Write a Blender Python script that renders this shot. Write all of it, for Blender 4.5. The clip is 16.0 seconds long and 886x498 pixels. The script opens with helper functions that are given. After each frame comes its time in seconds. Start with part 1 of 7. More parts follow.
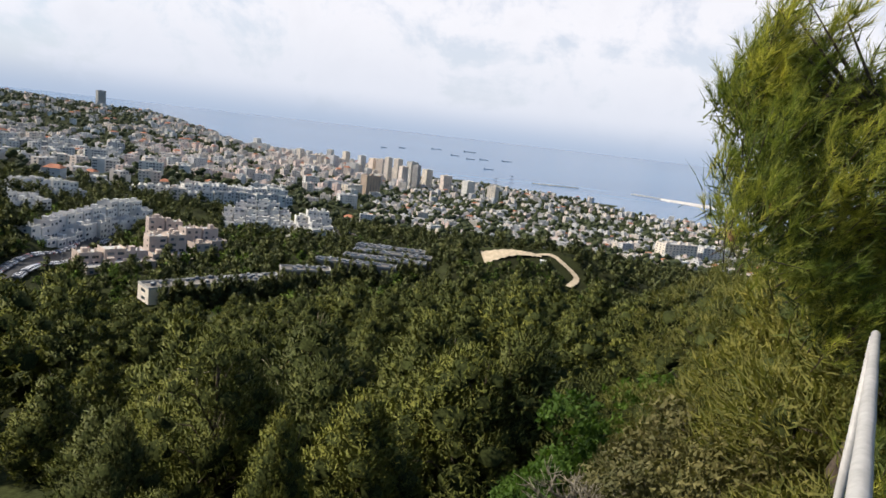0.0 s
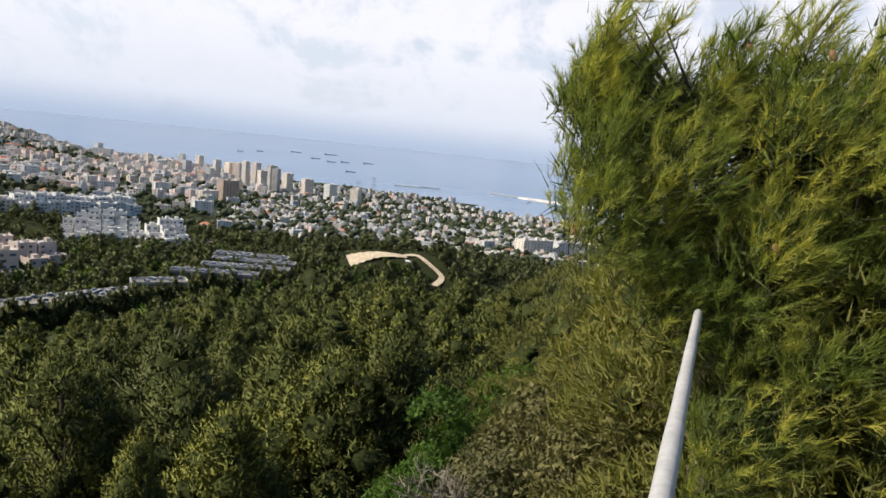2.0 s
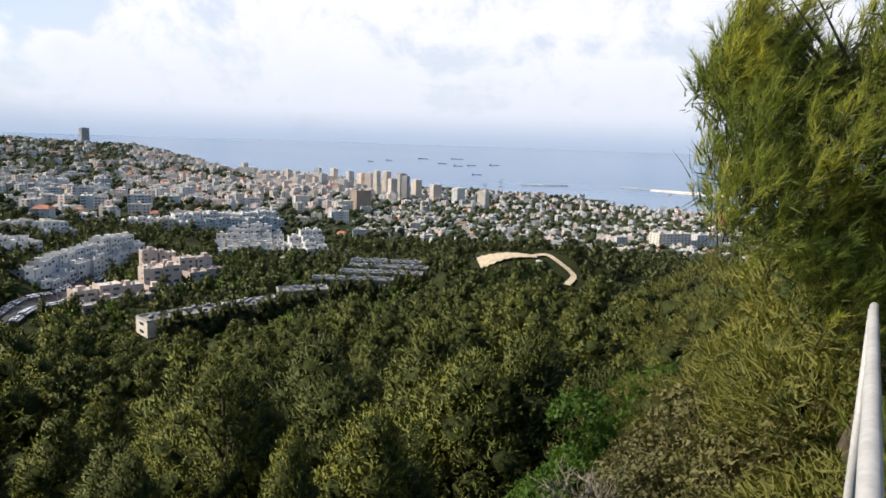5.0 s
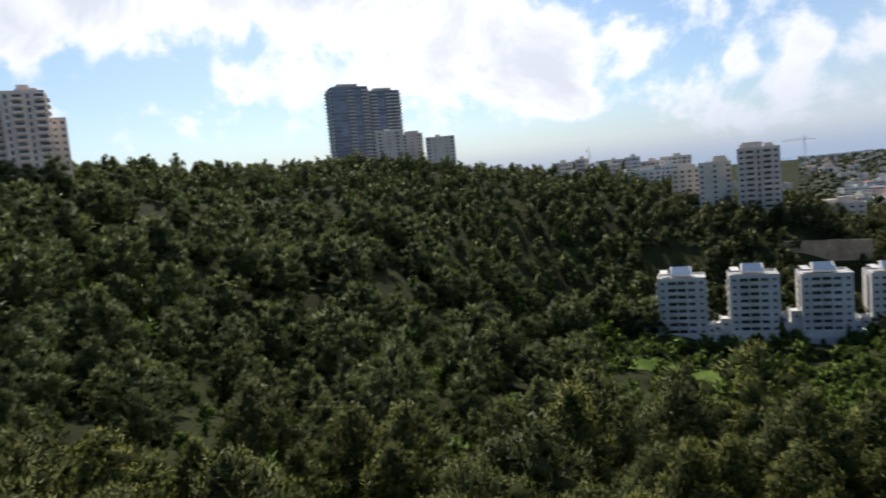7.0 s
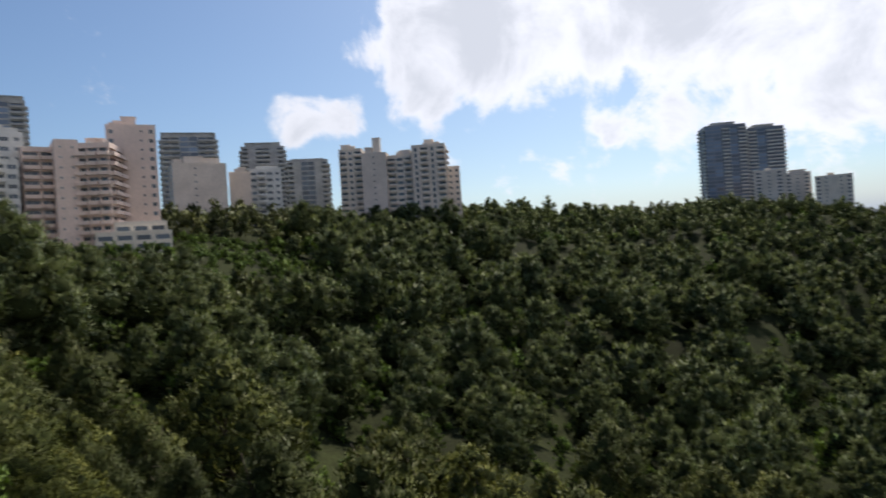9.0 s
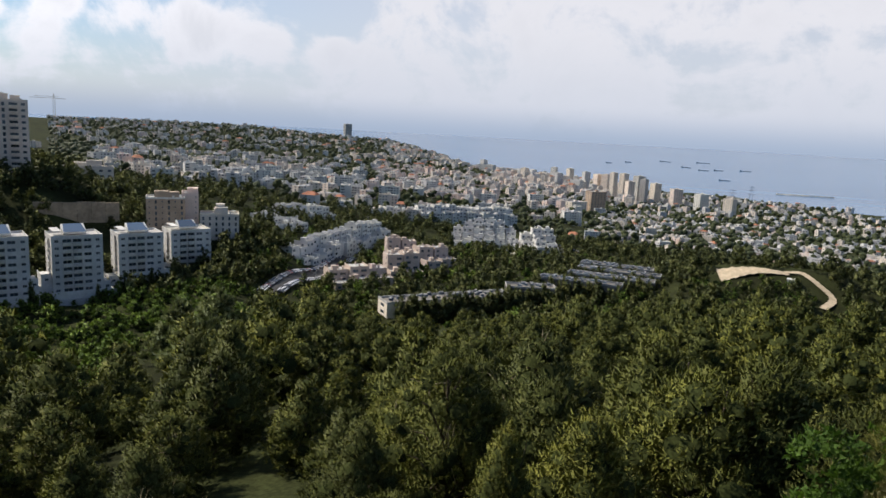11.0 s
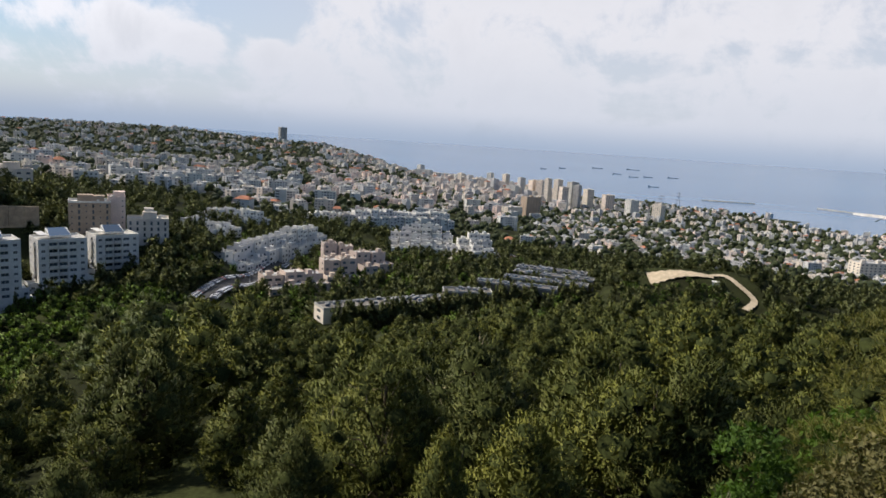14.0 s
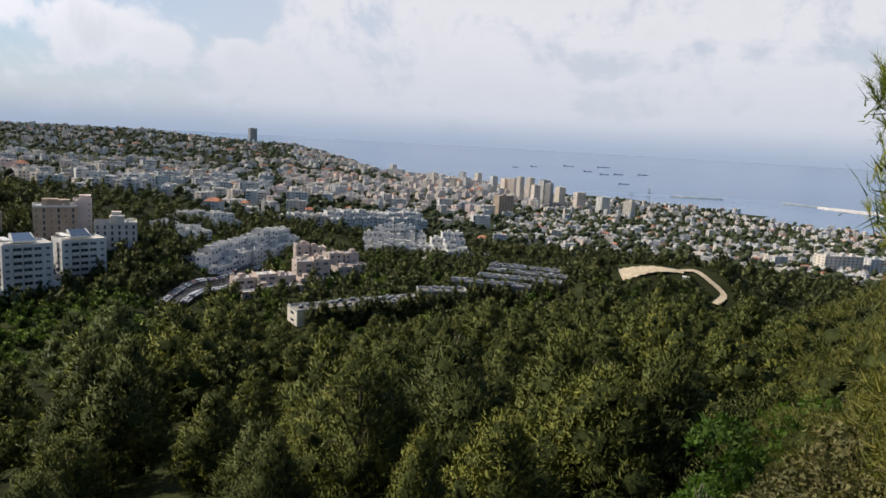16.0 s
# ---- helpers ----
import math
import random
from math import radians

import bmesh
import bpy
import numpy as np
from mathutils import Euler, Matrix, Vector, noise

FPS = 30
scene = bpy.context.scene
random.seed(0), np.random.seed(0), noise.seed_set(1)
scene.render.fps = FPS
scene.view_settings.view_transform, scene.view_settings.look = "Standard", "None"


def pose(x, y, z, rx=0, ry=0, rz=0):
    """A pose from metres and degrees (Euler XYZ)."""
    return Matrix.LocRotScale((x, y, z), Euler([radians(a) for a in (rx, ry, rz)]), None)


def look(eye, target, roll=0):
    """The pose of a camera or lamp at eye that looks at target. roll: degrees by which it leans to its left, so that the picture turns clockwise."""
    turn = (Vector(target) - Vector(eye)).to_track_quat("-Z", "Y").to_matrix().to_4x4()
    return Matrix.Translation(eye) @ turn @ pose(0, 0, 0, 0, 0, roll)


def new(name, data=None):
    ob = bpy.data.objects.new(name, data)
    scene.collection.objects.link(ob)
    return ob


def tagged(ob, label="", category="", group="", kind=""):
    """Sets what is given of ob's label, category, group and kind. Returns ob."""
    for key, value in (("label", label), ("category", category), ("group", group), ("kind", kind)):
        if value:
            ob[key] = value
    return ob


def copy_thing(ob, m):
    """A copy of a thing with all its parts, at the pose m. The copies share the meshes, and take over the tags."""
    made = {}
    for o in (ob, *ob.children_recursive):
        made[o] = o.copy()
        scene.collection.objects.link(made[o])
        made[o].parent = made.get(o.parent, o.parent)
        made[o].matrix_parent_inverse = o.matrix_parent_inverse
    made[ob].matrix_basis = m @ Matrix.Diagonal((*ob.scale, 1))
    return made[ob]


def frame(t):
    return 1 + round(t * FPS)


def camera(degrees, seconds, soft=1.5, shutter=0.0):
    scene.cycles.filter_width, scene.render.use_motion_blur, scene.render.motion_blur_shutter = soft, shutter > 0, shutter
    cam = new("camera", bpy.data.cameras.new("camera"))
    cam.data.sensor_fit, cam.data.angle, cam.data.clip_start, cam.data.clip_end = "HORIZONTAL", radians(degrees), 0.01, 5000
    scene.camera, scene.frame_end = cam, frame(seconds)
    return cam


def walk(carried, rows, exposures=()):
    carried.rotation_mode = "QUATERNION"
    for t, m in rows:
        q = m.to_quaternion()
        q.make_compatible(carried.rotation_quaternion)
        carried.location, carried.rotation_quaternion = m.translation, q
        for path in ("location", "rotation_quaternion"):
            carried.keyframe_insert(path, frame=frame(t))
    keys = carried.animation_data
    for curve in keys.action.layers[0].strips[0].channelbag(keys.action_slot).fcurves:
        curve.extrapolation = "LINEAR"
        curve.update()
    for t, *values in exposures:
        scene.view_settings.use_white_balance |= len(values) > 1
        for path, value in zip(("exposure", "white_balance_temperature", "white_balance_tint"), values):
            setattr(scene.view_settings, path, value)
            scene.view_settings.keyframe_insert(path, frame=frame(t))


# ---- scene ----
import itertools

EYE = 1.6          # eye above the lookout's ground
SEA = -172.0       # sea level below the lookout

# ---------------------------------------------------------------- camera
cam = camera(65.69, 16.0, soft=1.6, shutter=0.08)
# seconds, heading to the left, pitch, roll
TURNS = [
    (0.0, 2.22, -9.84, -6.50),
    (0.5, -1.58, -8.52, -5.04),
    (1.0, -3.72, -8.25, -5.45),
    (1.5, -6.76, -7.92, -5.48),
    (2.0, -9.28, -8.42, -5.99),
    (2.5, -9.88, -8.65, -4.15),
    (3.0, -8.55, -9.31, -3.92),
    (3.5, -2.50, -9.35, -3.41),
    (3.7, -0.55, -9.19, -2.46),
    (5.8, 2.55, -9.01, -1.31),
    (6.0, 7.44, -8.93, -1.06),
    (6.2, 16.68, -8.66, 0.54),
    (6.4, 30.24, -7.83, 2.02),
    (6.5, 38.37, -7.63, 3.28),
    (6.6, 46.07, -7.18, 3.85),
    (6.7, 53.52, -7.02, 3.78),
    (6.8, 61.74, -7.03, 3.91),
    (6.9, 69.59, -6.33, 4.50),
    (7.0, 77.27, -5.59, 5.16),
    (7.1, 84.52, -5.49, 5.45),
    (7.2, 91.50, -5.29, 5.71),
    (7.3, 98.90, -4.84, 6.50),
    (7.4, 105.79, -3.95, 7.29),
    (7.5, 112.06, -3.40, 7.57),
    (7.6, 118.08, -3.22, 7.54),
    (7.7, 124.05, -2.96, 7.15),
    (7.8, 129.02, -1.55, 6.03),
    (7.9, 132.78, 0.70, 4.44),
    (8.0, 136.41, 3.56, 3.16),
    (8.2, 137.48, 8.33, 2.21),
    (8.4, 136.01, 9.12, 1.69),
    (8.5, 135.37, 8.97, 2.28),
    (8.6, 132.64, 8.17, 3.37),
    (8.7, 128.41, 6.52, 3.97),
    (8.8, 122.27, 4.18, 4.39),
    (9.0, 107.11, 0.26, 3.75),
    (9.2, 90.30, -4.31, 1.65),
    (9.4, 73.47, -7.55, 0.35),
    (9.5, 65.50, -8.16, 0.33),
    (9.6, 58.21, -9.04, 0.34),
    (9.8, 45.59, -10.04, -0.11),
    (10.0, 35.44, -11.02, -0.95),
    (10.2, 27.77, -11.14, -1.11),
    (12.3, 17.64, -9.31, -3.08),
    (12.5, 17.28, -9.22, -2.77),
    (13.0, 17.17, -9.59, -2.96),
    (13.5, 15.98, -9.32, -3.85),
    (14.0, 15.33, -9.20, -3.71),
    (14.5, 14.49, -8.72, -3.51),
    (15.0, 13.44, -8.31, -3.32),
    (15.5, 12.92, -8.42, -3.40),
    (16.0, 13.00, -9.11, -3.18),
]


# sideways sway of the hand along the rail: seconds, metres
SWAY = ((0, 0.0), (0.5, 0.02), (1, 0.04), (2, 0.065), (2.5, 0.065), (3, 0.05), (3.5, 0.025), (3.7, 0.015), (6, 0.0), (16, 0.0))


def held(t, yaw, pitch, roll):
    s = float(np.interp(t, [p[0] for p in SWAY], [p[1] for p in SWAY]))
    return t, pose(0.857 * s, -0.515 * s, EYE, 90 + pitch, roll, yaw)


# seconds, stops, white balance
LIGHT = ((0, 0.32, 6700), (2.0, 0.36, 6650), (3.0, 0.43, 6650), (3.7, 0.47, 6650), (6, 0.26, 6600), (6.5, 0.14, 6550), (7.0, 0.13, 6450), (7.5, 0.09, 6450), (8.0, 0.33, 6650), (8.5, 0.15, 6600),
         (9.0, -0.02, 6450), (9.5, -0.20, 6500), (10, 0.02, 6600), (12.5, 0.11, 6650), (16, 0.04, 6650))
walk(cam, [held(*r) for r in TURNS], exposures=[(t, stops, kelvin, 12.5) for t, stops, kelvin in LIGHT])

# ---------------------------------------------------------------- plan helpers
def polar(az, r, z=0.0):
    a = radians(az)
    return Vector((r * math.sin(a), r * math.cos(a), z))


def sight(az, el, r):
    """A place at heading az (right of ahead), elevation el from the eye and r metres off."""
    return polar(az, r, EYE + r * math.tan(radians(el)))


# ---------------------------------------------------------------- sky, sun
SUN_AZ, SUN_EL = -88.0, 44.0


class Nodes:
    """Short hand for node trees."""

    def __init__(self, tree):
        self.t = tree
        tree.nodes.clear()

    def put(self, socket, value):
        if isinstance(value, bpy.types.NodeSocket):
            self.t.links.new(value, socket)
        else:
            socket.default_value = value

    def math(self, op, a, b=0.0, c=0.0, clamp=False):
        n = self.t.nodes.new("ShaderNodeMath")
        n.operation, n.use_clamp = op, clamp
        for s, v in zip(n.inputs, (a, b, c)):
            self.put(s, v)
        return n.outputs[0]

    def vmath(self, op, a, b=(0, 0, 0)):
        n = self.t.nodes.new("ShaderNodeVectorMath")
        n.operation = op
        self.put(n.inputs[0], a)
        if op == "SCALE":
            self.put(n.inputs["Scale"], b)
        else:
            self.put(n.inputs[1], b)
        return n.outputs["Value"] if op in ("DOT_PRODUCT", "LENGTH", "DISTANCE") else n.outputs["Vector"]

    def noise(self, vec, scale, detail=4.0, rough=0.55, distortion=0.0):
        n = self.t.nodes.new("ShaderNodeTexNoise")
        if vec is not None:
            self.put(n.inputs["Vector"], vec)
        n.inputs["Scale"].default_value, n.inputs["Detail"].default_value = scale, detail
        n.inputs["Roughness"].default_value, n.inputs["Distortion"].default_value = rough, distortion
        return n.outputs["Fac"]

    def span(self, v, a, b, lo=0.0, hi=1.0, smooth=True):
        n = self.t.nodes.new("ShaderNodeMapRange")
        n.interpolation_type = "SMOOTHSTEP" if smooth else "LINEAR"
        for s, x in zip(n.inputs, (v, a, b, lo, hi)):
            self.put(s, x)
        return n.outputs[0]

    def mix(self, f, a, b, blend="MIX"):
        n = self.t.nodes.new("ShaderNodeMix")
        n.data_type, n.blend_type = "RGBA", blend
        self.put(n.inputs[0], f)
        for s, v in ((n.inputs[6], a), (n.inputs[7], b)):
            self.put(s, v if isinstance(v, bpy.types.NodeSocket) else (*v[:3], 1.0))
        return n.outputs[2]

    def node(self, kind):
        return self.t.nodes.new(kind)


def build_world():
    w = bpy.data.worlds.new("sky")
    scene.world = w
    w.use_nodes = True
    n = Nodes(w.node_tree)
    sky = n.node("ShaderNodeTexSky")
    sky.sky_type, sky.sun_disc = "NISHITA", False
    sky.sun_elevation, sky.sun_rotation = radians(SUN_EL), radians(SUN_AZ)
    sky.altitude, sky.air_density, sky.dust_density, sky.ozone_density = 250, 1.0, 1.2, 1.5
    d = n.node("ShaderNodeTexCoord").outputs["Generated"]
    sep = n.node("ShaderNodeSeparateXYZ")
    n.put(sep.inputs[0], d)
    up = n.math("MAXIMUM", sep.outputs[2], 0.0)
    # cloud deck: the way projected on a level sheet
    k = n.math("DIVIDE", 1.0, n.math("ADD", up, 0.16))
    p = n.vmath("SCALE", d, k)
    flat = n.vmath("MULTIPLY", p, (1, 1, 0.25))
    big = n.noise(flat, 1.15, 7, 0.56, 0.25)
    fine = n.noise(flat, 4.2, 6, 0.6, 0.1)
    puff = n.noise(d, 7.0, 8, 0.62, 0.5)
    dens = n.math("ADD", n.math("MULTIPLY", big, 0.40), n.math("ADD", n.math("MULTIPLY", n.math("ADD", n.math("MULTIPLY", puff, 0.7), n.math("MULTIPLY", n.noise(d, 21.0, 5, 0.6), 0.3)), 1.25), -0.42))
    # thin sheet over the sea, open blue inland
    toward = n.vmath("DOT_PRODUCT", d, polar(14, 1))
    cover = n.span(toward, 0.30, 0.93, 0.0, 0.26)
    cumulus = 0.0
    for az, el, wide, amp in ((-166, 23, 8, 0.32), (-159.5, 25, 5.5, 0.3), (-153, 25, 4, 0.28), (-166.5, 14.5, 4, 0.26), (-144, 22.6, 3.4, 0.28), (-141, 21.2, 2.8, 0.28), (-139.4, 22.2, 1.8, 0.2),
                              (-120.4, 11.3, 2.8, 0.22), (-117.8, 11.6, 2.6, 0.27), (-114.8, 11.8, 2.2, 0.22), (-110, 17.2, 3.4, 0.26), (-109, 12.8, 2.6, 0.26), (-106.8, 12.2, 2.0, 0.2), (-104.5, 18.5, 4.6, 0.3),
                              (-102.5, 14.3, 3.2, 0.26), (-98.6, 17, 6, 0.34), (-91, 16.5, 5.5, 0.32), (-85, 15.5, 5.5, 0.3), (-79.5, 13, 5, 0.28), (-75, 14, 5, 0.28), (-101, 22, 6, 0.3), (-88, 24, 10, 0.26),
                              (-93, 9, 2.6, 0.24), (-88, 8.3, 2.8, 0.26), (-82.4, 7.5, 2.8, 0.24), (-76.5, 8.2, 3.2, 0.26), (-100.5, 6.6, 2.0, 0.14), (-97, 6.6, 2.0, 0.14), (-91.4, 4, 1.6, 0.12),
                              (-69, 9.3, 4.2, 0.3), (-66.3, 6.8, 2.8, 0.24), (-60.3, 8.3, 3.0, 0.28), (-57, 5, 2.4, 0.12), (-53.5, 7, 1.5, 0.16), (-49.2, 7.3, 1.7, 0.26), (-50.5, 4.9, 1.8, 0.2), (-45, 7.8, 2.4, 0.14),
                              (-40.8, 6.6, 2.2, 0.26), (-39.4, 5.8, 2.0, 0.2), (-36.8, 6.4, 2.4, 0.26), (-34.5, 5.7, 1.7, 0.2), (-30, 5.6, 1.5, 0.24), (-28.9, 5.6, 1.2, 0.16),
                              (-52, 5.5, 12, 0.10), (-72, 7, 12, 0.12), (-45, 12, 4, -0.16), (-30, 11, 4.5, -0.22), (-28.6, 8.6, 2.0, -0.1), (19, 8, 4, -0.16), (-5.6, 6.9, 2.4, -0.10), (28, 12, 6, -0.14), (0.7, 5.8, 3, -0.06)):
        c = sight(az, el, 1000) - Vector((0, 0, EYE))
        near = n.vmath("DISTANCE", d, c.normalized())
        lump = n.span(near, 0.0, radians(wide) * 1.5, amp, 0.0)
        cumulus = n.math("ADD", cumulus, lump) if not isinstance(cumulus, float) else lump
    open_top = n.span(sep.outputs[2], 0.42, 0.75, 0.0, -0.26)
    behind = n.span(n.vmath("DOT_PRODUCT", d, polar(140, 1)), 0.2, 0.8, 0.0, -0.12)
    total = n.math("ADD", n.math("ADD", n.math("ADD", dens, cover), cumulus), n.math("ADD", open_top, behind))
    thick = n.span(total, 0.50, 0.68, n.span(toward, 0.35, 0.85, 0.0, 0.62))
    core = n.span(n.math("ADD", n.math("MULTIPLY", puff, 0.8), total), 0.98, 1.50, 0.0, n.span(toward, 0.3, 0.8, 1.0, 0.2))
    sunny = n.vmath("DOT_PRODUCT", d, sight(SUN_AZ + 6, 26, 1000).normalized())
    glow = n.span(sunny, 0.55, 1.0, 0.92, 1.25)
    white = n.mix(core, (0.88, 0.90, 0.96), (0.62, 0.65, 0.71))
    lit = n.vmath("SCALE", white, glow)
    blue = n.vmath("MULTIPLY", sky.outputs[0], (0.082, 0.096, 0.108))
    both = n.mix(n.math("MULTIPLY", thick, 0.94), blue, lit)
    # pale air low over the horizon, deeper over the sea
    reach = n.span(toward, 0.0, 0.8, 0.09, 0.17)
    low = n.span(sep.outputs[2], 0.0, reach, 0.75, 0.0)
    both = n.mix(low, both, (0.56, 0.63, 0.75))
    both = n.mix(n.span(sep.outputs[2], -0.012, 0.045, 0.95, 0.0), both, (0.36, 0.46, 0.615))
    bg = n.node("ShaderNodeBackground")
    n.put(bg.inputs[0], both)
    bg.inputs[1].default_value = 0.95
    n.t.links.new(bg.outputs[0], n.node("ShaderNodeOutputWorld").inputs[0])


build_world()
sun = new("sun", bpy.data.lights.new("sun", "SUN"))
sun.data.energy, sun.data.angle, sun.data.color = 4.5, radians(0.6), (1.0, 0.93, 0.82)
sun.matrix_world = look(sight(SUN_AZ, SUN_EL, 300), (0, 0, EYE))


# ---------------------------------------------------------------- materials
def surface(name, colour, rough=0.85, metal=0.0, spread=0.18, grain=0.0, grain_size=1.0, patch_size=0.15, bump=0.0,
            random_shift=0.0, second=None, through_light=0.0, spec=0.3):
    """A procedural material: colour that varies over patches and grain, bump, a shift from thing to thing."""
    m = bpy.data.materials.new(name)
    m.use_nodes = True
    n = Nodes(m.node_tree)
    pos = n.node("ShaderNodeNewGeometry").outputs["Position"]
    patch = n.noise(pos, patch_size, 4, 0.6)
    fac = n.span(patch, 0.3, 0.7)
    dark = tuple(c * (1 - spread) for c in colour)
    col = n.mix(fac, dark, second if second else tuple(min(1, c * (1 + spread)) for c in colour))
    g = None
    if grain:
        g = n.noise(pos, grain_size, 5, 0.65)
        col = n.mix(1.0, col, n.mix(n.span(g, 0.25, 0.75), (1 - grain,) * 3, (1 + grain,) * 3), "MULTIPLY")
    if random_shift:
        rnd = n.node("ShaderNodeObjectInfo").outputs["Random"]
        col = n.mix(1.0, col, n.mix(rnd, (1 - random_shift, 1 - random_shift, 1 - random_shift * 0.8),
                                    (1 + random_shift, 1 + random_shift * 0.9, 1 + random_shift * 0.4)), "MULTIPLY")
    b = n.node("ShaderNodeBsdfPrincipled")
    n.put(b.inputs["Base Color"], col)
    b.inputs["Roughness"].default_value, b.inputs["Metallic"].default_value = rough, metal
    b.inputs["Specular IOR Level"].default_value = spec
    if bump and g is not None:
        bn = n.node("ShaderNodeBump")
        bn.inputs["Strength"].default_value, bn.inputs["Distance"].default_value = bump, 0.3 / grain_size
        n.put(bn.inputs["Height"], g)
        n.put(b.inputs["Normal"], bn.outputs[0])
    out = b.outputs[0]
    if through_light:
        tr = n.node("ShaderNodeBsdfTranslucent")
        n.put(tr.inputs[0], n.mix(1.0, col, (1.1, 1.15, 0.6), "MULTIPLY"))
        mx = n.node("ShaderNodeMixShader")
        mx.inputs[0].default_value = through_light
        n.put(mx.inputs[1], out)
        n.put(mx.inputs[2], tr.outputs[0])
        out = mx.outputs[0]
    n.put(n.node("ShaderNodeOutputMaterial").inputs[0], out)
    return m


def leafage(name, colour, tip, island=0.35, thing=0.25, light=0.12, grain=3.0, relief=0.5, patch=0.11, depth=((0.66, 0.72, 0.74), (1.32, 1.27, 1.05))):
    """Foliage: varies from leaf to leaf, within a clump, from tree to tree and over the hillside."""
    m = bpy.data.materials.new(name)
    m.use_nodes = True
    n = Nodes(m.node_tree)
    geo = n.node("ShaderNodeNewGeometry")
    pos = geo.outputs["Position"]
    rnd = n.node("ShaderNodeObjectInfo").outputs["Random"]
    hill = n.noise(pos, patch, 3, 0.6)
    leaf = n.noise(pos, grain, 4, 0.7)
    fac = n.math("ADD", n.math("MULTIPLY", geo.outputs["Random Per Island"], island * 1.6), n.span(leaf, 0.35, 0.75, -0.12, 0.55), clamp=True)
    col = n.mix(fac, colour, tip)
    col = n.mix(1.0, col, n.mix(n.span(hill, 0.3, 0.7), *depth), "MULTIPLY")
    col = n.mix(1.0, col, n.mix(rnd, (1 - thing, 1 - thing * 0.8, 1 - thing * 0.5), (1 + thing, 1 + thing, 1)), "MULTIPLY")
    b = n.node("ShaderNodeBsdfPrincipled")
    n.put(b.inputs["Base Color"], col)
    b.inputs["Roughness"].default_value, b.inputs["Specular IOR Level"].default_value = 0.6, 0.14
    bn = n.node("ShaderNodeBump")
    bn.inputs["Strength"].default_value, bn.inputs["Distance"].default_value = relief, 0.9 / grain
    n.put(bn.inputs["Height"], leaf)
    n.put(b.inputs["Normal"], bn.outputs[0])
    tr = n.node("ShaderNodeBsdfTranslucent")
    n.put(tr.inputs[0], n.mix(1.0, col, (1.12, 1.22, 0.72), "MULTIPLY"))
    mx = n.node("ShaderNodeMixShader")
    mx.inputs[0].default_value = light
    n.put(mx.inputs[1], b.outputs[0])
    n.put(mx.inputs[2], tr.outputs[0])
    n.put(n.node("ShaderNodeOutputMaterial").inputs[0], mx.outputs[0])
    return m


def water():
    m = bpy.data.materials.new("sea_water")
    m.use_nodes = True
    n = Nodes(m.node_tree)
    pos = n.node("ShaderNodeNewGeometry").outputs["Position"]
    swell = n.noise(pos, 0.012, 6, 0.7)
    streak = n.noise(n.vmath("MULTIPLY", pos, (0.0006, 0.004, 0)), 1.0, 4, 0.6)
    col = n.mix(n.span(streak, 0.35, 0.65), (0.060, 0.145, 0.27), (0.085, 0.185, 0.32))
    b = n.node("ShaderNodeBsdfPrincipled")
    n.put(b.inputs["Base Color"], col)
    b.inputs["Roughness"].default_value, b.inputs["Specular IOR Level"].default_value = 0.22, 0.16
    bn = n.node("ShaderNodeBump")
    bn.inputs["Strength"].default_value, bn.inputs["Distance"].default_value = 0.05, 2.0
    n.put(bn.inputs["Height"], swell)
    n.put(b.inputs["Normal"], bn.outputs[0])
    n.put(n.node("ShaderNodeOutputMaterial").inputs[0], b.outputs[0])
    return m


def glass(name, tint=(0.03, 0.04, 0.05)):
    m = bpy.data.materials.new(name)
    m.use_nodes = True
    n = Nodes(m.node_tree)
    rnd = n.node("ShaderNodeObjectInfo").outputs["Random"]
    isl = n.node("ShaderNodeNewGeometry").outputs["Random Per Island"]
    b = n.node("ShaderNodeBsdfPrincipled")
    n.put(b.inputs["Base Color"], n.mix(n.math("FRACT", n.math("ADD", rnd, isl)), tint, tuple(c * 3.2 + 0.01 for c in tint)))
    b.inputs["Roughness"].default_value, b.inputs["Specular IOR Level"].default_value = 0.12, 0.6
    n.put(n.node("ShaderNodeOutputMaterial").inputs[0], b.outputs[0])
    return m


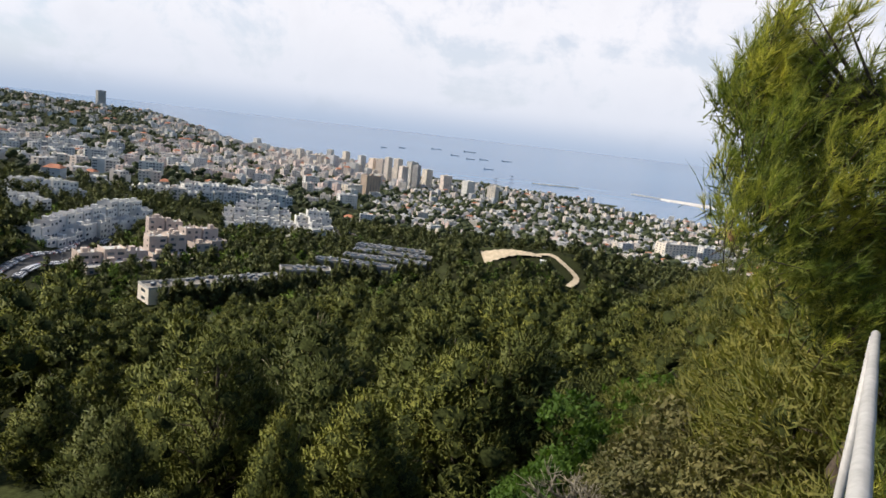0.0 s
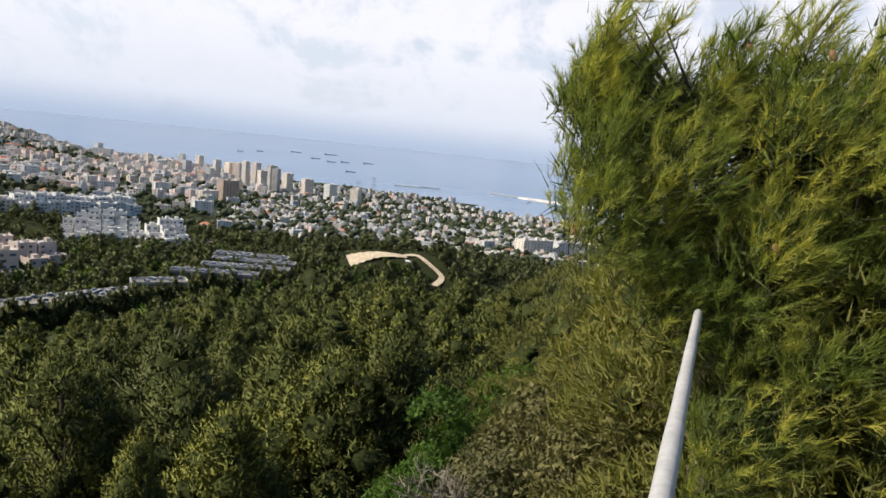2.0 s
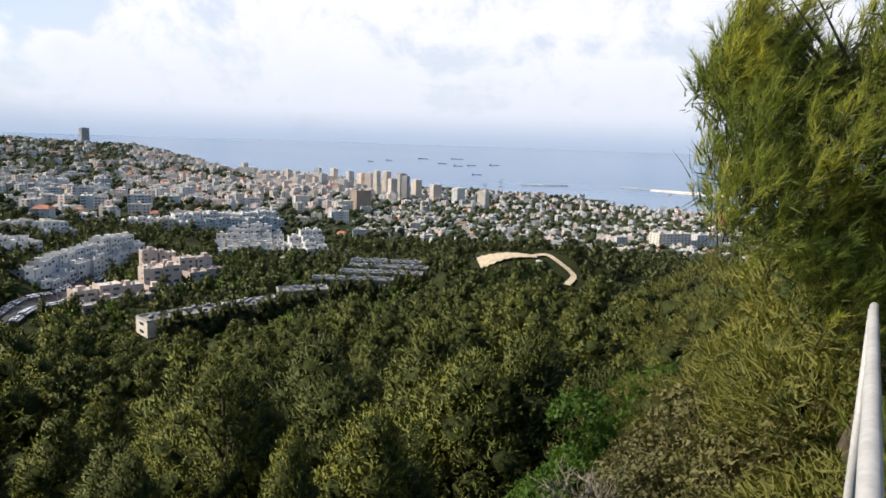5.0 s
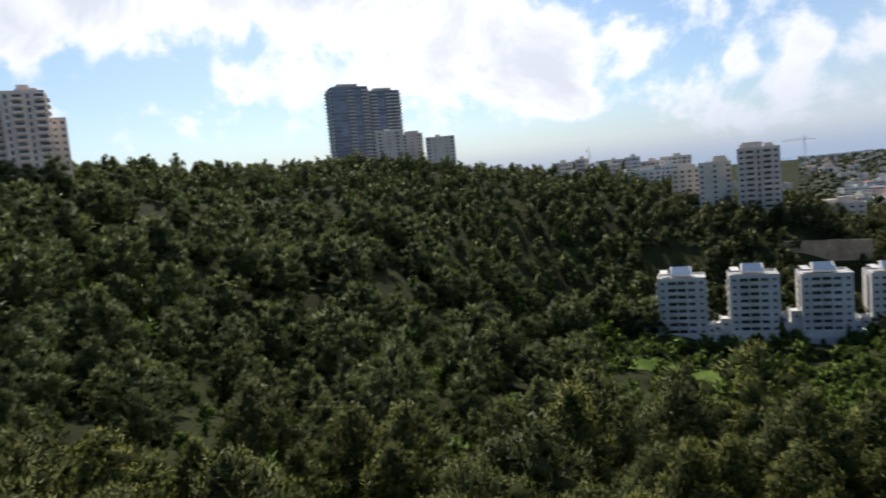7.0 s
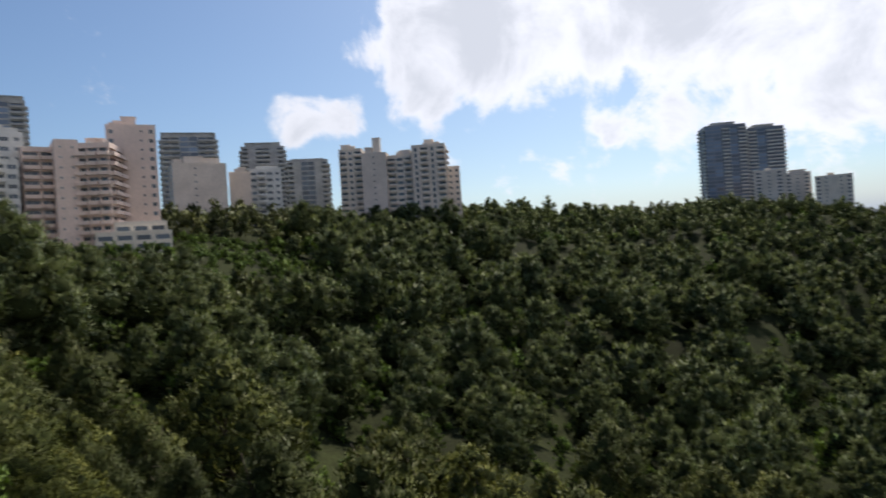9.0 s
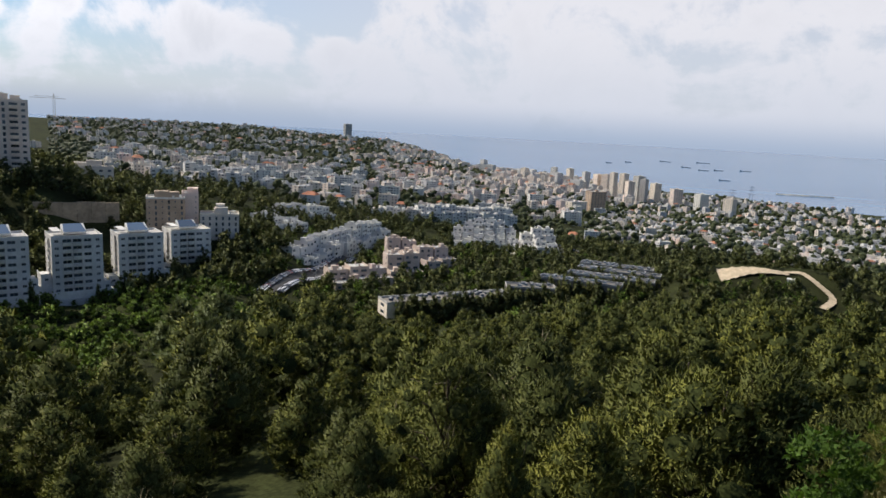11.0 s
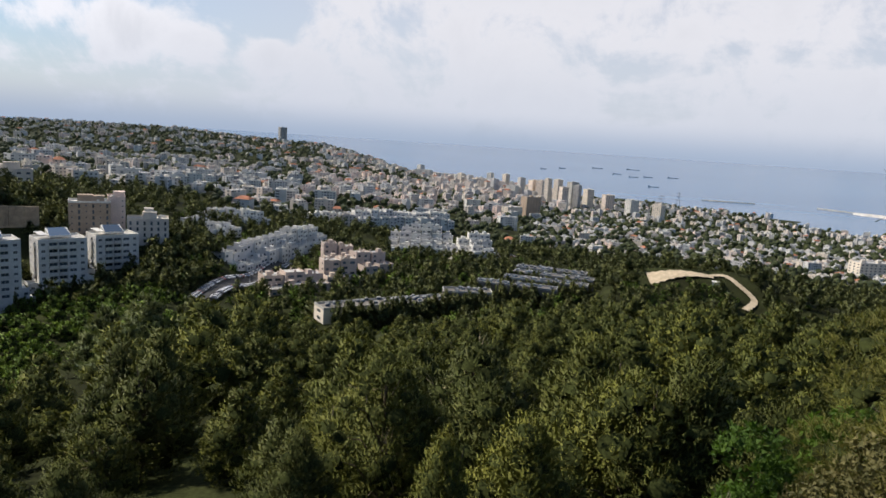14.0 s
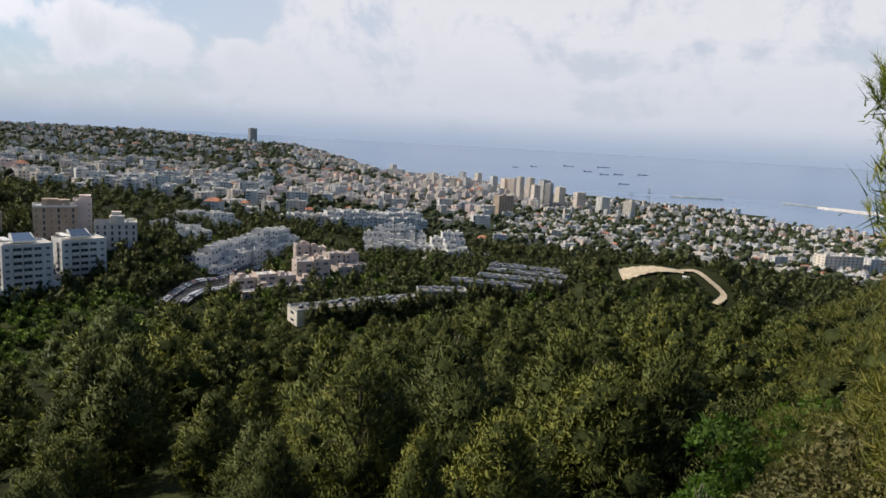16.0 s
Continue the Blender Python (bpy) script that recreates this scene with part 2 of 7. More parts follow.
M = {
    "soil": surface("forest_floor", (0.027, 0.030, 0.013), 0.95, spread=0.35, grain=0.45, grain_size=1.6, patch_size=0.05, bump=0.6,
                    second=(0.042, 0.050, 0.018), spec=0.05),
    "pine": leafage("pine_needles", (0.092, 0.106, 0.032), (0.208, 0.200, 0.062), light=0.05, thing=0.30, grain=2.2, relief=0.25, island=0.10),
    # far and hill pines: distance haze put into lighter, bluer needle colours
    "pine_far_hazed": leafage("pine_needles_far_hazed", (0.076, 0.092, 0.042), (0.245, 0.255, 0.102), thing=0.1, light=0.10, grain=1.1, relief=0.6),
    "pine_hill_hazed": leafage("pine_needles_hill_hazed", (0.090, 0.118, 0.062), (0.300, 0.330, 0.150), thing=0.1, light=0.20, grain=0.9, relief=0.6),
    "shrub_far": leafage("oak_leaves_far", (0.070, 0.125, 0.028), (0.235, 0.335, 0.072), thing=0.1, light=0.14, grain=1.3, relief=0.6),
    # hearts of the crowns: shade between the twigs put into a dark colour
    "inner": surface("inner_twigs_and_needles_shaded", (0.037, 0.045, 0.015), 0.95, spread=0.3, grain=0.5, grain_size=5, patch_size=0.3, spec=0.03),
    "town_leaf": leafage("garden_tree_leaves", (0.040, 0.052, 0.024), (0.105, 0.118, 0.050), island=0.15, thing=0.1, light=0.06, grain=0.6, relief=0.8),
    "dry": leafage("dry_twigs", (0.30, 0.24, 0.20), (0.48, 0.40, 0.34), light=0.2),
    "bark": surface("pine_bark", (0.085, 0.065, 0.048), 0.9, spread=0.3, grain=0.4, grain_size=14, patch_size=1.5, bump=0.6),
    "white": surface("white_plaster", (0.62, 0.61, 0.58), 0.85, spread=0.10, grain=0.10, grain_size=0.9, patch_size=0.12, random_shift=0.10),
    "cream": surface("cream_plaster", (0.68, 0.61, 0.52), 0.85, spread=0.10, grain=0.08, grain_size=0.9, patch_size=0.12, random_shift=0.08),
    "beige": surface("beige_stone_cladding", (0.71, 0.61, 0.52), 0.85, spread=0.10, grain=0.10, grain_size=1.3, patch_size=0.1, random_shift=0.08),
    "salmon": surface("salmon_stone_cladding", (0.77, 0.61, 0.52), 0.85, spread=0.08, grain=0.08, grain_size=1.3, patch_size=0.1),
    "grey": surface("grey_concrete", (0.42, 0.41, 0.39), 0.85, spread=0.15, grain=0.15, grain_size=0.8, patch_size=0.1, random_shift=0.1),
    "slab": surface("weathered_concrete", (0.19, 0.175, 0.155), 0.9, spread=0.2, grain=0.2, grain_size=0.9, patch_size=0.12, random_shift=0.1),
    "dark_clad": surface("dark_cladding", (0.19, 0.21, 0.25), 0.6, spread=0.12, grain=0.1, grain_size=0.9, patch_size=0.1),
    "ivory": surface("ivory_stone_cladding", (0.66, 0.60, 0.53), 0.85, spread=0.06, grain=0.07, grain_size=1.2, patch_size=0.1),
    "tan": surface("tan_rendered_wall", (0.30, 0.24, 0.17), 0.9, spread=0.2, grain=0.2, grain_size=0.7, patch_size=0.2),
    "sandstone": surface("brown_sandstone", (0.40, 0.31, 0.23), 0.9, spread=0.15, grain=0.12, grain_size=1.2, patch_size=0.12),
    "meadow": surface("meadow_grass", (0.075, 0.125, 0.022), 0.95, spread=0.3, grain=0.35, grain_size=1.2, patch_size=0.1, bump=0.6, second=(0.14, 0.19, 0.04), spec=0.05),
    "rose": surface("rose_stone_cladding", (0.52, 0.43, 0.37), 0.88, spread=0.12, grain=0.12, grain_size=1.0, patch_size=0.1, random_shift=0.08),
    "roof": surface("flat_roof", (0.46, 0.45, 0.43), 0.9, spread=0.2, grain=0.25, grain_size=0.7, patch_size=0.15, random_shift=0.15),
    "tile": surface("red_roof_tiles", (0.42, 0.18, 0.10), 0.85, spread=0.2, grain=0.2, grain_size=1.2, patch_size=0.2, random_shift=0.15),
    "dark_glass": glass("window_glass"),
    "rail_glass": glass("balcony_glass", (0.07, 0.095, 0.095)),
    "curtain": glass("curtain_wall_glass", (0.055, 0.08, 0.115)),
    "sand": surface("bare_earth", (0.50, 0.41, 0.28), 0.95, spread=0.15, grain=0.2, grain_size=0.5, patch_size=0.08),
    "asphalt": surface("asphalt", (0.055, 0.055, 0.055), 0.9, spread=0.15, grain=0.2, grain_size=3, patch_size=0.3),
    "rail": surface("galvanised_pipe", (0.43, 0.42, 0.39), 0.6, 0.1, spread=0.10, grain=0.12, grain_size=30, patch_size=5, bump=0.15, spec=0.5),
    "shingle": surface("pale_shingle", (0.60, 0.57, 0.52), 0.9, spread=0.12, grain=0.2, grain_size=0.3, patch_size=0.05),
    "hull": surface("ship_paint", (0.12, 0.17, 0.23), 0.6, spread=0.1),
    "sheet": surface("grey_sheet_metal", (0.105, 0.11, 0.105), 0.75, spread=0.15, grain=0.15, grain_size=18, patch_size=2.5, bump=0.1),
    "turf": surface("turf", (0.17, 0.18, 0.058), 0.95, spread=0.3, grain=0.4, grain_size=9, patch_size=0.9, bump=0.6, second=(0.30, 0.265, 0.10), spec=0.05),
    "sea": water(),
}


# ---------------------------------------------------------------- mesh helpers
def mesh_from(name, verts, faces, mats, index=None, smooth=False):
    me = bpy.data.meshes.new(name)
    me.from_pydata([tuple(v) for v in verts] if not isinstance(verts, np.ndarray) else verts.tolist(), [],
                   faces if not isinstance(faces, np.ndarray) else faces.tolist())
    for mm in mats:
        me.materials.append(mm)
    if index is not None:
        me.polygons.foreach_set("material_index", np.asarray(index, dtype=np.int32))
    if smooth:
        me.polygons.foreach_set("use_smooth", np.ones(len(me.polygons), dtype=bool))
    me.update()
    return me


def tri_mesh(name, tris, mat):
    """A mesh of loose triangles from an (n, 3, 3) array."""
    n = len(tris)
    me = bpy.data.meshes.new(name)
    me.vertices.add(n * 3)
    me.vertices.foreach_set("co", np.ascontiguousarray(tris, dtype=np.float32).ravel())
    me.loops.add(n * 3)
    me.loops.foreach_set("vertex_index", np.arange(n * 3, dtype=np.int32))
    me.polygons.add(n)
    me.polygons.foreach_set("loop_start", np.arange(0, n * 3, 3, dtype=np.int32))
    me.materials.append(mat)
    me.update(calc_edges=True)
    return me


def child(name, me, parent, label=""):
    ob = new(name, me)
    ob.parent = parent
    if label:
        ob["label"] = label
    return ob


def thing(name, place, turn=0.0, label="", category="", group="", kind=""):
    ob = new(name)
    ob.empty_display_size = 0.3
    ob.matrix_world = Matrix.Translation(place) @ pose(0, 0, 0, 0, 0, turn)
    return tagged(ob, label, category, group, kind)


class Solid:
    """Collects boxes and quads into one mesh."""

    def __init__(self):
        self.v, self.f, self.m = [], [], []

    def quad(self, a, b, c, d, m=0):
        i = len(self.v)
        self.v += [tuple(a), tuple(b), tuple(c), tuple(d)]
        self.f.append((i, i + 1, i + 2, i + 3))
        self.m.append(m)

    def box(self, x0, y0, z0, x1, y1, z1, m=0, top=None):
        i = len(self.v)
        self.v += [(x0, y0, z0), (x1, y0, z0), (x1, y1, z0), (x0, y1, z0), (x0, y0, z1), (x1, y0, z1), (x1, y1, z1), (x0, y1, z1)]
        for q in ((0, 3, 2, 1), (4, 5, 6, 7), (0, 1, 5, 4), (1, 2, 6, 5), (2, 3, 7, 6), (3, 0, 4, 7)):
            self.f.append(tuple(i + k for k in q))
            self.m.append(m)
        if top is not None:
            self.m[-5] = top

    def mesh(self, name, mats):
        return mesh_from(name, self.v, self.f, mats, self.m)


# ---------------------------------------------------------------- ground
PROFILES = {}


def profile(az, *pairs):
    PROFILES[az] = (np.array([p[0] for p in pairs], float), np.array([p[1] for p in pairs], float))


profile(-180, (0, 0), (4, 0.6), (10, 1.5), (60, 5), (200, 12), (600, 20), (1500, 25), (4950, 25))
profile(-168, (0, 0), (4, 0.7), (8, 1.4), (15, 1.9), (40, 4.0), (80, 7), (150, 11), (400, 18), (700, 22), (4950, 25))
profile(-157, (0, 0), (2, 0.1), (9, 0.7), (13, 0.2), (20, -2.5), (30, -5.5), (55, -5.5), (80, -1), (100, 2), (115, 2), (150, 3), (300, 10), (700, 25), (4950, 35))
profile(-148, (0, 0), (1.5, -0.2), (4, -0.8), (10, -2.5), (20, -5), (40, -8.5), (80, -8.5), (115, -5), (150, 0), (300, 12), (600, 30), (4950, 40))
profile(-130, (0, 0), (1.5, -0.3), (3, -0.9), (10, -4.2), (30, -12), (60, -20), (100, -22), (150, -12), (200, 3), (240, 12), (300, 19), (500, 28), (4950, 30))
profile(-112, (0, 0), (1.5, -0.3), (3, -1.1), (10, -6.2), (20, -15.5), (30, -22.5), (60, -33), (100, -34), (150, -30), (250, -4), (330, 14), (380, 21), (500, 26), (4950, 30))
profile(-86, (0, 0), (1.5, -0.3), (3, -1.1), (10, -6.2), (20, -15.5), (30, -22.5), (60, -34), (100, -42), (150, -50), (200, -45), (300, -22), (400, 2), (470, 15), (540, 17), (800, 8), (4950, 0))
profile(-66, (0, 0), (1.5, -0.3), (3, -1.1), (10, -6.2), (20, -15.5), (30, -22.5), (60, -35), (100, -45), (150, -60), (220, -72), (290, -76), (340, -66), (400, -36), (460, -11), (520, -3), (700, -4), (900, -20), (4950, -45))
profile(-52, (0, 0), (1.5, -0.3), (3, -1.1), (10, -6.2), (20, -15.5), (30, -22.5), (60, -34), (100, -47), (150, -62), (220, -75), (330, -79), (370, -58), (400, -40), (425, -34), (470, -34), (600, -42), (900, -55), (1500, -60), (2200, -50), (2800, -36), (3300, -38), (4950, -70))
profile(-38, (0, 0), (1.5, -0.3), (3, -1.1), (10, -6.2), (20, -15.5), (30, -22.5), (60, -33.5), (100, -45), (150, -60), (220, -73), (320, -79), (400, -63), (500, -59), (700, -63), (1000, -75), (1500, -78), (2200, -58), (2800, -35), (3300, -32), (4000, -175), (4950, -190))
profile(-27, (0, 0), (1.5, -0.3), (3, -1.1), (10, -6.2), (20, -15.5), (30, -22.5), (60, -33), (100, -43), (140, -50), (200, -61), (240, -72), (280, -80), (420, -86), (550, -84), (700, -80), (1000, -88), (1500, -92), (2200, -80), (2800, -66), (3300, -58), (3600, -75), (4200, -178), (4950, -190))
profile(-15, (0, 0), (1.5, -0.3), (3, -1.1), (10, -6.2), (20, -15.5), (30, -22.5), (60, -33), (100, -43), (150, -52), (195, -57), (250, -75), (330, -82), (450, -88), (560, -95), (700, -98), (1000, -105), (1500, -112), (2200, -130), (2800, -150), (3300, -172), (3600, -182), (4950, -190))
profile(-3, (0, 0), (1.5, -0.3), (3, -1.1), (10, -6.2), (20, -15.5), (30, -22.5), (60, -33), (100, -43), (200, -60), (260, -71), (300, -78), (400, -80), (500, -88), (650, -100), (900, -118), (1300, -138), (1800, -155), (2500, -170), (2800, -182), (4950, -190))
profile(1.5, (0, 0), (1.5, -0.3), (3, -1.1), (10, -6.2), (20, -15.5), (30, -22.5), (60, -33), (100, -42.5), (200, -58), (300, -71), (342, -74), (386, -60), (450, -80), (500, -87), (650, -100), (900, -118), (1300, -140), (1800, -157), (2500, -170), (2700, -182), (4950, -190))
profile(7, (0, 0), (1.5, -0.3), (3, -1.1), (10, -6.2), (20, -15.5), (30, -22.5), (60, -33), (100, -42), (200, -57), (300, -69), (342, -73), (388, -58.5), (450, -76), (600, -98), (800, -118), (1200, -143), (1700, -160), (2300, -169), (2450, -182), (4950, -190))
profile(20, (0, 0), (1.5, -0.3), (3, -1.1), (7, -3.4), (10, -4.8), (20, -10), (30, -15.5), (60, -29), (100, -42), (200, -58), (300, -68), (400, -76), (600, -98), (800, -118), (1200, -143), (1700, -163), (1950, -170), (2100, -182), (4950, -190))
profile(45, (0, 0), (2, -0.5), (4, -1.2), (10, -3.6), (30, -12), (60, -24), (100, -36), (200, -58), (400, -85), (800, -118), (1700, -166), (2000, -182), (4950, -190))
profile(90, (0, 0), (4, -0.5), (10, -1.2), (60, -8), (300, -30), (1000, -70), (4950, -90))
profile(135, (0, 0), (10, 0.2), (60, 1), (600, 8), (4950, 20))
AZ = np.array(sorted(PROFILES) + [180.0])
PROFILES[180.0] = PROFILES[-180]


def ground(x, y):
    """Height of the ground; takes numbers or arrays."""
    x, y = np.atleast_1d(np.asarray(x, float)), np.atleast_1d(np.asarray(y, float))
    r, az = np.hypot(x, y), np.degrees(np.arctan2(x, y))
    i = np.clip(np.searchsorted(AZ, az, side="right") - 1, 0, len(AZ) - 2)
    u = (az - AZ[i]) / (AZ[i + 1] - AZ[i])
    u = u * u * (3 - 2 * u)
    table = np.stack([np.interp(r, *PROFILES[a]) for a in AZ])
    j = np.arange(len(r))
    z = table[i, j] * (1 - u) + table[i + 1, j] * u
    rough = np.minimum(r * 0.012, 2.2)
    return z + rough * (np.sin(x * 0.047 + 1.3) * np.cos(y * 0.039) + 0.5 * np.sin(x * 0.13 + y * 0.11))


def floor_at(x, y):
    return float(ground(x, y)[0])


def build_ground():
    rings = np.concatenate([[0.0], np.geomspace(0.4, 4950, 190)])
    spokes = 288
    a = np.linspace(-math.pi, math.pi, spokes, endpoint=False)
    rr, aa = np.meshgrid(rings[1:], a, indexing="ij")
    x, y = rr * np.sin(aa), rr * np.cos(aa)
    z = ground(x.ravel(), y.ravel()).reshape(x.shape)
    verts = np.concatenate([[[0, 0, floor_at(0, 0)]], np.stack([x, y, z], -1).reshape(-1, 3)])
    k = np.arange(len(rings) - 2)[:, None] * spokes + np.arange(spokes)[None, :] + 1
    nxt = np.arange(len(rings) - 2)[:, None] * spokes + (np.arange(spokes)[None, :] + 1) % spokes + 1
    quads = np.stack([k, nxt, nxt + spokes, k + spokes], -1).reshape(-1, 4)
    caps = [(0, i + 1, (i + 1) % spokes + 1)[::-1] for i in range(spokes)]
    me = mesh_from("ground", verts, quads.tolist() + caps, [M["soil"]], smooth=True)
    tagged(new("ground", me), "wooded limestone hillside falling to the coast", "ground", kind="structure")


RISE = 0.0531      # the sea climbs to a horizon half a degree under the eye's level


def sea_at(r):
    return SEA + RISE * np.maximum(np.asarray(r) - 2500.0, 0.0)


def out_at_sea(az, el):
    """The place on the water at a heading and an elevation from the eye."""
    r = (SEA - EYE - 2500 * RISE) / (math.tan(radians(el)) - RISE)
    return polar(az, r, float(sea_at(r)))


def build_sea():
    rings = np.concatenate([np.linspace(1500, 2500, 5), np.linspace(2600, 4990, 20)])
    spokes = 96
    a = np.radians(np.linspace(-75, 100, spokes))
    rr, aa = np.meshgrid(rings, a, indexing="ij")
    verts = np.stack([rr * np.sin(aa), rr * np.cos(aa), sea_at(rr)], -1).reshape(-1, 3)
    k = np.arange(len(rings) - 1)[:, None] * spokes + np.arange(spokes - 1)[None, :]
    quads = np.stack([k, k + 1, k + spokes + 1, k + spokes], -1).reshape(-1, 4)[:, ::-1]
    me = mesh_from("water", verts, quads, [M["sea"]], smooth=True)
    tagged(new("water", me), "calm grey-blue open sea off the bay", "sea", kind="structure")


build_ground()
build_sea()

# ---------------------------------------------------------------- buildings
TAKEN = []      # discs in plan where no tree stands: x, y, radius
WINDOWS, BALCONIES = {}, {}


def taken(x, y, rad):
    TAKEN.append((x, y, rad))


def window_mesh(w, h):
    """One window: a frame with a mullion round two sunk panes, in one piece."""
    key = (round(w, 1), round(h, 1))
    if key not in WINDOWS:
        w, h = key
        s = Solid()
        xs, zs = (-w / 2, -w / 2 + 0.08, -0.04, 0.04, w / 2 - 0.08, w / 2), (-h / 2, -h / 2 + 0.08, h / 2 - 0.08, h / 2)
        s.v = [(x, -0.06, z) for z in zs for x in xs]
        for j in range(3):
            for i in range(5):
                q = (j * 6 + i, j * 6 + i + 1, j * 6 + i + 7, j * 6 + i + 6)
                if j == 1 and i in (1, 3):
                    o = len(s.v)
                    s.v += [(s.v[k][0], 0.0, s.v[k][2]) for k in q]
                    s.f.append((o, o + 1, o + 2, o + 3))
                    s.m.append(1)
                    for k in range(4):
                        s.f.append((q[k], q[(k + 1) % 4], o + (k + 1) % 4, o + k))
                        s.m.append(0)
                else:
                    s.f.append(q)
                    s.m.append(0)
        WINDOWS[key] = s.mesh("window", [M["white"], M["dark_glass"]])
    return WINDOWS[key]


GLAZED = {"ivory_glazed": "ivory", "grey_glazed": "grey"}


def balcony_mesh(w, deep, mat):
    """One balcony: a tray with a solid parapet, in one piece."""
    key = (round(w, 1), round(deep, 1), mat)
    if key not in BALCONIES:
        s = Solid()
        w, deep = key[:2]
        t = 0.14
        ring = lambda e, z: [(-w / 2 + e, -deep + e, z), (w / 2 - e, -deep + e, z), (w / 2 - e, 0.02, z), (-w / 2 + e, 0.02, z)]
        s.v = ring(0, -0.2) + ring(0, 0.95) + ring(t, 0.95) + ring(t, 0.0)
        s.f = [(3, 2, 1, 0), (12, 13, 14, 15)]
        for a in (0, 4, 8):
            for k in range(4):
                s.f.append((a + k, a + (k + 1) % 4, a + 4 + (k + 1) % 4, a + 4 + k))
        s.m = [0] * len(s.f)
        g = Solid()
        if mat in GLAZED:
            s.v = [(x, y, 0.28 if z > 0.5 else z) for x, y, z in s.v]
            for x0, y0, x1, y1 in ((-w / 2 + 0.05, -deep + 0.04, w / 2 - 0.05, -deep + 0.07), (-w / 2 + 0.04, -deep + 0.07, -w / 2 + 0.07, 0.0), (w / 2 - 0.07, -deep + 0.07, w / 2 - 0.04, 0.0)):
                g.box(x0, y0, 0.28, x1, y1, 0.98)
            s.box(-w / 2, -deep, 0.98, w / 2, -deep + 0.1, 1.05)
        BALCONIES[key] = (s.mesh("balcony", [M[GLAZED.get(mat, mat)]]), g.mesh("glass_front", [M["rail_glass"]]) if mat in GLAZED else None)
    return BALCONIES[key]


BAYS = {"w": (0.42, 1.25, 0.95, 0.18), "W": (0.74, 1.35, 0.9, 0.18), "s": (0.2, 0.7, 1.3, 0.15), "b": (0.86, 2.2, 0.08, 1.1),
        "c": (0.94, 2.35, 0.35, 0.06), "v": (0.3, 1.9, 0.5, 0.25), "l": (0.86, 2.3, 0.1, 1.0)}


def facade(s, panes, origin, turn, width, z0, floors, fh, bays, balconies, rng, skip=0.0):
    """One side of a house, with openings sunk into it. origin: its lower left corner as seen from outside."""
    t = radians(turn)
    u, out = Vector((math.cos(t), math.sin(t), 0)), Vector((math.sin(t), -math.cos(t), 0))
    o = Vector(origin)
    height = floors * fh
    at = lambda x, z, y=0.0: o + u * x + Vector((0, 0, z)) - out * y
    bay = width / max(len(bays), 1)
    for i, kind in enumerate(bays):
        a, b = i * bay, (i + 1) * bay
        if kind not in BAYS:
            s.quad(at(a, 0), at(b, 0), at(b, height), at(a, height))
            continue
        part, h, sill, deep = BAYS[kind]
        part = min(part * bay, 4.2) if kind in "wWsv" else part * bay
        h = min(h, fh - sill - 0.12)
        x0, x1 = (a + b - part) / 2, (a + b + part) / 2
        s.quad(at(a, 0), at(x0, 0), at(x0, height), at(a, height))
        s.quad(at(x1, 0), at(b, 0), at(b, height), at(x1, height))
        last = 0.0
        for k in range(floors):
            if kind in "wWs" and rng.random() < skip:
                continue
            p, q = k * fh + sill, k * fh + sill + h
            s.quad(at(x0, last), at(x1, last), at(x1, p), at(x0, p))
            s.quad(at(x0, p), at(x1, p), at(x1, p, deep), at(x0, p, deep))
            s.quad(at(x0, q, deep), at(x1, q, deep), at(x1, q), at(x0, q))
            s.quad(at(x0, p), at(x0, p, deep), at(x0, q, deep), at(x0, q))
            s.quad(at(x1, p, deep), at(x1, p), at(x1, q), at(x1, q, deep))
            panes.append((at((x0 + x1) / 2, (p + q) / 2, deep), turn, part, h))
            if kind == "b":
                balconies.append((at((x0 + x1) / 2, k * fh + 0.05, 0.0), turn, part * 1.04))
            last = q
        s.quad(at(x0, last), at(x1, last), at(x1, height), at(x0, height))


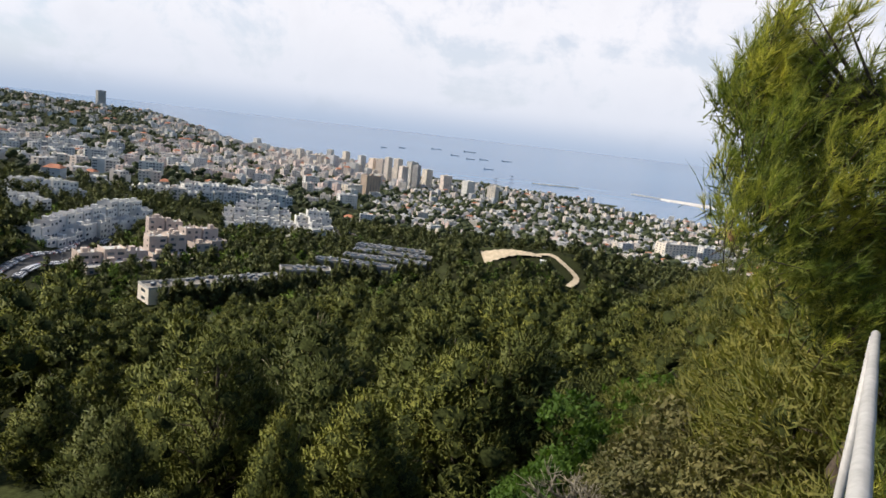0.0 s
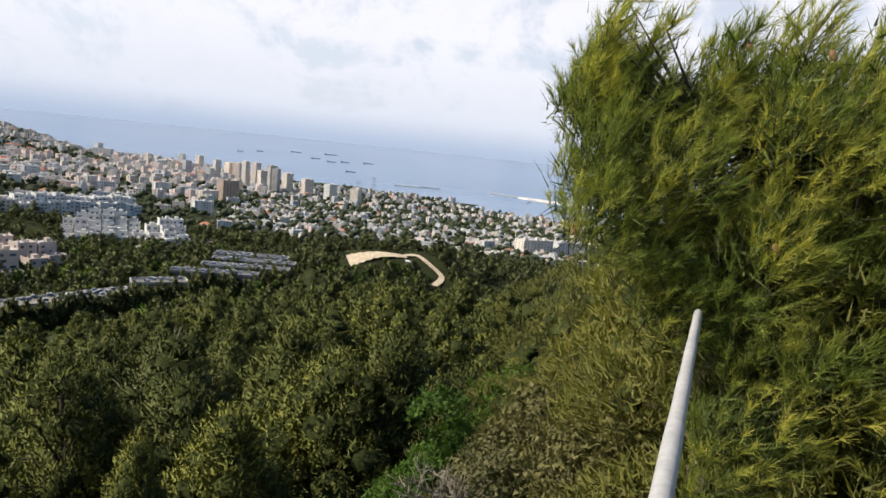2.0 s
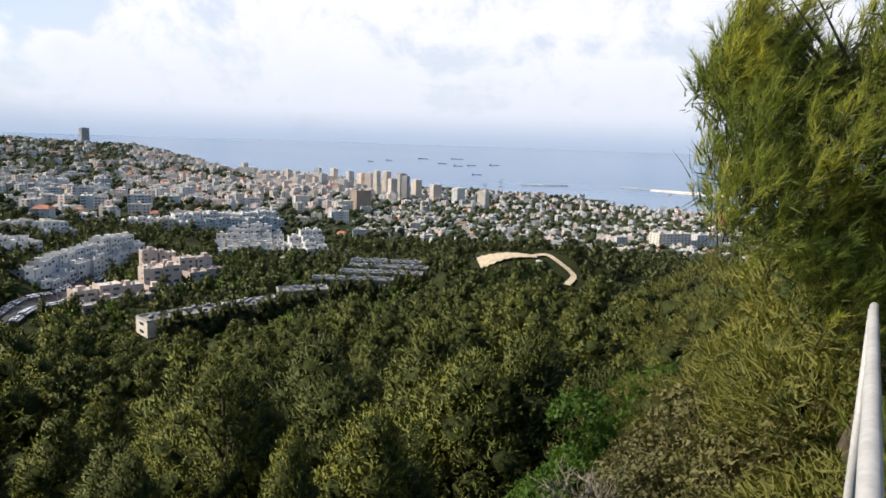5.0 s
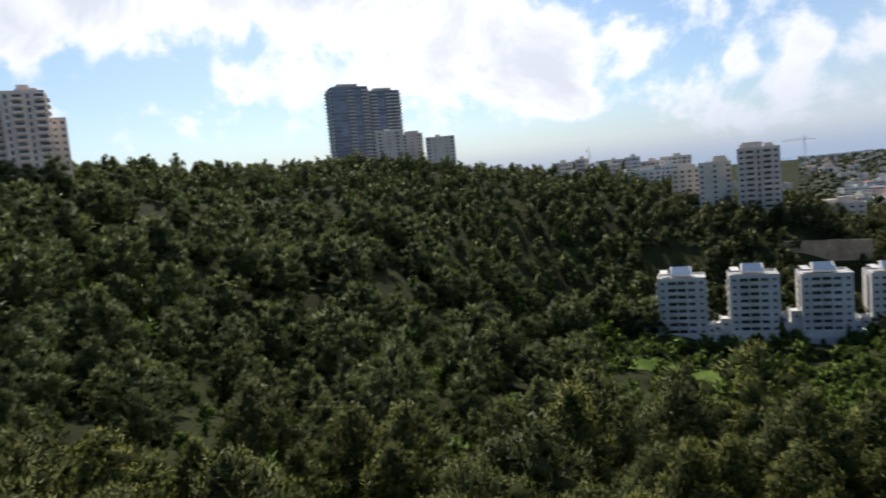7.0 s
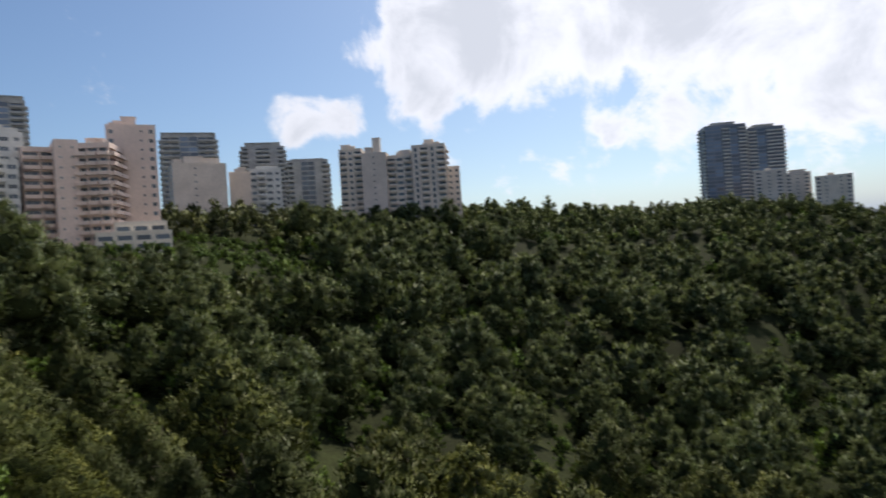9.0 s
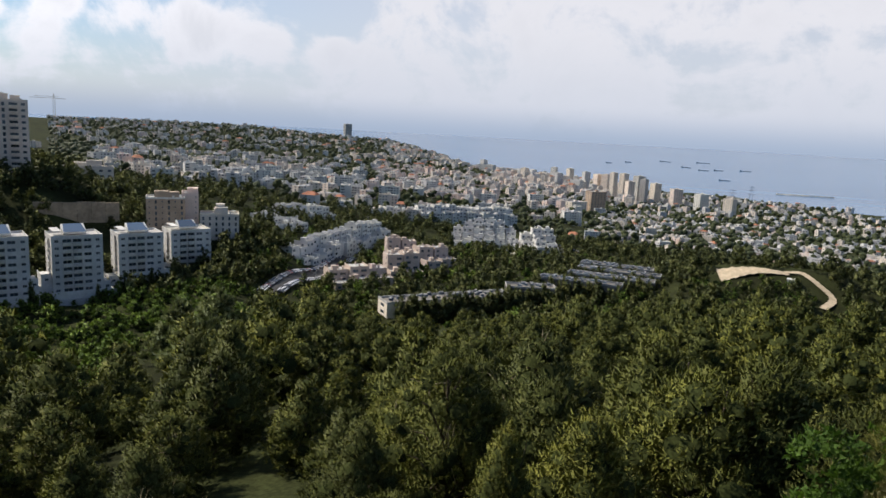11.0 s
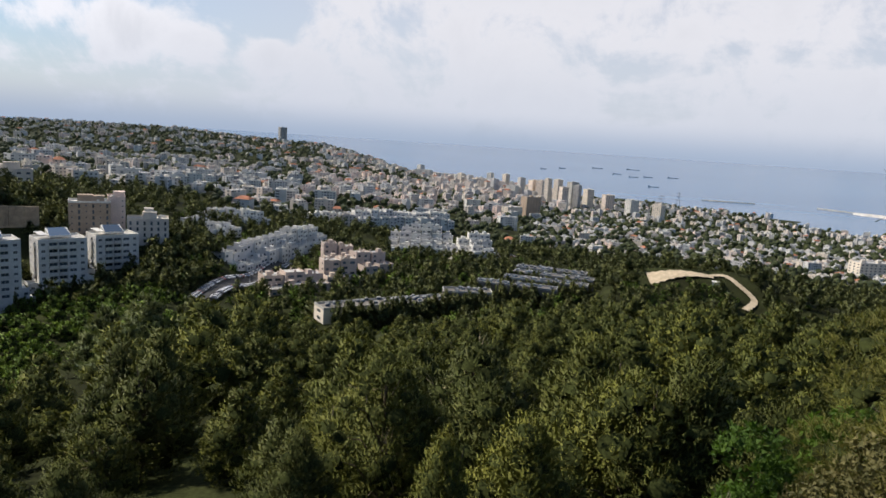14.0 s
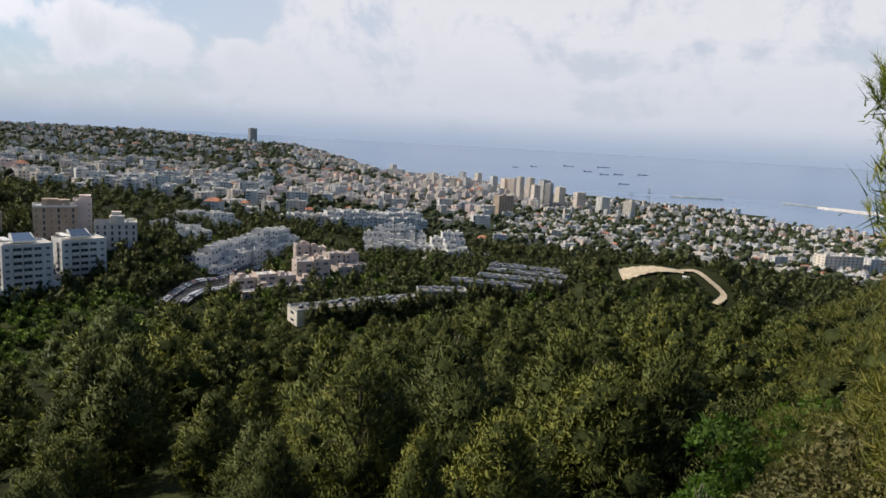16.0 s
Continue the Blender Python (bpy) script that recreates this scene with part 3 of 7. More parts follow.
def apartment(name, az, r, w, d, top, base=None, mat="white", front="wwww", side="www", left=None, fh=3.0, extra=0.0, each=False,
              label="", category="building", group="", heads=1, balcony=1.3, balcony_mat=None, parapet=None, roof="roof", skip=0.0, heaters=0, pent=0.0, seed=1, hat=None, glass_mat="dark_glass"):
    """A block of flats: walls with sunk openings, balconies, a parapet, stair heads and heaters on the roof."""
    rng = random.Random(seed * 77 + int(r))
    c = polar(az, r)
    turn = -az + extra
    m2 = Matrix.Rotation(radians(turn), 3, "Z")
    if base is None:
        base = min(floor_at(*(c + m2 @ Vector((sx * w / 2, sy * d / 2, 0))).xy) for sx in (-1, 1) for sy in (-1, 1)) - 0.5
    floors = max(1, round((top - base) / fh))
    fh = (top - base) / floors
    ob = thing(name, (c.x, c.y, base), turn, label, category, group)
    steps = max(1, int(w // d) + 1)
    for k in range(steps):
        q = c + m2 @ Vector(((k + 0.5) / steps * w - w / 2, 0, 0))
        taken(q.x, q.y, max(d, w / steps) * 0.55 + 2)
    s, panes, bal = Solid(), [], []
    left = side if left is None else left
    facade(s, panes, (-w / 2, -d / 2, 0), 0, w, base, floors, fh, front, bal, rng, skip)
    facade(s, panes, (w / 2, -d / 2, 0), 90, d, base, floors, fh, side, bal, rng, skip)
    facade(s, panes, (w / 2, d / 2, 0), 180, w, base, floors, fh, "." * len(front), bal, rng)
    facade(s, panes, (-w / 2, d / 2, 0), 270, d, base, floors, fh, left, bal, rng, skip)
    h = floors * fh
    child("wall", s.mesh("wall", [M[mat]]), ob)
    s = Solid()
    s.box(-w / 2 + 0.02, -d / 2 + 0.02, h - 0.3, w / 2 - 0.02, d / 2 - 0.02, h + 0.02, 1)
    for x0, y0, x1, y1 in ((-w / 2, -d / 2, w / 2, -d / 2 + 0.25), (-w / 2, d / 2 - 0.25, w / 2, d / 2),
                           (-w / 2, -d / 2 + 0.25, -w / 2 + 0.25, d / 2 - 0.25), (w / 2 - 0.25, -d / 2 + 0.25, w / 2, d / 2 - 0.25)):
        s.box(x0, y0, h + 0.004, x1, y1, h + 0.9)
    child("roof", s.mesh("roof", [M[parapet or mat], M[roof]]), ob)
    for k in range(heads):
        x = (k + 0.5) / heads * w - w / 2 + rng.uniform(-0.1, 0.1) * w
        s = Solid()
        a, b, hh = min(4.5, w * 0.3), min(4.0, d * 0.35), 2.8 + pent
        s.box(x - a / 2, -b / 2, h + 0.02, x + a / 2, b / 2, h + hh)
        s.box(x - a / 2 - 0.15, -b / 2 - 0.15, h + hh, x + a / 2 + 0.15, b / 2 + 0.15, h + hh + 0.2)
        child("stair_head", s.mesh("stair_head", [M[mat]]), ob)
    if 200 < r < 520 and heads:
        for k in range(2 if w > 12 else 1):
            s = Solid()
            x, y = rng.uniform(-w * 0.3, w * 0.3), rng.uniform(-d * 0.2, d * 0.2)
            a, e, hh = w * rng.uniform(0.12, 0.2), d * rng.uniform(0.15, 0.28), rng.uniform(2.2, 4.2)
            s.box(x - a, y - e, h + 0.024, x + a, y + e, h + hh)
            s.box(x - a - 0.12, y - e - 0.12, h + hh, x + a + 0.12, y + e + 0.12, h + hh + 0.22)
            child("roof_storey", s.mesh("roof_storey", [M[mat]]), ob)
        s = Solid()
        for k in range(5):
            x, y = rng.uniform(-w * 0.42, w * 0.38), rng.uniform(-d * 0.4, d * 0.35)
            s.box(x, y, h + 0.024, x + 1.2, y + 0.8, h + rng.uniform(1.2, 2.0))
        tagged(child("roof_clutter", s.mesh("roof_clutter", [M["white"]]), ob), kind="stuff")
    if heaters:
        s = Solid()
        for k in range(heaters):
            x, y = rng.uniform(-w / 2 + 1.5, w / 2 - 1.5), rng.uniform(-d / 2 + 1, d / 2 - 1)
            s.quad((x - 0.9, y - 0.5, h + 0.35), (x + 0.9, y - 0.5, h + 0.35), (x + 0.9, y + 0.4, h + 1.1), (x - 0.9, y + 0.4, h + 1.1), 1)
            s.box(x - 0.6, y + 0.4, h + 1.0, x + 0.6, y + 0.9, h + 1.5)
            s.box(x - 0.05, y + 0.4, h + 0.02, x + 0.05, y + 0.5, h + 1.0)
        tagged(child("roof_clutter", s.mesh("roof_clutter", [M["white"], M["dark_glass"]]), ob), kind="stuff")
    if hat:
        s = Solid()
        a, b = w * hat[0] / 2, d * hat[0] / 2
        s.box(-a, -b, h + 0.9, a, b, h + 0.9 + hat[1])
        s.box(-a - 0.6, -b - 0.6, h + 0.9 + hat[1], a + 0.6, b + 0.6, h + 1.2 + hat[1])
        child("roof_storey", s.mesh("roof_storey", [M[hat[2] if len(hat) > 2 else mat]]), ob)
    if each:
        for p, t, pw, ph in panes:
            c1 = child("window", window_mesh(pw, ph), ob)
            c1.matrix_local = Matrix.Translation(p) @ pose(0, 0, 0, 0, 0, t)
    elif panes:
        s = Solid()
        for p, t, pw, ph in panes:
            u = Vector((math.cos(radians(t)), math.sin(radians(t)), 0)) * pw / 2
            z = Vector((0, 0, ph / 2))
            s.quad(p - u - z, p + u - z, p + u + z, p - u + z)
        tagged(child("glazing", s.mesh("glazing", [M[glass_mat]]), ob), kind="stuff")
    for p, t, bw in bal:
        slab, front_glass = balcony_mesh(bw, balcony, balcony_mat or mat)
        c1 = child("balcony", slab, ob)
        c1.matrix_local = Matrix.Translation(p) @ pose(0, 0, 0, 0, 0, t)
        if front_glass:
            child("glass_front", front_glass, c1, "tinted glass balcony front")
    return ob


def solar_roof(ob, w, d, h):
    """A stair head under a tilted dark collector field."""
    s = Solid()
    a, b = 4.4, 3.4
    s.box(-a, -b, h + 0.9, a, b, h + 1.6)
    s.quad((-a, -b, h + 1.62), (a, -b, h + 1.62), (a * 0.8, b, h + 4.3), (-a * 0.8, b, h + 4.3), 1)
    s.quad((-a, -b, h + 1.6), (-a * 0.8, b, h + 4.28), (-a, b, h + 4.28), (-a, b, h + 1.6))
    s.quad((a, -b, h + 1.6), (a, b, h + 1.6), (a, b, h + 4.28), (a * 0.8, b, h + 4.28))
    for k in range(5):
        x = -a * 0.9 + k * a * 0.45
        s.box(x - 0.08, -b * 0.98, h + 1.66, x + 0.08, -b * 0.9, h + 1.8)
    child("collector_roof", s.mesh("collector_roof", [M["white"], M["curtain"]]), ob, "tilted dark solar collectors on a white stair head")
    s = Solid()
    s.box(-w / 2 + 1, -d / 2 + 1, h + 2.6, -w / 2 + 4.2, d / 2 - 3, h + 2.75)
    for x in (-w / 2 + 1.1, -w / 2 + 4.0):
        for y in (-d / 2 + 1.1, d / 2 - 3.2):
            s.box(x, y, h, x + 0.12, y + 0.12, h + 2.6)
    child("pergola", s.mesh("pergola", [M["white"]]), ob)


# five white blocks on the valley floor
for k, (az, r, top) in enumerate(((-58.7, 312, -48.9), (-53.5, 320, -49.6), (-48.7, 330, -51.2), (-44.4, 346, -53.4), (-40.8, 364, -54.6))):
    ex = (-58.7 - az) * -1 * 0.55
    ob = apartment("apartment_block", az, r, 19.5, 15, top, top - 27, "white", "wbbWw", "wsbs", extra=az + 58.7, each=True, fh=3.0,
                   label="white nine-storey apartment block with stepped lower storeys", group="white blocks in the valley", heads=0, balcony=0.9, seed=k)
    solar_roof(ob, 19.5, 15, 27)
    for x0, y0, x1, y1, h in ((-11.5, -10.5, 8.0, -9.02, 0.5), (-10.5, -9.0, 9.0, -7.52, 3.4), (-13.8, -6.0, -9.77, 4.0, 11.0 - 3 * (k % 2)), (-16.5, -5.0, -13.82, 3.0, 6.0),
                              (9.77, -7.0, 12.6, 4.0, 6.4 + 3 * (k % 2)), (12.62, -6.0, 15.0, 3.0, 2.2)):
        s = Solid()
        s.box(x0, y0, -6, x1, y1, h)
        s.box(x0, y0, h, x1, y0 + 0.2, h + 0.9)
        s.box(x0, y0 + 0.2, h, x0 + 0.2, y1, h + 0.9)
        part = child("terrace", s.mesh("terrace", [M["white"]]), ob)
        if x1 - x0 < 5:
            win = child("window", window_mesh(1.5, 1.2), part)
            win.location = ((x0 + x1) / 2, y0 - 0.06, h - 1.5)

# brown block and low buildings behind the white blocks
apartment("apartment_block", -42.3, 392, 19, 14, -42.0, -66, "sandstone", "svsvsv", "ww.w", label="brown stone apartment block with ribbed front", heads=1, seed=3, parapet="white")
apartment("apartment_block", -40.5, 398, 8.5, 14, -40.0, -66, "salmon", "s.s", "www", label="pinkish stone apartment block with plain gables", heads=1, seed=4)
apartment("school_building", -38.3, 392, 20, 14, -50.5, -66, "cream", "vvvvvv", "www", label="low cream building with tall arched windows", heads=1, seed=5, pent=2.6)
apartment("apartment_block", -47.6, 470, 28, 12, -32.5, None, "cream", "wwwwww", "www", label="low cream block among trees", seed=6)

# tan retaining wall in the trees
def retaining_wall(az, r, w, z0, z1):
    c = polar(az, r)
    ob = thing("retaining_wall", (c.x, c.y, z0), -az, "long tan retaining wall in the wooded slope", "wall")
    for k in range(6):
        s = Solid()
        x0 = -w / 2 + k * w / 6
        s.box(x0 + 0.05, -0.6 + 0.1 * (k % 2), 0, x0 + w / 6 - 0.05, 0.6, z1 - z0 - 0.6 * (k % 3) * 0.3)
        child("panel", s.mesh("panel", [M["tan"]]), ob)
    taken(c.x, c.y, 14)
    p = polar(az, r - 20)
    taken(p.x, p.y, 12)


retaining_wall(-48.4, 384, 38, -54, -43.5)
retaining_wall(-59.4, 372, 34, -62, -53.6)

# blocks on the shoulder with the crane
apartment("apartment_block", -52.7, 432, 22, 18, 4.2, -45, "beige", "wbvbw", "wwww", label="tall beige apartment block with balcony columns", heads=2, seed=7)
apartment("apartment_block", -55.8, 442, 18, 16, -2.0, -42, "cream", "w.w.w", "www", label="cream apartment block with ribbed front", heads=1, seed=8)
apartment("apartment_block", -57.9, 470, 17, 14, -4.3, -35, "cream", "wwww", "www", label="cream apartment block on the shoulder", heads=1, seed=9)
apartment("apartment_block", -61.0, 500, 22, 14, -4.3, -30, "white", "wwwww", "www", label="low white apartment block", heads=1, seed=10)

# villas along the ridge
for k, (az, r, w, el, mt) in enumerate(((-67.3, 545, 14, 1.0, "beige"), (-65.8, 560, 11, 1.15, "beige"), (-63.6, 560, 12, 0.55, "cream"), (-61.9, 570, 12, 0.95, "white"), (-60.5, 575, 24, 0.5, "beige"),
                                        (-58.6, 590, 30, 0.72, "cream"), (-64.6, 520, 20, -0.1, "beige"), (-62.6, 525, 22, -0.2, "cream"), (-59.2, 560, 26, 0.05, "white"), (-66.6, 520, 18, 0.1, "white"))):
    top = EYE + r * math.tan(radians(el - 0.42))
    apartment("villa", az, r, w * 0.75, 10, top, top - 9, mt, "wWw" if w < 16 else "wWwWw", "ww", extra=(25, -20, 35)[k % 3], label=mt + " flat-roofed villa on the wooded ridge", category="house", group="villas on the ridge", heads=1, seed=90 + k)

# twin dark towers on the ridge with three beige neighbours
for az, r, w, top, sd in ((-84.5, 700, 36, 101.0, 11), (-81.7, 716, 31, 97.0, 12)):
    ob = apartment("tower_block", az, r, w, 28, top, 8, "dark_clad", "ccbcb" if sd == 11 else "bcbb", "bcb", fh=3.3, balcony=1.8, balcony_mat="white", extra=14, label="dark glass residential tower with white balcony bands",
                   group="twin towers on the ridge", heads=0, hat=(0.55, 3.0, "grey"), seed=sd, glass_mat="curtain")
apartment("apartment_block", -81.4, 622, 23, 18, 49.5, 8, "beige", "wsw", "ww", label="beige apartment tower on the ridge", heads=1, seed=13)
apartment("apartment_block", -79.5, 622, 19, 16, 45.6, 8, "beige", "wsw", "ww", label="beige apartment tower on the ridge", heads=1, seed=14, hat=(0.6, 2.0))
apartment("apartment_block", -77.2, 602, 25, 16, 39.6, 5, "beige", "ws.sw", "ww", label="beige apartment tower with plain gable", heads=1, seed=15)

# beige complex on the hill
EST = "beige hillside complex"
apartment("apartment_block", -114.1, 357, 11.5, 14, 56.0, 12, "beige", "bwb", "ww", extra=-10, label="beige apartment tower with rounded balconies", group=EST, heads=1, seed=16)
apartment("apartment_block", -112.2, 350, 12.5, 13, 52.5, 10, "beige", ".s.", "ww", extra=-10, label="beige apartment tower with plain gable", group=EST, heads=1, pent=6.0, seed=17)
apartment("apartment_block", -110.1, 352, 13.0, 14, 50.8, 10, "beige", "bWb", "bw", extra=-6, label="beige apartment block with balconies", group=EST, heads=1, seed=18)
apartment("apartment_block", -107.7, 346, 16.5, 14, 54.5, 8, "beige", "vbvb", "wbw", extra=-6, label="beige apartment tower with dark vertical slots", group=EST, heads=1, pent=1.0, seed=19)
apartment("apartment_block", -105.8, 362, 6.5, 12, 45.0, 12, "beige", "ww", "ww", label="beige lower apartment block", group=EST, heads=0, seed=20)

# farther blocks behind the hill
apartment("tower_block", -117.8, 422, 24, 18, 60.5, 20, "grey", "b.cc.b", "bb", label="grey residential tower with open balconies", heads=0, hat=(0.75, 0.6), seed=21)
apartment("tower_block", -121.3, 482, 28, 22, 79, 20, "grey", "b.bb.b", "bcb", label="grey residential tower with flat canopy roof", heads=0, hat=(0.8, 2.4, "grey"), seed=22)
apartment("tower_block", -126.9, 432, 30, 22, 78, 20, "grey", "bbccbb", "bcb", label="grey glass residential tower with roof canopy", heads=0, hat=(0.95, 1.0, "grey"), seed=23, glass_mat="curtain")
apartment("apartment_block", -126.4, 332, 23, 16, 47.5, 14, "beige", "..s...", "wW", label="beige rounded apartment block with blank front", heads=2, pent=0.5, seed=24, extra=8)
apartment("apartment_block", -123.2, 345, 10, 14, 45.0, 14, "beige", "...", "ww", label="beige apartment block with blank front", heads=1, seed=25)
apartment("apartment_block", -121.2, 352, 15, 14, 47.0, 16, "white", "WbWw", "ww", label="white apartment block with balconies", heads=1, seed=26)
apartment("tower_block", -139.3, 422, 21, 20, 93, 20, "grey", "bcb", "bcb", label="dark residential tower behind the hill", heads=0, hat=(0.9, 2, "grey"), seed=27, glass_mat="curtain")
apartment("tower_block", -145.3, 332, 13, 14, 79, 20, "grey", "ccb", "cb", label="dark glass residential tower", heads=0, hat=(0.8, 1, "grey"), seed=28, glass_mat="curtain")

# salmon block with its stepped terraces, white blocks beside it
apartment("apartment_block", -137.3, 246, 9.5, 13, 40.5, 8, "salmon", "bb", "ww", extra=6, each=True, label="salmon stone apartment block with balconies", heads=0, seed=29)
apartment("apartment_block", -135.6, 241, 6.5, 14, 42.0, 8, "salmon", "ss", "ww", extra=6, each=True, label="salmon stone apartment block with blank gable", heads=0, seed=30)
apartment("apartment_block", -133.2, 240, 10, 14, 41.0, 8, "salmon", "bbb", "bb", extra=-18, each=True, label="salmon stone apartment block with deep balconies", heads=1, seed=31)
apartment("apartment_block", -131.0, 252, 15, 14, 49.0, 10, "salmon", "w..sw", "ww", each=False, label="pale salmon apartment tower", heads=1, pent=1.5, seed=32)
apartment("terrace_building", -131.2, 228, 21, 8, 13.0, 5, "cream", "WWWW", "WW", label="cream stepped terraces below the salmon block", heads=0, seed=33)
apartment("terrace_building", -130.7, 235, 15, 8, 16.3, 5, "cream", "WWW", "WW", label="cream stepped terraces below the salmon block", heads=0, seed=34)
apartment("apartment_block", -144.0, 232, 14, 14, 44, 8, "white", "WwbW", "ww", extra=5, each=True, label="white stepped apartment block", heads=1, seed=35)
apartment("apartment_block", -143.0, 222, 9, 10, 34, 8, "white", "bWw", "ww", extra=5, each=True, label="white stepped apartment block lower wing", heads=0, seed=36)
apartment("apartment_block", -140.2, 252, 17, 14, 46, 10, "white", "wWbWw", "ww", extra=5, each=True, label="white stepped apartment block", heads=2, seed=37)
apartment("apartment_block", -139.8, 240, 10, 10, 36, 10, "white", "WbW", "ww", extra=5, each=True, label="white stepped apartment block lower wing", heads=0, seed=38)

# tall tower near the lookout
TT = "tall towers by the lookout"


def roof_frames(ob, w, d, h, steps, mat="ivory", rake=False):
    """Set-back storeys, open concrete frames and a raking beam that crown the tower."""
    for x0, y0, x1, y1, z0, z1 in steps:
        s, panes, none = Solid(), [], []
        x0, x1, y0, y1 = x0 * w, x1 * w, y0 * d, y1 * d
        s.box(x0, y0, h + z0, x1, y1, h + z1)
        s.box(x0 - 0.12, y0 - 0.12, h + z1, x1 + 0.12, y1 + 0.12, h + z1 + 0.25)
        child("roof_storey", s.mesh("roof_storey", [M[mat]]), ob)
        for k in range(max(1, int((y1 - y0) // 3.2))):
            win = child("window", window_mesh(1.4, 1.2), ob)
            win.matrix_local = Matrix.Translation((x1 + 0.05, y0 + 1.6 + k * 3.2, h + z0 + (z1 - z0) * 0.5)) @ pose(0, 0, 0, 0, 0, 90)
        win = child("window", window_mesh(1.4, 1.2), ob)
        win.matrix_local = Matrix.Translation(((x0 + x1) / 2, y0 - 0.05, h + z0 + (z1 - z0) * 0.5))
    for y in np.linspace(-d / 2 + 0.2, d / 2 - 0.2, 7):
        s = Solid()
        s.box(w / 2 - 0.35, y - 0.18, h + 0.9, w / 2 - 0.05, y + 0.18, h + 3.6)
        child("frame_post", s.mesh("frame_post", [M[mat]]), ob)
    s = Solid()
    s.box(w / 2 - 0.4, -d / 2, h + 3.6, w / 2, d / 2, h + 4.1)
    child("frame_beam", s.mesh("frame_beam", [M[mat]]), ob)
    if rake:
        lo, hi = Vector((-w / 2 + 0.2, -d / 2 + 0.2, h + 0.9)), Vector((w / 2 - 0.5, -d / 2 + 0.2, h + 11.5))
        s = Solid()
        u = Vector((0, 0, 0.45))
        v = Vector((0, 0.35, 0))
        q = [lo, hi, hi + v, lo + v]
        s.v = [tuple(p) for p in q] + [tuple(p + u) for p in q]
        s.f = [(3, 2, 1, 0), (4, 5, 6, 7), (0, 1, 5, 4), (1, 2, 6, 5), (2, 3, 7, 6), (3, 0, 4, 7)]
        s.m = [0] * 6
        child("raking_beam", s.mesh("raking_beam", [M[mat]]), ob)
        for t in (0.25, 0.5, 0.75, 1.0):
            p = lo.lerp(hi, t)
            s = Solid()
            s.box(p.x - 0.18, p.y + 0.02, h + 0.9, p.x + 0.18, p.y + 0.33, p.z)
            child("frame_post", s.mesh("frame_post", [M[mat]]), ob)


def loggias(ob, w, d, floors, fh, x, z_from):
    """A column of rounded corner balconies on the shaded side."""
    s = Solid()
    ring = [(math.cos(a) * 1.0, math.sin(a)) for a in np.linspace(math.pi, 2 * math.pi, 9)]
    half = 3.2
    lo = [(px * half, py * 1.9, -0.2) for px, py in ring]
    n = len(lo)
    s.v = lo + [(px, py, 0.75) for px, py, _ in lo]
    s.f = [tuple(range(n))[::-1], tuple(range(n, 2 * n))] + [(i, i + 1, n + i + 1, n + i) for i in range(n - 1)]
    s.m = [0] * len(s.f)
    me = s.mesh("balcony", [M["ivory"]])
    for k in range(z_from, floors):
        child("balcony", me, ob).location = (x, -d / 2, k * fh + 0.2)


ob = apartment("tower_block", -150.63, 122, 9.74, 21.6, 56.8, -9, "ivory", "wws", "wwsbbb", left="swsws", extra=-32, each=True, balcony=1.9, balcony_mat="ivory_glazed", fh=2.95,
               label="tall cream-white residential tower with a glazed balcony column", group=TT, heads=0, seed=39, skip=0.12)
roof_frames(ob, 9.74, 21.6, 65.8, ((-0.46, -0.30, 0.30, 0.16, 0.02, 4.6), (-0.46, -0.10, 0.05, 0.14, 4.86, 9.0), (-0.2, 0.2, 0.46, 0.34, 0.02, 5.2)))
ob = apartment("tower_block", -156.05, 130, 8.5, 12, 53.4, -6, "ivory", "ll", "www", extra=-30, each=True, balcony=1.6, fh=2.95,
               label="cream-white tower wing with rounded balconies", group=TT, heads=0, seed=41)
roof_frames(ob, 8.5, 12, 59.4, ((-0.25, -0.35, 0.48, 0.45, 0.02, 3.6), (0.0, -0.35, 0.48, 0.45, 3.86, 7.2), (0.22, -0.35, 0.48, 0.45, 7.46, 10.4)), rake=True)
loggias(ob, 8.5, 12, 19, 59.4 / 20, -0.9, 2)
ob = apartment("tower_block", -159.6, 172, 14, 17, 60.5, -4, "ivory", "Ws.sww", "www", extra=-30, each=True, label="cream-white residential tower with small paired windows", group=TT, heads=0, seed=42)
roof_frames(ob, 14, 17, 64.5, ((-0.3, -0.42, 0.48, 0.45, 0.02, 3.4), (-0.05, -0.42, 0.48, 0.45, 3.66, 7.0)))
apartment("tower_block", -163.7, 180, 8.5, 14, 52.0, -2, "ivory", "bw", "ww", extra=-30, each=True, balcony_mat="ivory_glazed", label="cream-white lower tower wing with balconies", group=TT, heads=1, pent=1.5, seed=43)

# flat-roofed terraces below the wood
TER = "flat-roofed terraces"


ROWS = []


def terrace_row(az, r, w, d, top, extra, mat="slab", sd=1):
    ROWS.append((az, r, w, d, top, extra))
    ob = apartment("terrace_row", az, r, w, d, top, top - 6.0, mat, "." * int(w // 6), "W", extra=extra, fh=2.9,
                   label="long flat-roofed concrete terrace with white roof clutter", group=TER, heads=0, heaters=int(w * 0.55), seed=sd, roof="slab", parapet="grey")
    return ob


terrace_row(-19.4, 291, 60, 11, -70.4, 26, "cream", 1)
terrace_row(-12.4, 330, 24, 10, -71.8, 8, "slab", 2)
terrace_row(-8.3, 352, 42, 9, -71.4, -8, "slab", 3)
terrace_row(-5.9, 374, 46, 9, -72.2, -8, "slab", 4)
terrace_row(-5.3, 394, 46, 9, -72.6, -8, "slab", 5)
terrace_row(-5.5, 412, 42, 9, -72.8, -8, "slab", 6)


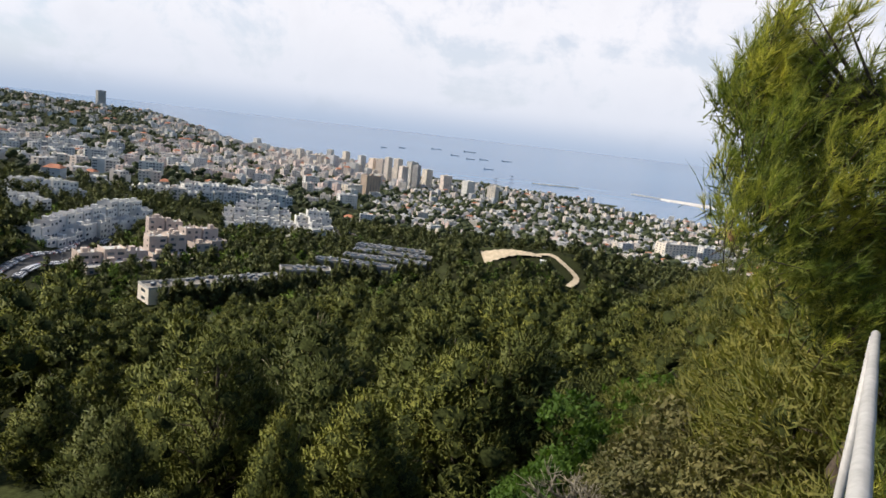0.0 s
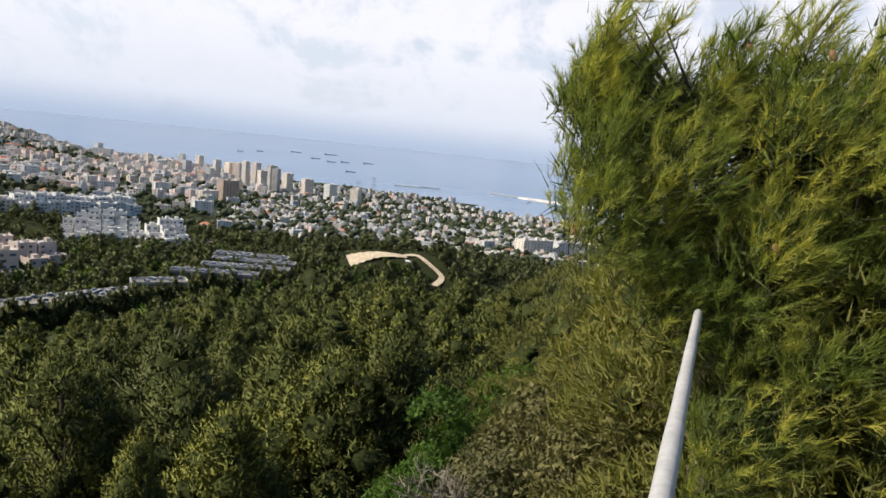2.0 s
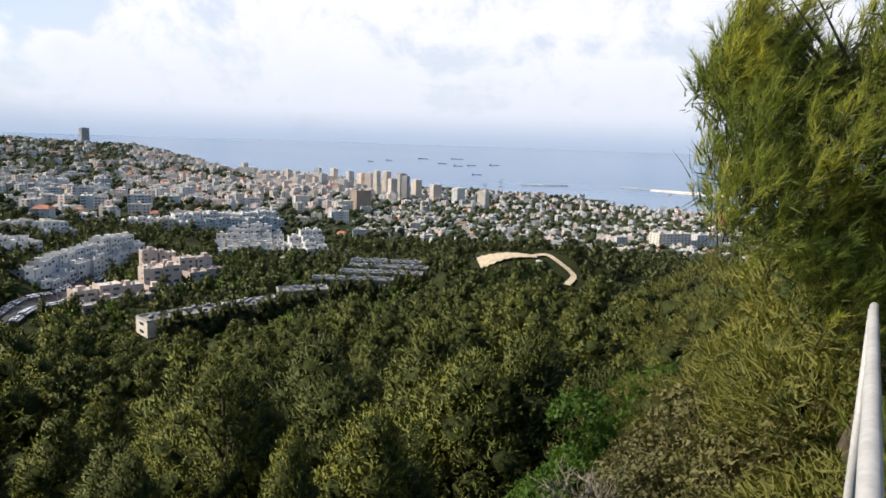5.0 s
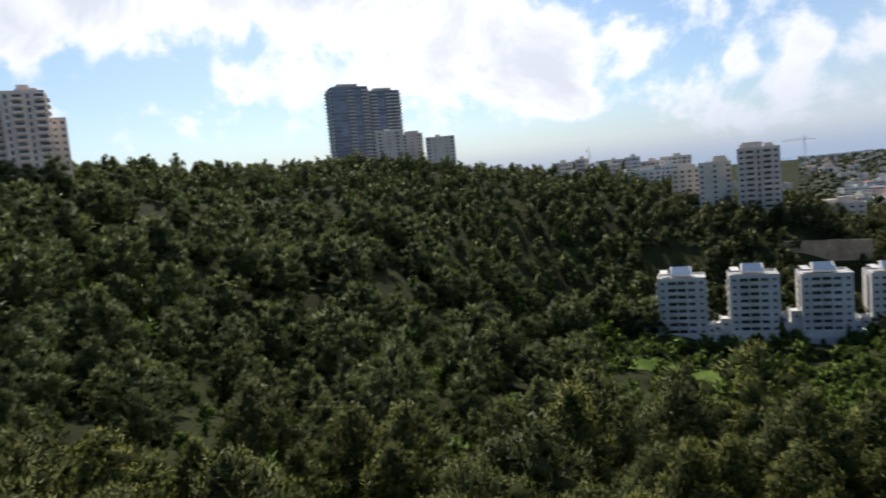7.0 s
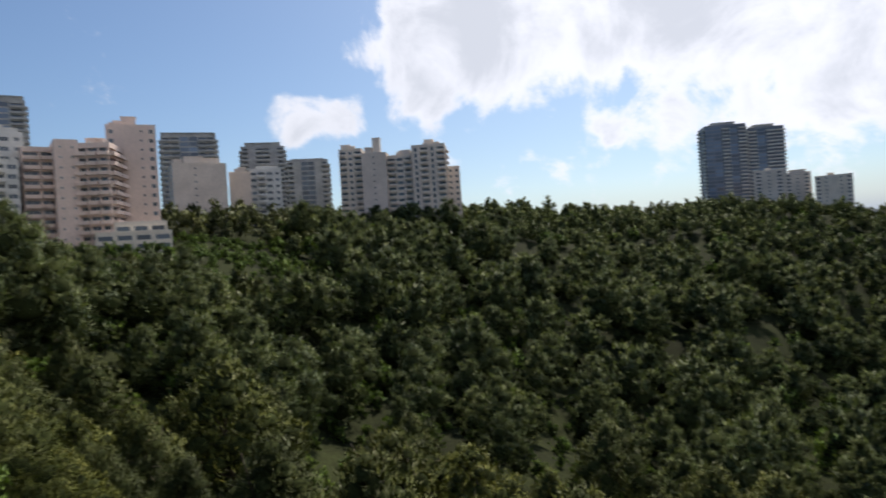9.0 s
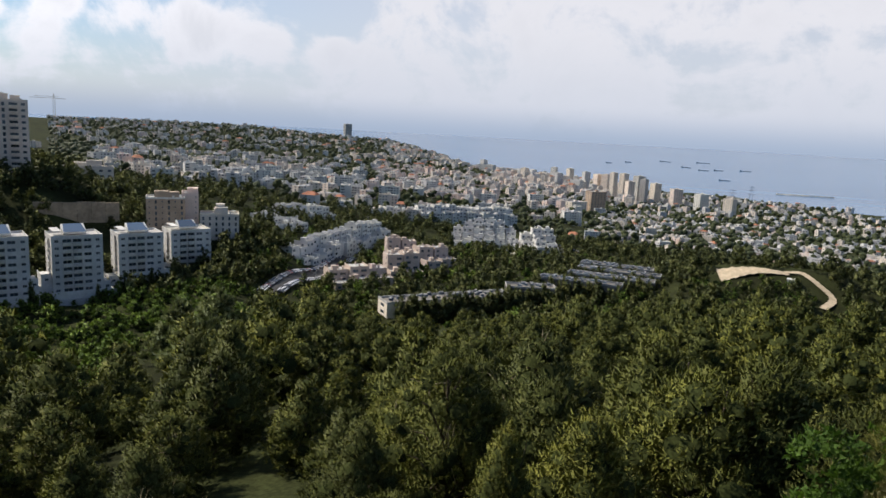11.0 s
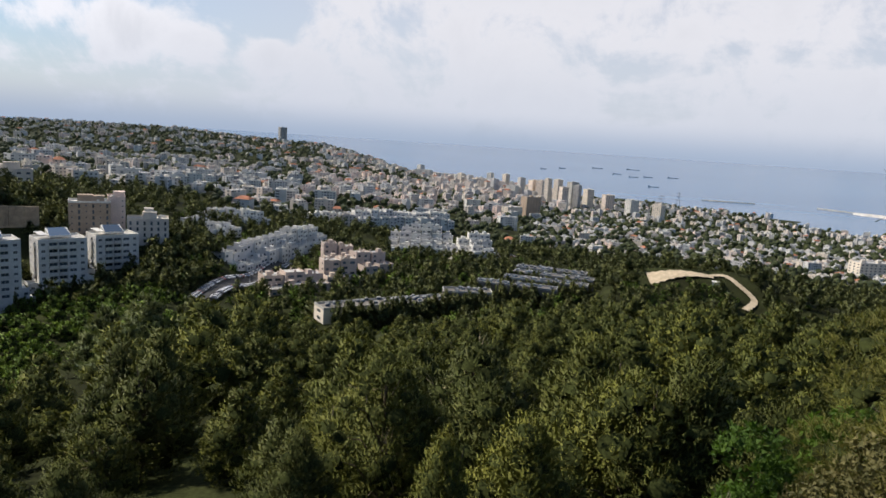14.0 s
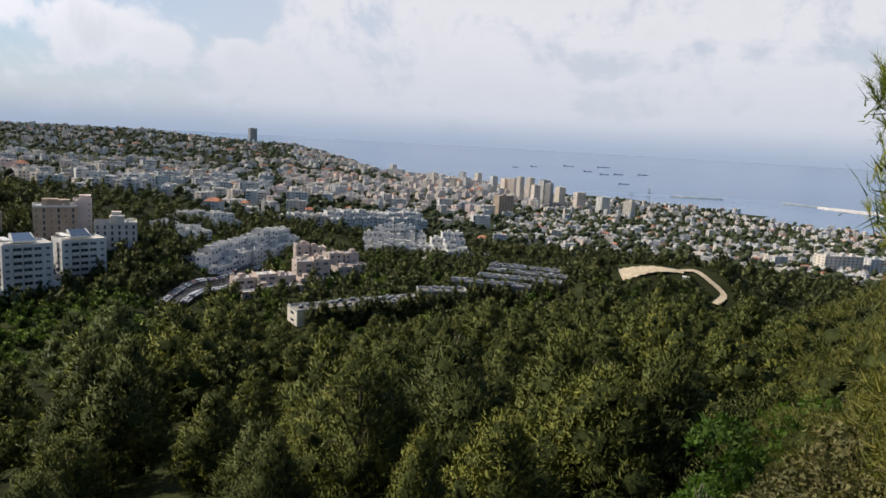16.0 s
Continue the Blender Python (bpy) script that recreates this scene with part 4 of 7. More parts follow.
def cascade(az, r, nx, ny, top, base, cell=8.5, extra=0.0, mat="white", peak=0.5, sd=1, label="white stepped hillside apartments", jag=1.4, slope=0.42):
    """Hillside flats: cells that climb towards the back, each with windows, a terrace and a parapet."""
    rng = random.Random(sd)
    c = polar(az, r)
    ob = thing("stepped_apartments", (c.x, c.y, base), -az + extra, label, "apartments", "stepped white apartments")
    taken(c.x, c.y, max(nx, ny) * cell * 0.5)
    win = Solid()
    full = top - base
    for j in range(ny):
        for i in range(nx):
            away = abs((i + 0.5) / nx - peak) * 2
            h = full * (0.30 + 0.70 * (j + 1) / ny) * (1 - slope * away ** 1.5) + rng.uniform(-jag, jag * 0.8)
            if h < 3:
                continue
            x0, y0 = (i - nx / 2) * cell + rng.uniform(-0.6, 0.6), (j - ny / 2) * cell + rng.uniform(-1.4, 1.4)
            x1, y1 = x0 + cell * rng.uniform(0.86, 0.99), y0 + cell * 1.05
            s = Solid()
            s.box(x0, y0, -6, x1, y1, h, 0, 1)
            s.box(x0, y0, h, x1, y0 + 0.25, h + 0.9)
            s.box(x0, y0 + 0.25, h, x0 + 0.25, y1, h + 0.9)
            s.box(x1 - 0.25, y0 + 0.25, h, x1, y1, h + 0.9)
            if rng.random() < 0.55:
                hx = rng.uniform(x0 + 0.5, x1 - 3.2)
                s.box(hx, y0 + 3, h, hx + 2.6, y0 + 6, h + 2.4)
            for k in range(rng.randint(2, 4)):
                hx, hy = rng.uniform(x0 + 0.5, x1 - 1.6), rng.uniform(y0 + 1, y1 - 1.5)
                s.box(hx, hy, h, hx + rng.uniform(0.6, 1.2), hy + 0.6, h + rng.uniform(1.2, 2.0))
            child("unit", s.mesh("unit", [M[mat], M["roof"]]), ob)
            for k in range(int((full if j else h) // 3)):
                z = h - 2.2 - k * 3.0
                if z < 0.5 or k > 3:
                    break
                for f in (0.12, 0.55):
                    if rng.random() < 0.85:
                        a, b = x0 + cell * f, x0 + cell * (f + rng.choice((0.16, 0.28)))
                        win.box(a, y0 - 0.03, z, b, y0 + 0.2, z + 1.35)
                win.box(x0 - 0.03, y0 + 2.5, z, x0 + 0.2, y0 + 3.9, z + 1.2)
                win.box(x1 - 0.2, y0 + 2.5, z, x1 + 0.03, y0 + 3.9, z + 1.2)
    tagged(child("glazing", win.mesh("glazing", [M["dark_glass"]]), ob), kind="stuff")
    return ob


def cascade_row(az0, r0, az1, r1, ny, top, base, sd, cell=8.5, mat="white", slope=0.2, label="white stepped hillside apartments"):
    """Stepped flats in a row from one plan point to another."""
    a, b = polar(az0, r0), polar(az1, r1)
    c, d = (a + b) / 2, b - a
    az = math.degrees(math.atan2(c.x, c.y))
    n = max(2, round(d.length / cell))
    for k in range(n):
        q = a.lerp(b, (k + 0.5) / n)
        taken(q.x, q.y, cell * 0.8)
    keep = len(TAKEN)
    cascade(az, c.length, n, ny, top, base, cell, math.degrees(math.atan2(d.y, d.x)) + az, mat, 0.5, sd, label, 2.4 if mat == "white" else 1.4, slope)
    del TAKEN[keep]


PINK = "pinkish-cream stepped hillside apartments"
cascade(-16.6, 570, 6, 5, -73, -97, 9, 0, "white", 0.55, 1)
cascade(-12.4, 545, 4, 4, -74, -95, 9, 10, "white", 0.75, 2)
cascade_row(-29.4, 362, -24.6, 372, 2, -74.5, -89, 3, 11, "rose", 0.1, PINK)
cascade_row(-24.7, 384, -21.8, 390, 2, -70.5, -90, 4, 10, "rose", 0.1, PINK)
cascade_row(-24.8, 428, -22.1, 432, 2, -68.5, -86, 16, 10, "rose", 0.1, PINK)
cascade_row(-22.0, 415, -19.3, 425, 2, -70, -88, 18, 10, "rose", 0.25, PINK)
cascade_row(-32.6, 397, -25.2, 512, 2, -68, -88, 5, 8.5, "white", 0.15)
cascade_row(-38.6, 440, -32.2, 505, 2, -62.5, -82, 7)
cascade_row(-36.4, 520, -29.6, 590, 2, -64, -84, 14)
cascade_row(-34.5, 660, -27.6, 690, 2, -73.5, -86, 6)
cascade_row(-26.4, 655, -14.2, 725, 2, -75.5, -92, 11)
cascade_row(-25.6, 800, -17.6, 815, 2, -86.5, -99, 9)

# towers of the lower town
LOW = "towers of the lower town"
for k, (az, r, w, top, base, mt) in enumerate(((-4.4, 1750, 22, -87, -150, "grey"), (-5.1, 1700, 17, -98, -150, "beige"), (-5.6, 1800, 17, -86, -155, "cream"),
        (-7.0, 1900, 20, -96, -150, "beige"), (-7.6, 1920, 22, -98, -150, "beige"), (-7.7, 1150, 27, -86, -130, "sandstone"), (-9.3, 1120, 33, -102, -130, "cream"),
        (-16.7, 2300, 55, -107, -150, "white"), (-17.0, 2320, 18, -93, -150, "white"), (-18.7, 2300, 25, -104, -150, "cream"), (-20.3, 2350, 29, -97, -150, "cream"),
        (-21.6, 2400, 70, -102, -150, "grey"), (-12.3, 1800, 18, -97, -145, "beige"), (-11.8, 1810, 16, -100, -145, "cream"), (-10.9, 1800, 20, -95, -140, "white"),
        (-9.3, 1700, 26, -103, -140, "white"), (-12.9, 1500, 20, -104, -135, "beige"), (-28.3, 3300, 34, 1.0, -60, "grey"), (-27.4, 1900, 22, -77, -115, "beige"),
        (-26.6, 1900, 22, -76, -115, "beige"), (-25.8, 1905, 22, -77, -115, "beige"), (-25.0, 1910, 22, -80, -115, "beige"), (-24.3, 1915, 20, -82, -115, "cream"),
        (-29.6, 1500, 20, -93, -118, "cream"), (-28.7, 1500, 18, -95, -118, "cream"), (-27.2, 1500, 24, -96, -112, "white"), (-26.0, 1500, 24, -96, -112, "white"),
        (-25.0, 1510, 24, -97, -112, "white"), (-24.0, 1520, 24, -97, -112, "white"), (-23.0, 1530, 24, -98, -112, "white"), (-33.6, 1000, 50, -69, -84, "grey"), (-31.4, 1010, 45, -70, -84, "grey"),
        (17.7, 900, 48, -105, -121, "cream"), (20.5, 930, 40, -107, -121, "white"), (-13.6, 1900, 16, -92, -150, "cream"), (-11.2, 2000, 15, -90, -150, "white"), (-9.9, 2050, 16, -93, -150, "cream"), (-8.6, 1850, 16, -90, -150, "white"), (-6.4, 1780, 14, -84, -150, "cream"),
        (-4.0, 1720, 15, -92, -150, "grey"), (-3.1, 1800, 20, -105, -155, "cream"), (-1.5, 1750, 24, -112, -155, "beige"), (0.4, 1700, 26, -116, -155, "white"), (2.5, 1650, 22, -118, -155, "cream"), (-22.9, 2900, 14, -72, -110, "white"), (-23.4, 2900, 12, -76, -110, "white"))):
    n = max(3, int(w // 5))
    apartment("tower_block" if top - base > 30 else "apartment_block", az, r, w, min(w, 20), top, base, mt, "w" * n, "www", fh=3.1, extra=(38, 30, 44, -30)[k % 4],
              label={"grey": "grey concrete", "beige": "beige stone", "cream": "cream plaster", "salmon": "brown stone", "sandstone": "brown sandstone", "white": "white"}[mt] + " block of flats in the lower town",
              group=LOW, heads=1 if w < 40 else 3, seed=50 + k)


# ---------------------------------------------------------------- houses of the town
def house_model(w, d, floors, mat, roof_mat, pitched, seed):
    rng = random.Random(seed)
    h = floors * 3.0
    s, panes, bal = Solid(), [], []
    n = max(2, int(w // 3.2))
    pick = lambda k: "".join(rng.choice("wW.ww") for _ in range(k))
    facade(s, panes, (-w / 2, -d / 2, -3.0), 0, w, 0, floors + 1, 3.0, pick(n), bal, rng)
    facade(s, panes, (w / 2, -d / 2, -3.0), 90, d, 0, floors + 1, 3.0, pick(2), bal, rng)
    facade(s, panes, (w / 2, d / 2, -3.0), 180, w, 0, floors + 1, 3.0, "." * 2, bal, rng)
    facade(s, panes, (-w / 2, d / 2, -3.0), 270, d, 0, floors + 1, 3.0, pick(2), bal, rng)
    wall = s.mesh("wall", [M[mat]])
    r = Solid()
    if pitched:
        e = 0.5
        top = h + w * 0.22
        for x in (-1, 1):
            r.quad((x * (w / 2 + e), -d / 2 - e, h - 0.1), (x * (w / 2 + e), d / 2 + e, h - 0.1), (x * 0.0, d / 2 - d * 0.3, top), (0.0, -d / 2 + d * 0.3, top))
        r.quad((-w / 2 - e, -d / 2 - e, h - 0.1), (w / 2 + e, -d / 2 - e, h - 0.1), (0, -d / 2 + d * 0.3, top), (0, -d / 2 + d * 0.3, top + 0.001))
        r.quad((w / 2 + e, d / 2 + e, h - 0.1), (-w / 2 - e, d / 2 + e, h - 0.1), (0, d / 2 - d * 0.3, top), (0, d / 2 - d * 0.3, top + 0.001))
    else:
        r.box(-w / 2, -d / 2, h, w / 2, d / 2, h + 0.15, 0)
        for x0, y0, x1, y1 in ((-w / 2, -d / 2, w / 2, -d / 2 + 0.2), (-w / 2, -d / 2 + 0.2, -w / 2 + 0.2, d / 2), (w / 2 - 0.2, -d / 2 + 0.2, w / 2, d / 2)):
            r.box(x0, y0, h + 0.154, x1, y1, h + 0.9, 1)
        x, y = rng.uniform(-w / 2 + 0.5, w / 2 - 4), rng.uniform(-1, d / 2 - 3.5)
        r.box(x, y, h + 0.154, x + 3.2, y + 3, h + 2.7, 1)
        for k in range(3):
            x, y = rng.uniform(-w / 2 + 0.5, w / 2 - 1.5), rng.uniform(-d / 2 + 0.5, d / 2 - 1)
            r.box(x, y, h + 0.154, x + 1.3, y + 0.7, h + 1.3, 1)
    roof = r.mesh("roof", [M[roof_mat], M[mat]])
    p = Solid()
    for c, t, pw, ph in panes:
        u = Vector((math.cos(radians(t)), math.sin(radians(t)), 0)) * pw / 2
        z = Vector((0, 0, ph / 2))
        p.quad(c - u - z, c + u - z, c + u + z, c - u + z)
    wins = p.mesh("glazing", [M["dark_glass"]])
    return wall, roof, wins, s, r, math.hypot(w, d) / 2


MODELS = [house_model(11, 10, 2, "white", "roof", False, 1), house_model(13, 10, 3, "white", "roof", False, 2), house_model(10, 9, 2, "cream", "tile", True, 3),
          house_model(18, 11, 4, "white", "roof", False, 4), house_model(12, 11, 2, "white", "tile", True, 5), house_model(20, 12, 4, "cream", "roof", False, 6),
          house_model(14, 12, 3, "beige", "roof", False, 7), house_model(24, 12, 5, "white", "roof", False, 8), house_model(11, 10, 3, "cream", "roof", False, 9)]
LABELS = ["small white flat-roofed house among trees", "white flat-roofed town house", "cream house with a red tiled roof", "white four-storey block of flats",
          "white house with a red tiled roof", "cream four-storey block of flats", "beige flat-roofed town house", "long white block of flats", "cream three-storey town house"]


def clear(x, y, rad):
    return all((x - a) ** 2 + (y - b) ** 2 > (rad + c) ** 2 for a, b, c in TAKEN)


SITES = []


def town(az0, az1, r0, r1, count, weights, seed, turn=0.0, gap=1.0, size=1.0):
    """Picks sites for houses over a sector of the plan, clear of one another."""
    rng = random.Random(seed)
    made = tries = 0
    while made < count and tries < count * 12:
        tries += 1
        az = rng.uniform(az0, az1)
        r = math.sqrt(rng.uniform(r0 * r0, r1 * r1)) if rng.random() < 0.5 else rng.uniform(r0, r1)
        c = polar(az, r)
        k = rng.choices(range(len(MODELS)), weights)[0]
        rad = MODELS[k][5] * size
        if not clear(c.x, c.y, rad * gap):
            continue
        z = floor_at(c.x, c.y)
        if z < SEA + 2:
            continue
        SITES.append((r, k, Matrix.Translation((c.x, c.y, z)) @ pose(0, 0, 0, 0, 0, -az + turn + rng.choice((0, 0, 20, -25, 45, 90)) + rng.uniform(-8, 8)) @ Matrix.Diagonal((size, size, size, 1))))
        taken(c.x, c.y, rad)
        made += 1


def raise_town():
    """The nearest houses stand as things; those beyond are too small to tell apart and are joined."""
    SITES.sort(key=lambda q: q[0])
    for r, k, m in SITES[:300]:
        wall, roof, wins = MODELS[k][:3]
        ob = new("house", wall)
        ob.matrix_world = m
        tagged(ob, LABELS[k], "house", "houses of the town")
        child("roof", roof, ob)
        tagged(child("glazing", wins, ob), kind="stuff")
    mats = []
    verts, faces, index = [], [], []
    for r, k, m in SITES[300:]:
        for me in MODELS[k][:3]:
            off = len(verts)
            verts += [tuple(m @ v.co) for v in me.vertices]
            for p in me.polygons:
                faces.append(tuple(i + off for i in p.vertices))
                mat = me.materials[p.material_index]
                if mat not in mats:
                    mats.append(mat)
                index.append(mats.index(mat))
    tagged(new("town_houses", mesh_from("town_houses", verts, faces, mats, index)), "white and cream houses spread over the coastal plain", "houses", kind="stuff")


VILLAS = (7, 6, 1, 2, 1, 1, 3, 1, 4)
BLOCKS = (1, 3, 1, 5, 1, 5, 3, 4, 2)


# ---------------------------------------------------------------- bare ground, tracks, streets
def ribbon(name, pts, wide, mat, lift, label, category, kind="structure", steps=14):
    """A strip laid on the ground along a line of plan points (az, r)."""
    p = [polar(a, r) for a, r in pts]
    line = []
    for i in range(len(p) - 1):
        a, b, c, d = p[max(i - 1, 0)], p[i], p[i + 1], p[min(i + 2, len(p) - 1)]
        for k in range(steps):
            t = k / steps
            line.append(0.5 * ((2 * b) + (c - a) * t + (2 * a - 5 * b + 4 * c - d) * t * t + (3 * b - a - 3 * c + d) * t ** 3))
    line.append(p[-1])
    verts, faces = [], []
    cols = 5
    for i, q in enumerate(line):
        ahead = (line[min(i + 1, len(line) - 1)] - line[max(i - 1, 0)]).normalized()
        side = Vector((-ahead.y, ahead.x, 0))
        w = wide[0] + (wide[1] - wide[0]) * i / (len(line) - 1) if isinstance(wide, tuple) else wide
        w *= 1 + 0.10 * math.sin(i * 1.7)
        for k in range(cols):
            e = q + side * w * (k / (cols - 1) - 0.5)
            verts.append((e.x, e.y, floor_at(e.x, e.y) + lift))
    for i in range(len(line) - 1):
        for k in range(cols - 1):
            a = i * cols + k
            faces.append((a, a + 1, a + cols + 1, a + cols))
    return tagged(new(name, mesh_from(name, verts, faces, [M[mat]], smooth=True)), label, category, kind=kind), line


_, clearing = ribbon("clearing", ((2.3, 374), (4.4, 377.5), (7.2, 379)), (13, 3.2), "sand", 0.8, "bare yellow earth clearing on the wooded spur", "clearing")
_, track = ribbon("dirt_track", ((6.9, 379.5), (8.0, 382), (9.15, 375), (10.3, 364), (9.8, 350)), (2.4, 3.5), "sand", 1.1, "pale dirt track winding down the spur", "track")
_, street = ribbon("street", ((-34.4, 322), (-33.3, 338), (-31.3, 370), (-29.4, 405), (-27.6, 455), (-25.6, 520)), 13, "asphalt", 0.8, "street lined with parked cars", "street")
_, meadow = ribbon("meadow", ((-64.2, 262), (-60, 266), (-56.5, 258), (-53.6, 246)), 17, "meadow", 0.35, "bright green meadow on the valley floor", "meadow")
for q in meadow[::4]:
    taken(q.x, q.y, 7)
    taken(q.x * 0.94, q.y * 0.94, 5)
_, avenue = ribbon("street_upper", ((-11.2, 620), (-9.6, 575), (-8.6, 545)), 16, "asphalt", 0.8, "street climbing between villas", "street")
FRONT = []
for q in clearing[::3]:
    taken(q.x, q.y, 7)
    p = q * (1 - 13 / q.length)
    FRONT.append((p.x, p.y, 5))
    taken(*FRONT[-1])
for az, r in ((14.6, 266), (14.6, 256), (17.8, 264), (17.8, 254)):
    q = polar(az, r)
    taken(q.x, q.y, 5)
for q in track[::3]:
    taken(q.x, q.y, 5)
    for back in (8,):
        p = q * (1 - back / q.length)
        taken(p.x, p.y, 6)
for x in range(-4, 5):
    q = polar(-19.4, 291) + Matrix.Rotation(radians(19.4 + 26), 3, "Z") @ Vector((x * 7, 0, 0))
    for back in (12, 24, 36):
        p = q * (1 - back / q.length)
        taken(p.x, p.y, 6)
for q in street[::3]:
    taken(q.x, q.y, 10)
    for back in (13,):
        p = q * (1 - back / q.length)
        taken(p.x, p.y, 7)

# ---------------------------------------------------------------- towns
town(-8, 2, 640, 1250, 55, VILLAS, 1, size=0.72)
town(2, 27, 700, 1250, 160, VILLAS, 2, size=0.72)
town(-47, -8, 640, 1300, 110, BLOCKS, 4)
town(-70, -47, 600, 1500, 30, BLOCKS, 6)
raise_town()


def small_houses(zones, seed, name, label):
    """Houses too small to pick apart singly: walls, windows, roofs and roof rooms, in one body."""
    rng = random.Random(seed)
    verts, faces, index = [], [], []

    def block(m, x0, y0, z0, x1, y1, z1, mat, top):
        o = len(verts)
        verts.extend(tuple(m @ Vector(p)) for p in ((x0, y0, z0), (x1, y0, z0), (x1, y1, z0), (x0, y1, z0), (x0, y0, z1), (x1, y0, z1), (x1, y1, z1), (x0, y1, z1)))
        faces.extend(tuple(o + i for i in q) for q in ((4, 5, 6, 7), (0, 1, 5, 4), (1, 2, 6, 5), (2, 3, 7, 6), (3, 0, 4, 7)))
        index.extend((top, mat, mat, mat, mat))

    for az0, az1, r0, r1, count, size, tones, tall in zones:
        t = np.array(TAKEN)
        made = tries = 0
        while made < count and tries < count * 8:
            tries += 1
            az, r = rng.uniform(az0, az1), math.sqrt(rng.uniform(r0 * r0, r1 * r1))
            c = polar(az, r)
            w, d = rng.uniform(8, 17) * size, rng.uniform(8, 12) * size
            rad = max(w, d) * 0.5
            if ((t[:, 0] - c.x) ** 2 + (t[:, 1] - c.y) ** 2 < (t[:, 2] * 0.9 + rad) ** 2).any():
                continue
            z = floor_at(c.x, c.y)
            if z < SEA + 2:
                continue
            taken(c.x, c.y, rad)
            t = np.vstack([t, (c.x, c.y, rad)])
            made += 1
            h = rng.choice(tall)
            mat = rng.choices((0, 1, 2, 3), tones)[0]
            m = Matrix.Translation((c.x, c.y, z)) @ pose(0, 0, 0, 0, 0, -az + rng.choice((0, 25, 40, 40, 60, -30)) + rng.uniform(-9, 9))
            tiled = rng.random() < 0.06
            block(m, -w / 2, -d / 2, -4, w / 2, d / 2, h, mat, 5 if tiled else 4)
            if tiled:
                o = len(verts)
                verts.extend(tuple(m @ Vector(p)) for p in ((-w / 2 - 0.4, -d / 2 - 0.4, h), (w / 2 + 0.4, -d / 2 - 0.4, h), (w / 2 + 0.4, d / 2 + 0.4, h), (-w / 2 - 0.4, d / 2 + 0.4, h), (-w / 4, 0, h + d * 0.25), (w / 4, 0, h + d * 0.25)))
                faces.extend(tuple(o + i for i in q) for q in ((0, 1, 5, 4), (1, 2, 5), (2, 3, 4, 5), (3, 0, 4)))
                index.extend((5,) * 4)
            else:
                for _ in range(2):
                    x, y = rng.uniform(-w / 2, w / 2 - 3), rng.uniform(-d / 2, d / 2 - 3)
                    block(m, x, y, h, x + rng.uniform(1.2, 3), y + rng.uniform(1.2, 3), h + rng.uniform(1, 2.6), mat, 4)
                if rng.random() < 0.5:
                    block(m, -w / 2 + w * rng.uniform(0.1, 0.5), -d / 2 - 2.5, -4, w / 2, -d / 2, h - 3, mat, 4)
            for k in range(int(h // 3)):
                for f in range(int(w // 3.6)):
                    x = -w / 2 + 0.9 + f * 3.6
                    if rng.random() < 0.8:
                        block(m, x, -d / 2 - 0.04, k * 3 + 0.9, x + rng.choice((1.3, 2.2)), -d / 2 + 0.02, k * 3 + 2.3, 6, 6)
                block(m, -w / 2 - 0.04, -d * 0.2, k * 3 + 0.9, -w / 2 + 0.02, d * 0.1, k * 3 + 2.2, 6, 6)
    mats = [M["white"], M["cream"], M["beige"], M["salmon"], M["roof"], M["tile"], M["dark_glass"]]
    tagged(new(name, mesh_from(name, verts, faces, mats, index)), label, "houses", kind="stuff")


LOWRISE, MIDRISE = (4, 5, 6, 6, 8), (6, 9, 9, 12, 15)
small_houses(((-8, 2, 720, 1250, 130, 0.68, (5, 3, 2, 1), LOWRISE), (2, 27, 690, 1250, 270, 0.68, (6, 3, 2, 1), LOWRISE), (-13, 27, 1250, 2300, 640, 0.85, (6, 4, 2, 1), (6, 6, 8, 9, 12)),
              (-26, -10, 950, 1700, 340, 0.95, (1, 4, 5, 4), MIDRISE), (-47, -26, 640, 1500, 170, 1.0, (4, 3, 3, 1), MIDRISE), (-16, -4, 1500, 2100, 160, 1.2, (3, 4, 4, 2), (12, 15, 18, 24))),
             3, "town_dwellings", "white, cream and pinkish houses spread over the coastal plain")
small_houses(((-50, -20, 1500, 3300, 480, 1.05, (4, 4, 4, 2), (6, 7, 9, 9, 12)), (-25, -4, 2000, 2750, 330, 1.0, (4, 4, 3, 2), MIDRISE)), 4, "distant_houses", "distant white and cream houses covering the ridge")


# ---------------------------------------------------------------- trees
ICO = []


def sphere(fine=False):
    if not ICO:
        for level in (1, 2):
            bm = bmesh.new()
            bmesh.ops.create_icosphere(bm, subdivisions=level, radius=1.0)
            ICO.append((np.array([v.co[:] for v in bm.verts]), np.array([[v.index for v in f.verts] for f in bm.faces])))
            bm.free()
    return ICO[1 if fine else 0]


def clumps(rng, lobes, keep, swell=0.9):
    """Lumpy bodies at the heart of the lobes: verts, triangles, facing."""
    v0, f0 = sphere()
    lobes = sorted(lobes, key=lambda q: -q[3])[:keep]
    vs, fs, off = [], [], 0
    for x, y, z, r in lobes:
        jit = 1 + rng.uniform(-0.24, 0.24, len(v0))
        vs.append(v0 * (r * swell * jit)[:, None] * np.array([1, 1, 0.85]) + np.array([x, y, z]))
        fs.append(f0 + off)
        off += len(v0)
    return np.concatenate(vs), np.concatenate(fs), np.tile(v0, (len(lobes), 1)), np.zeros(len(f0) * len(lobes), int)


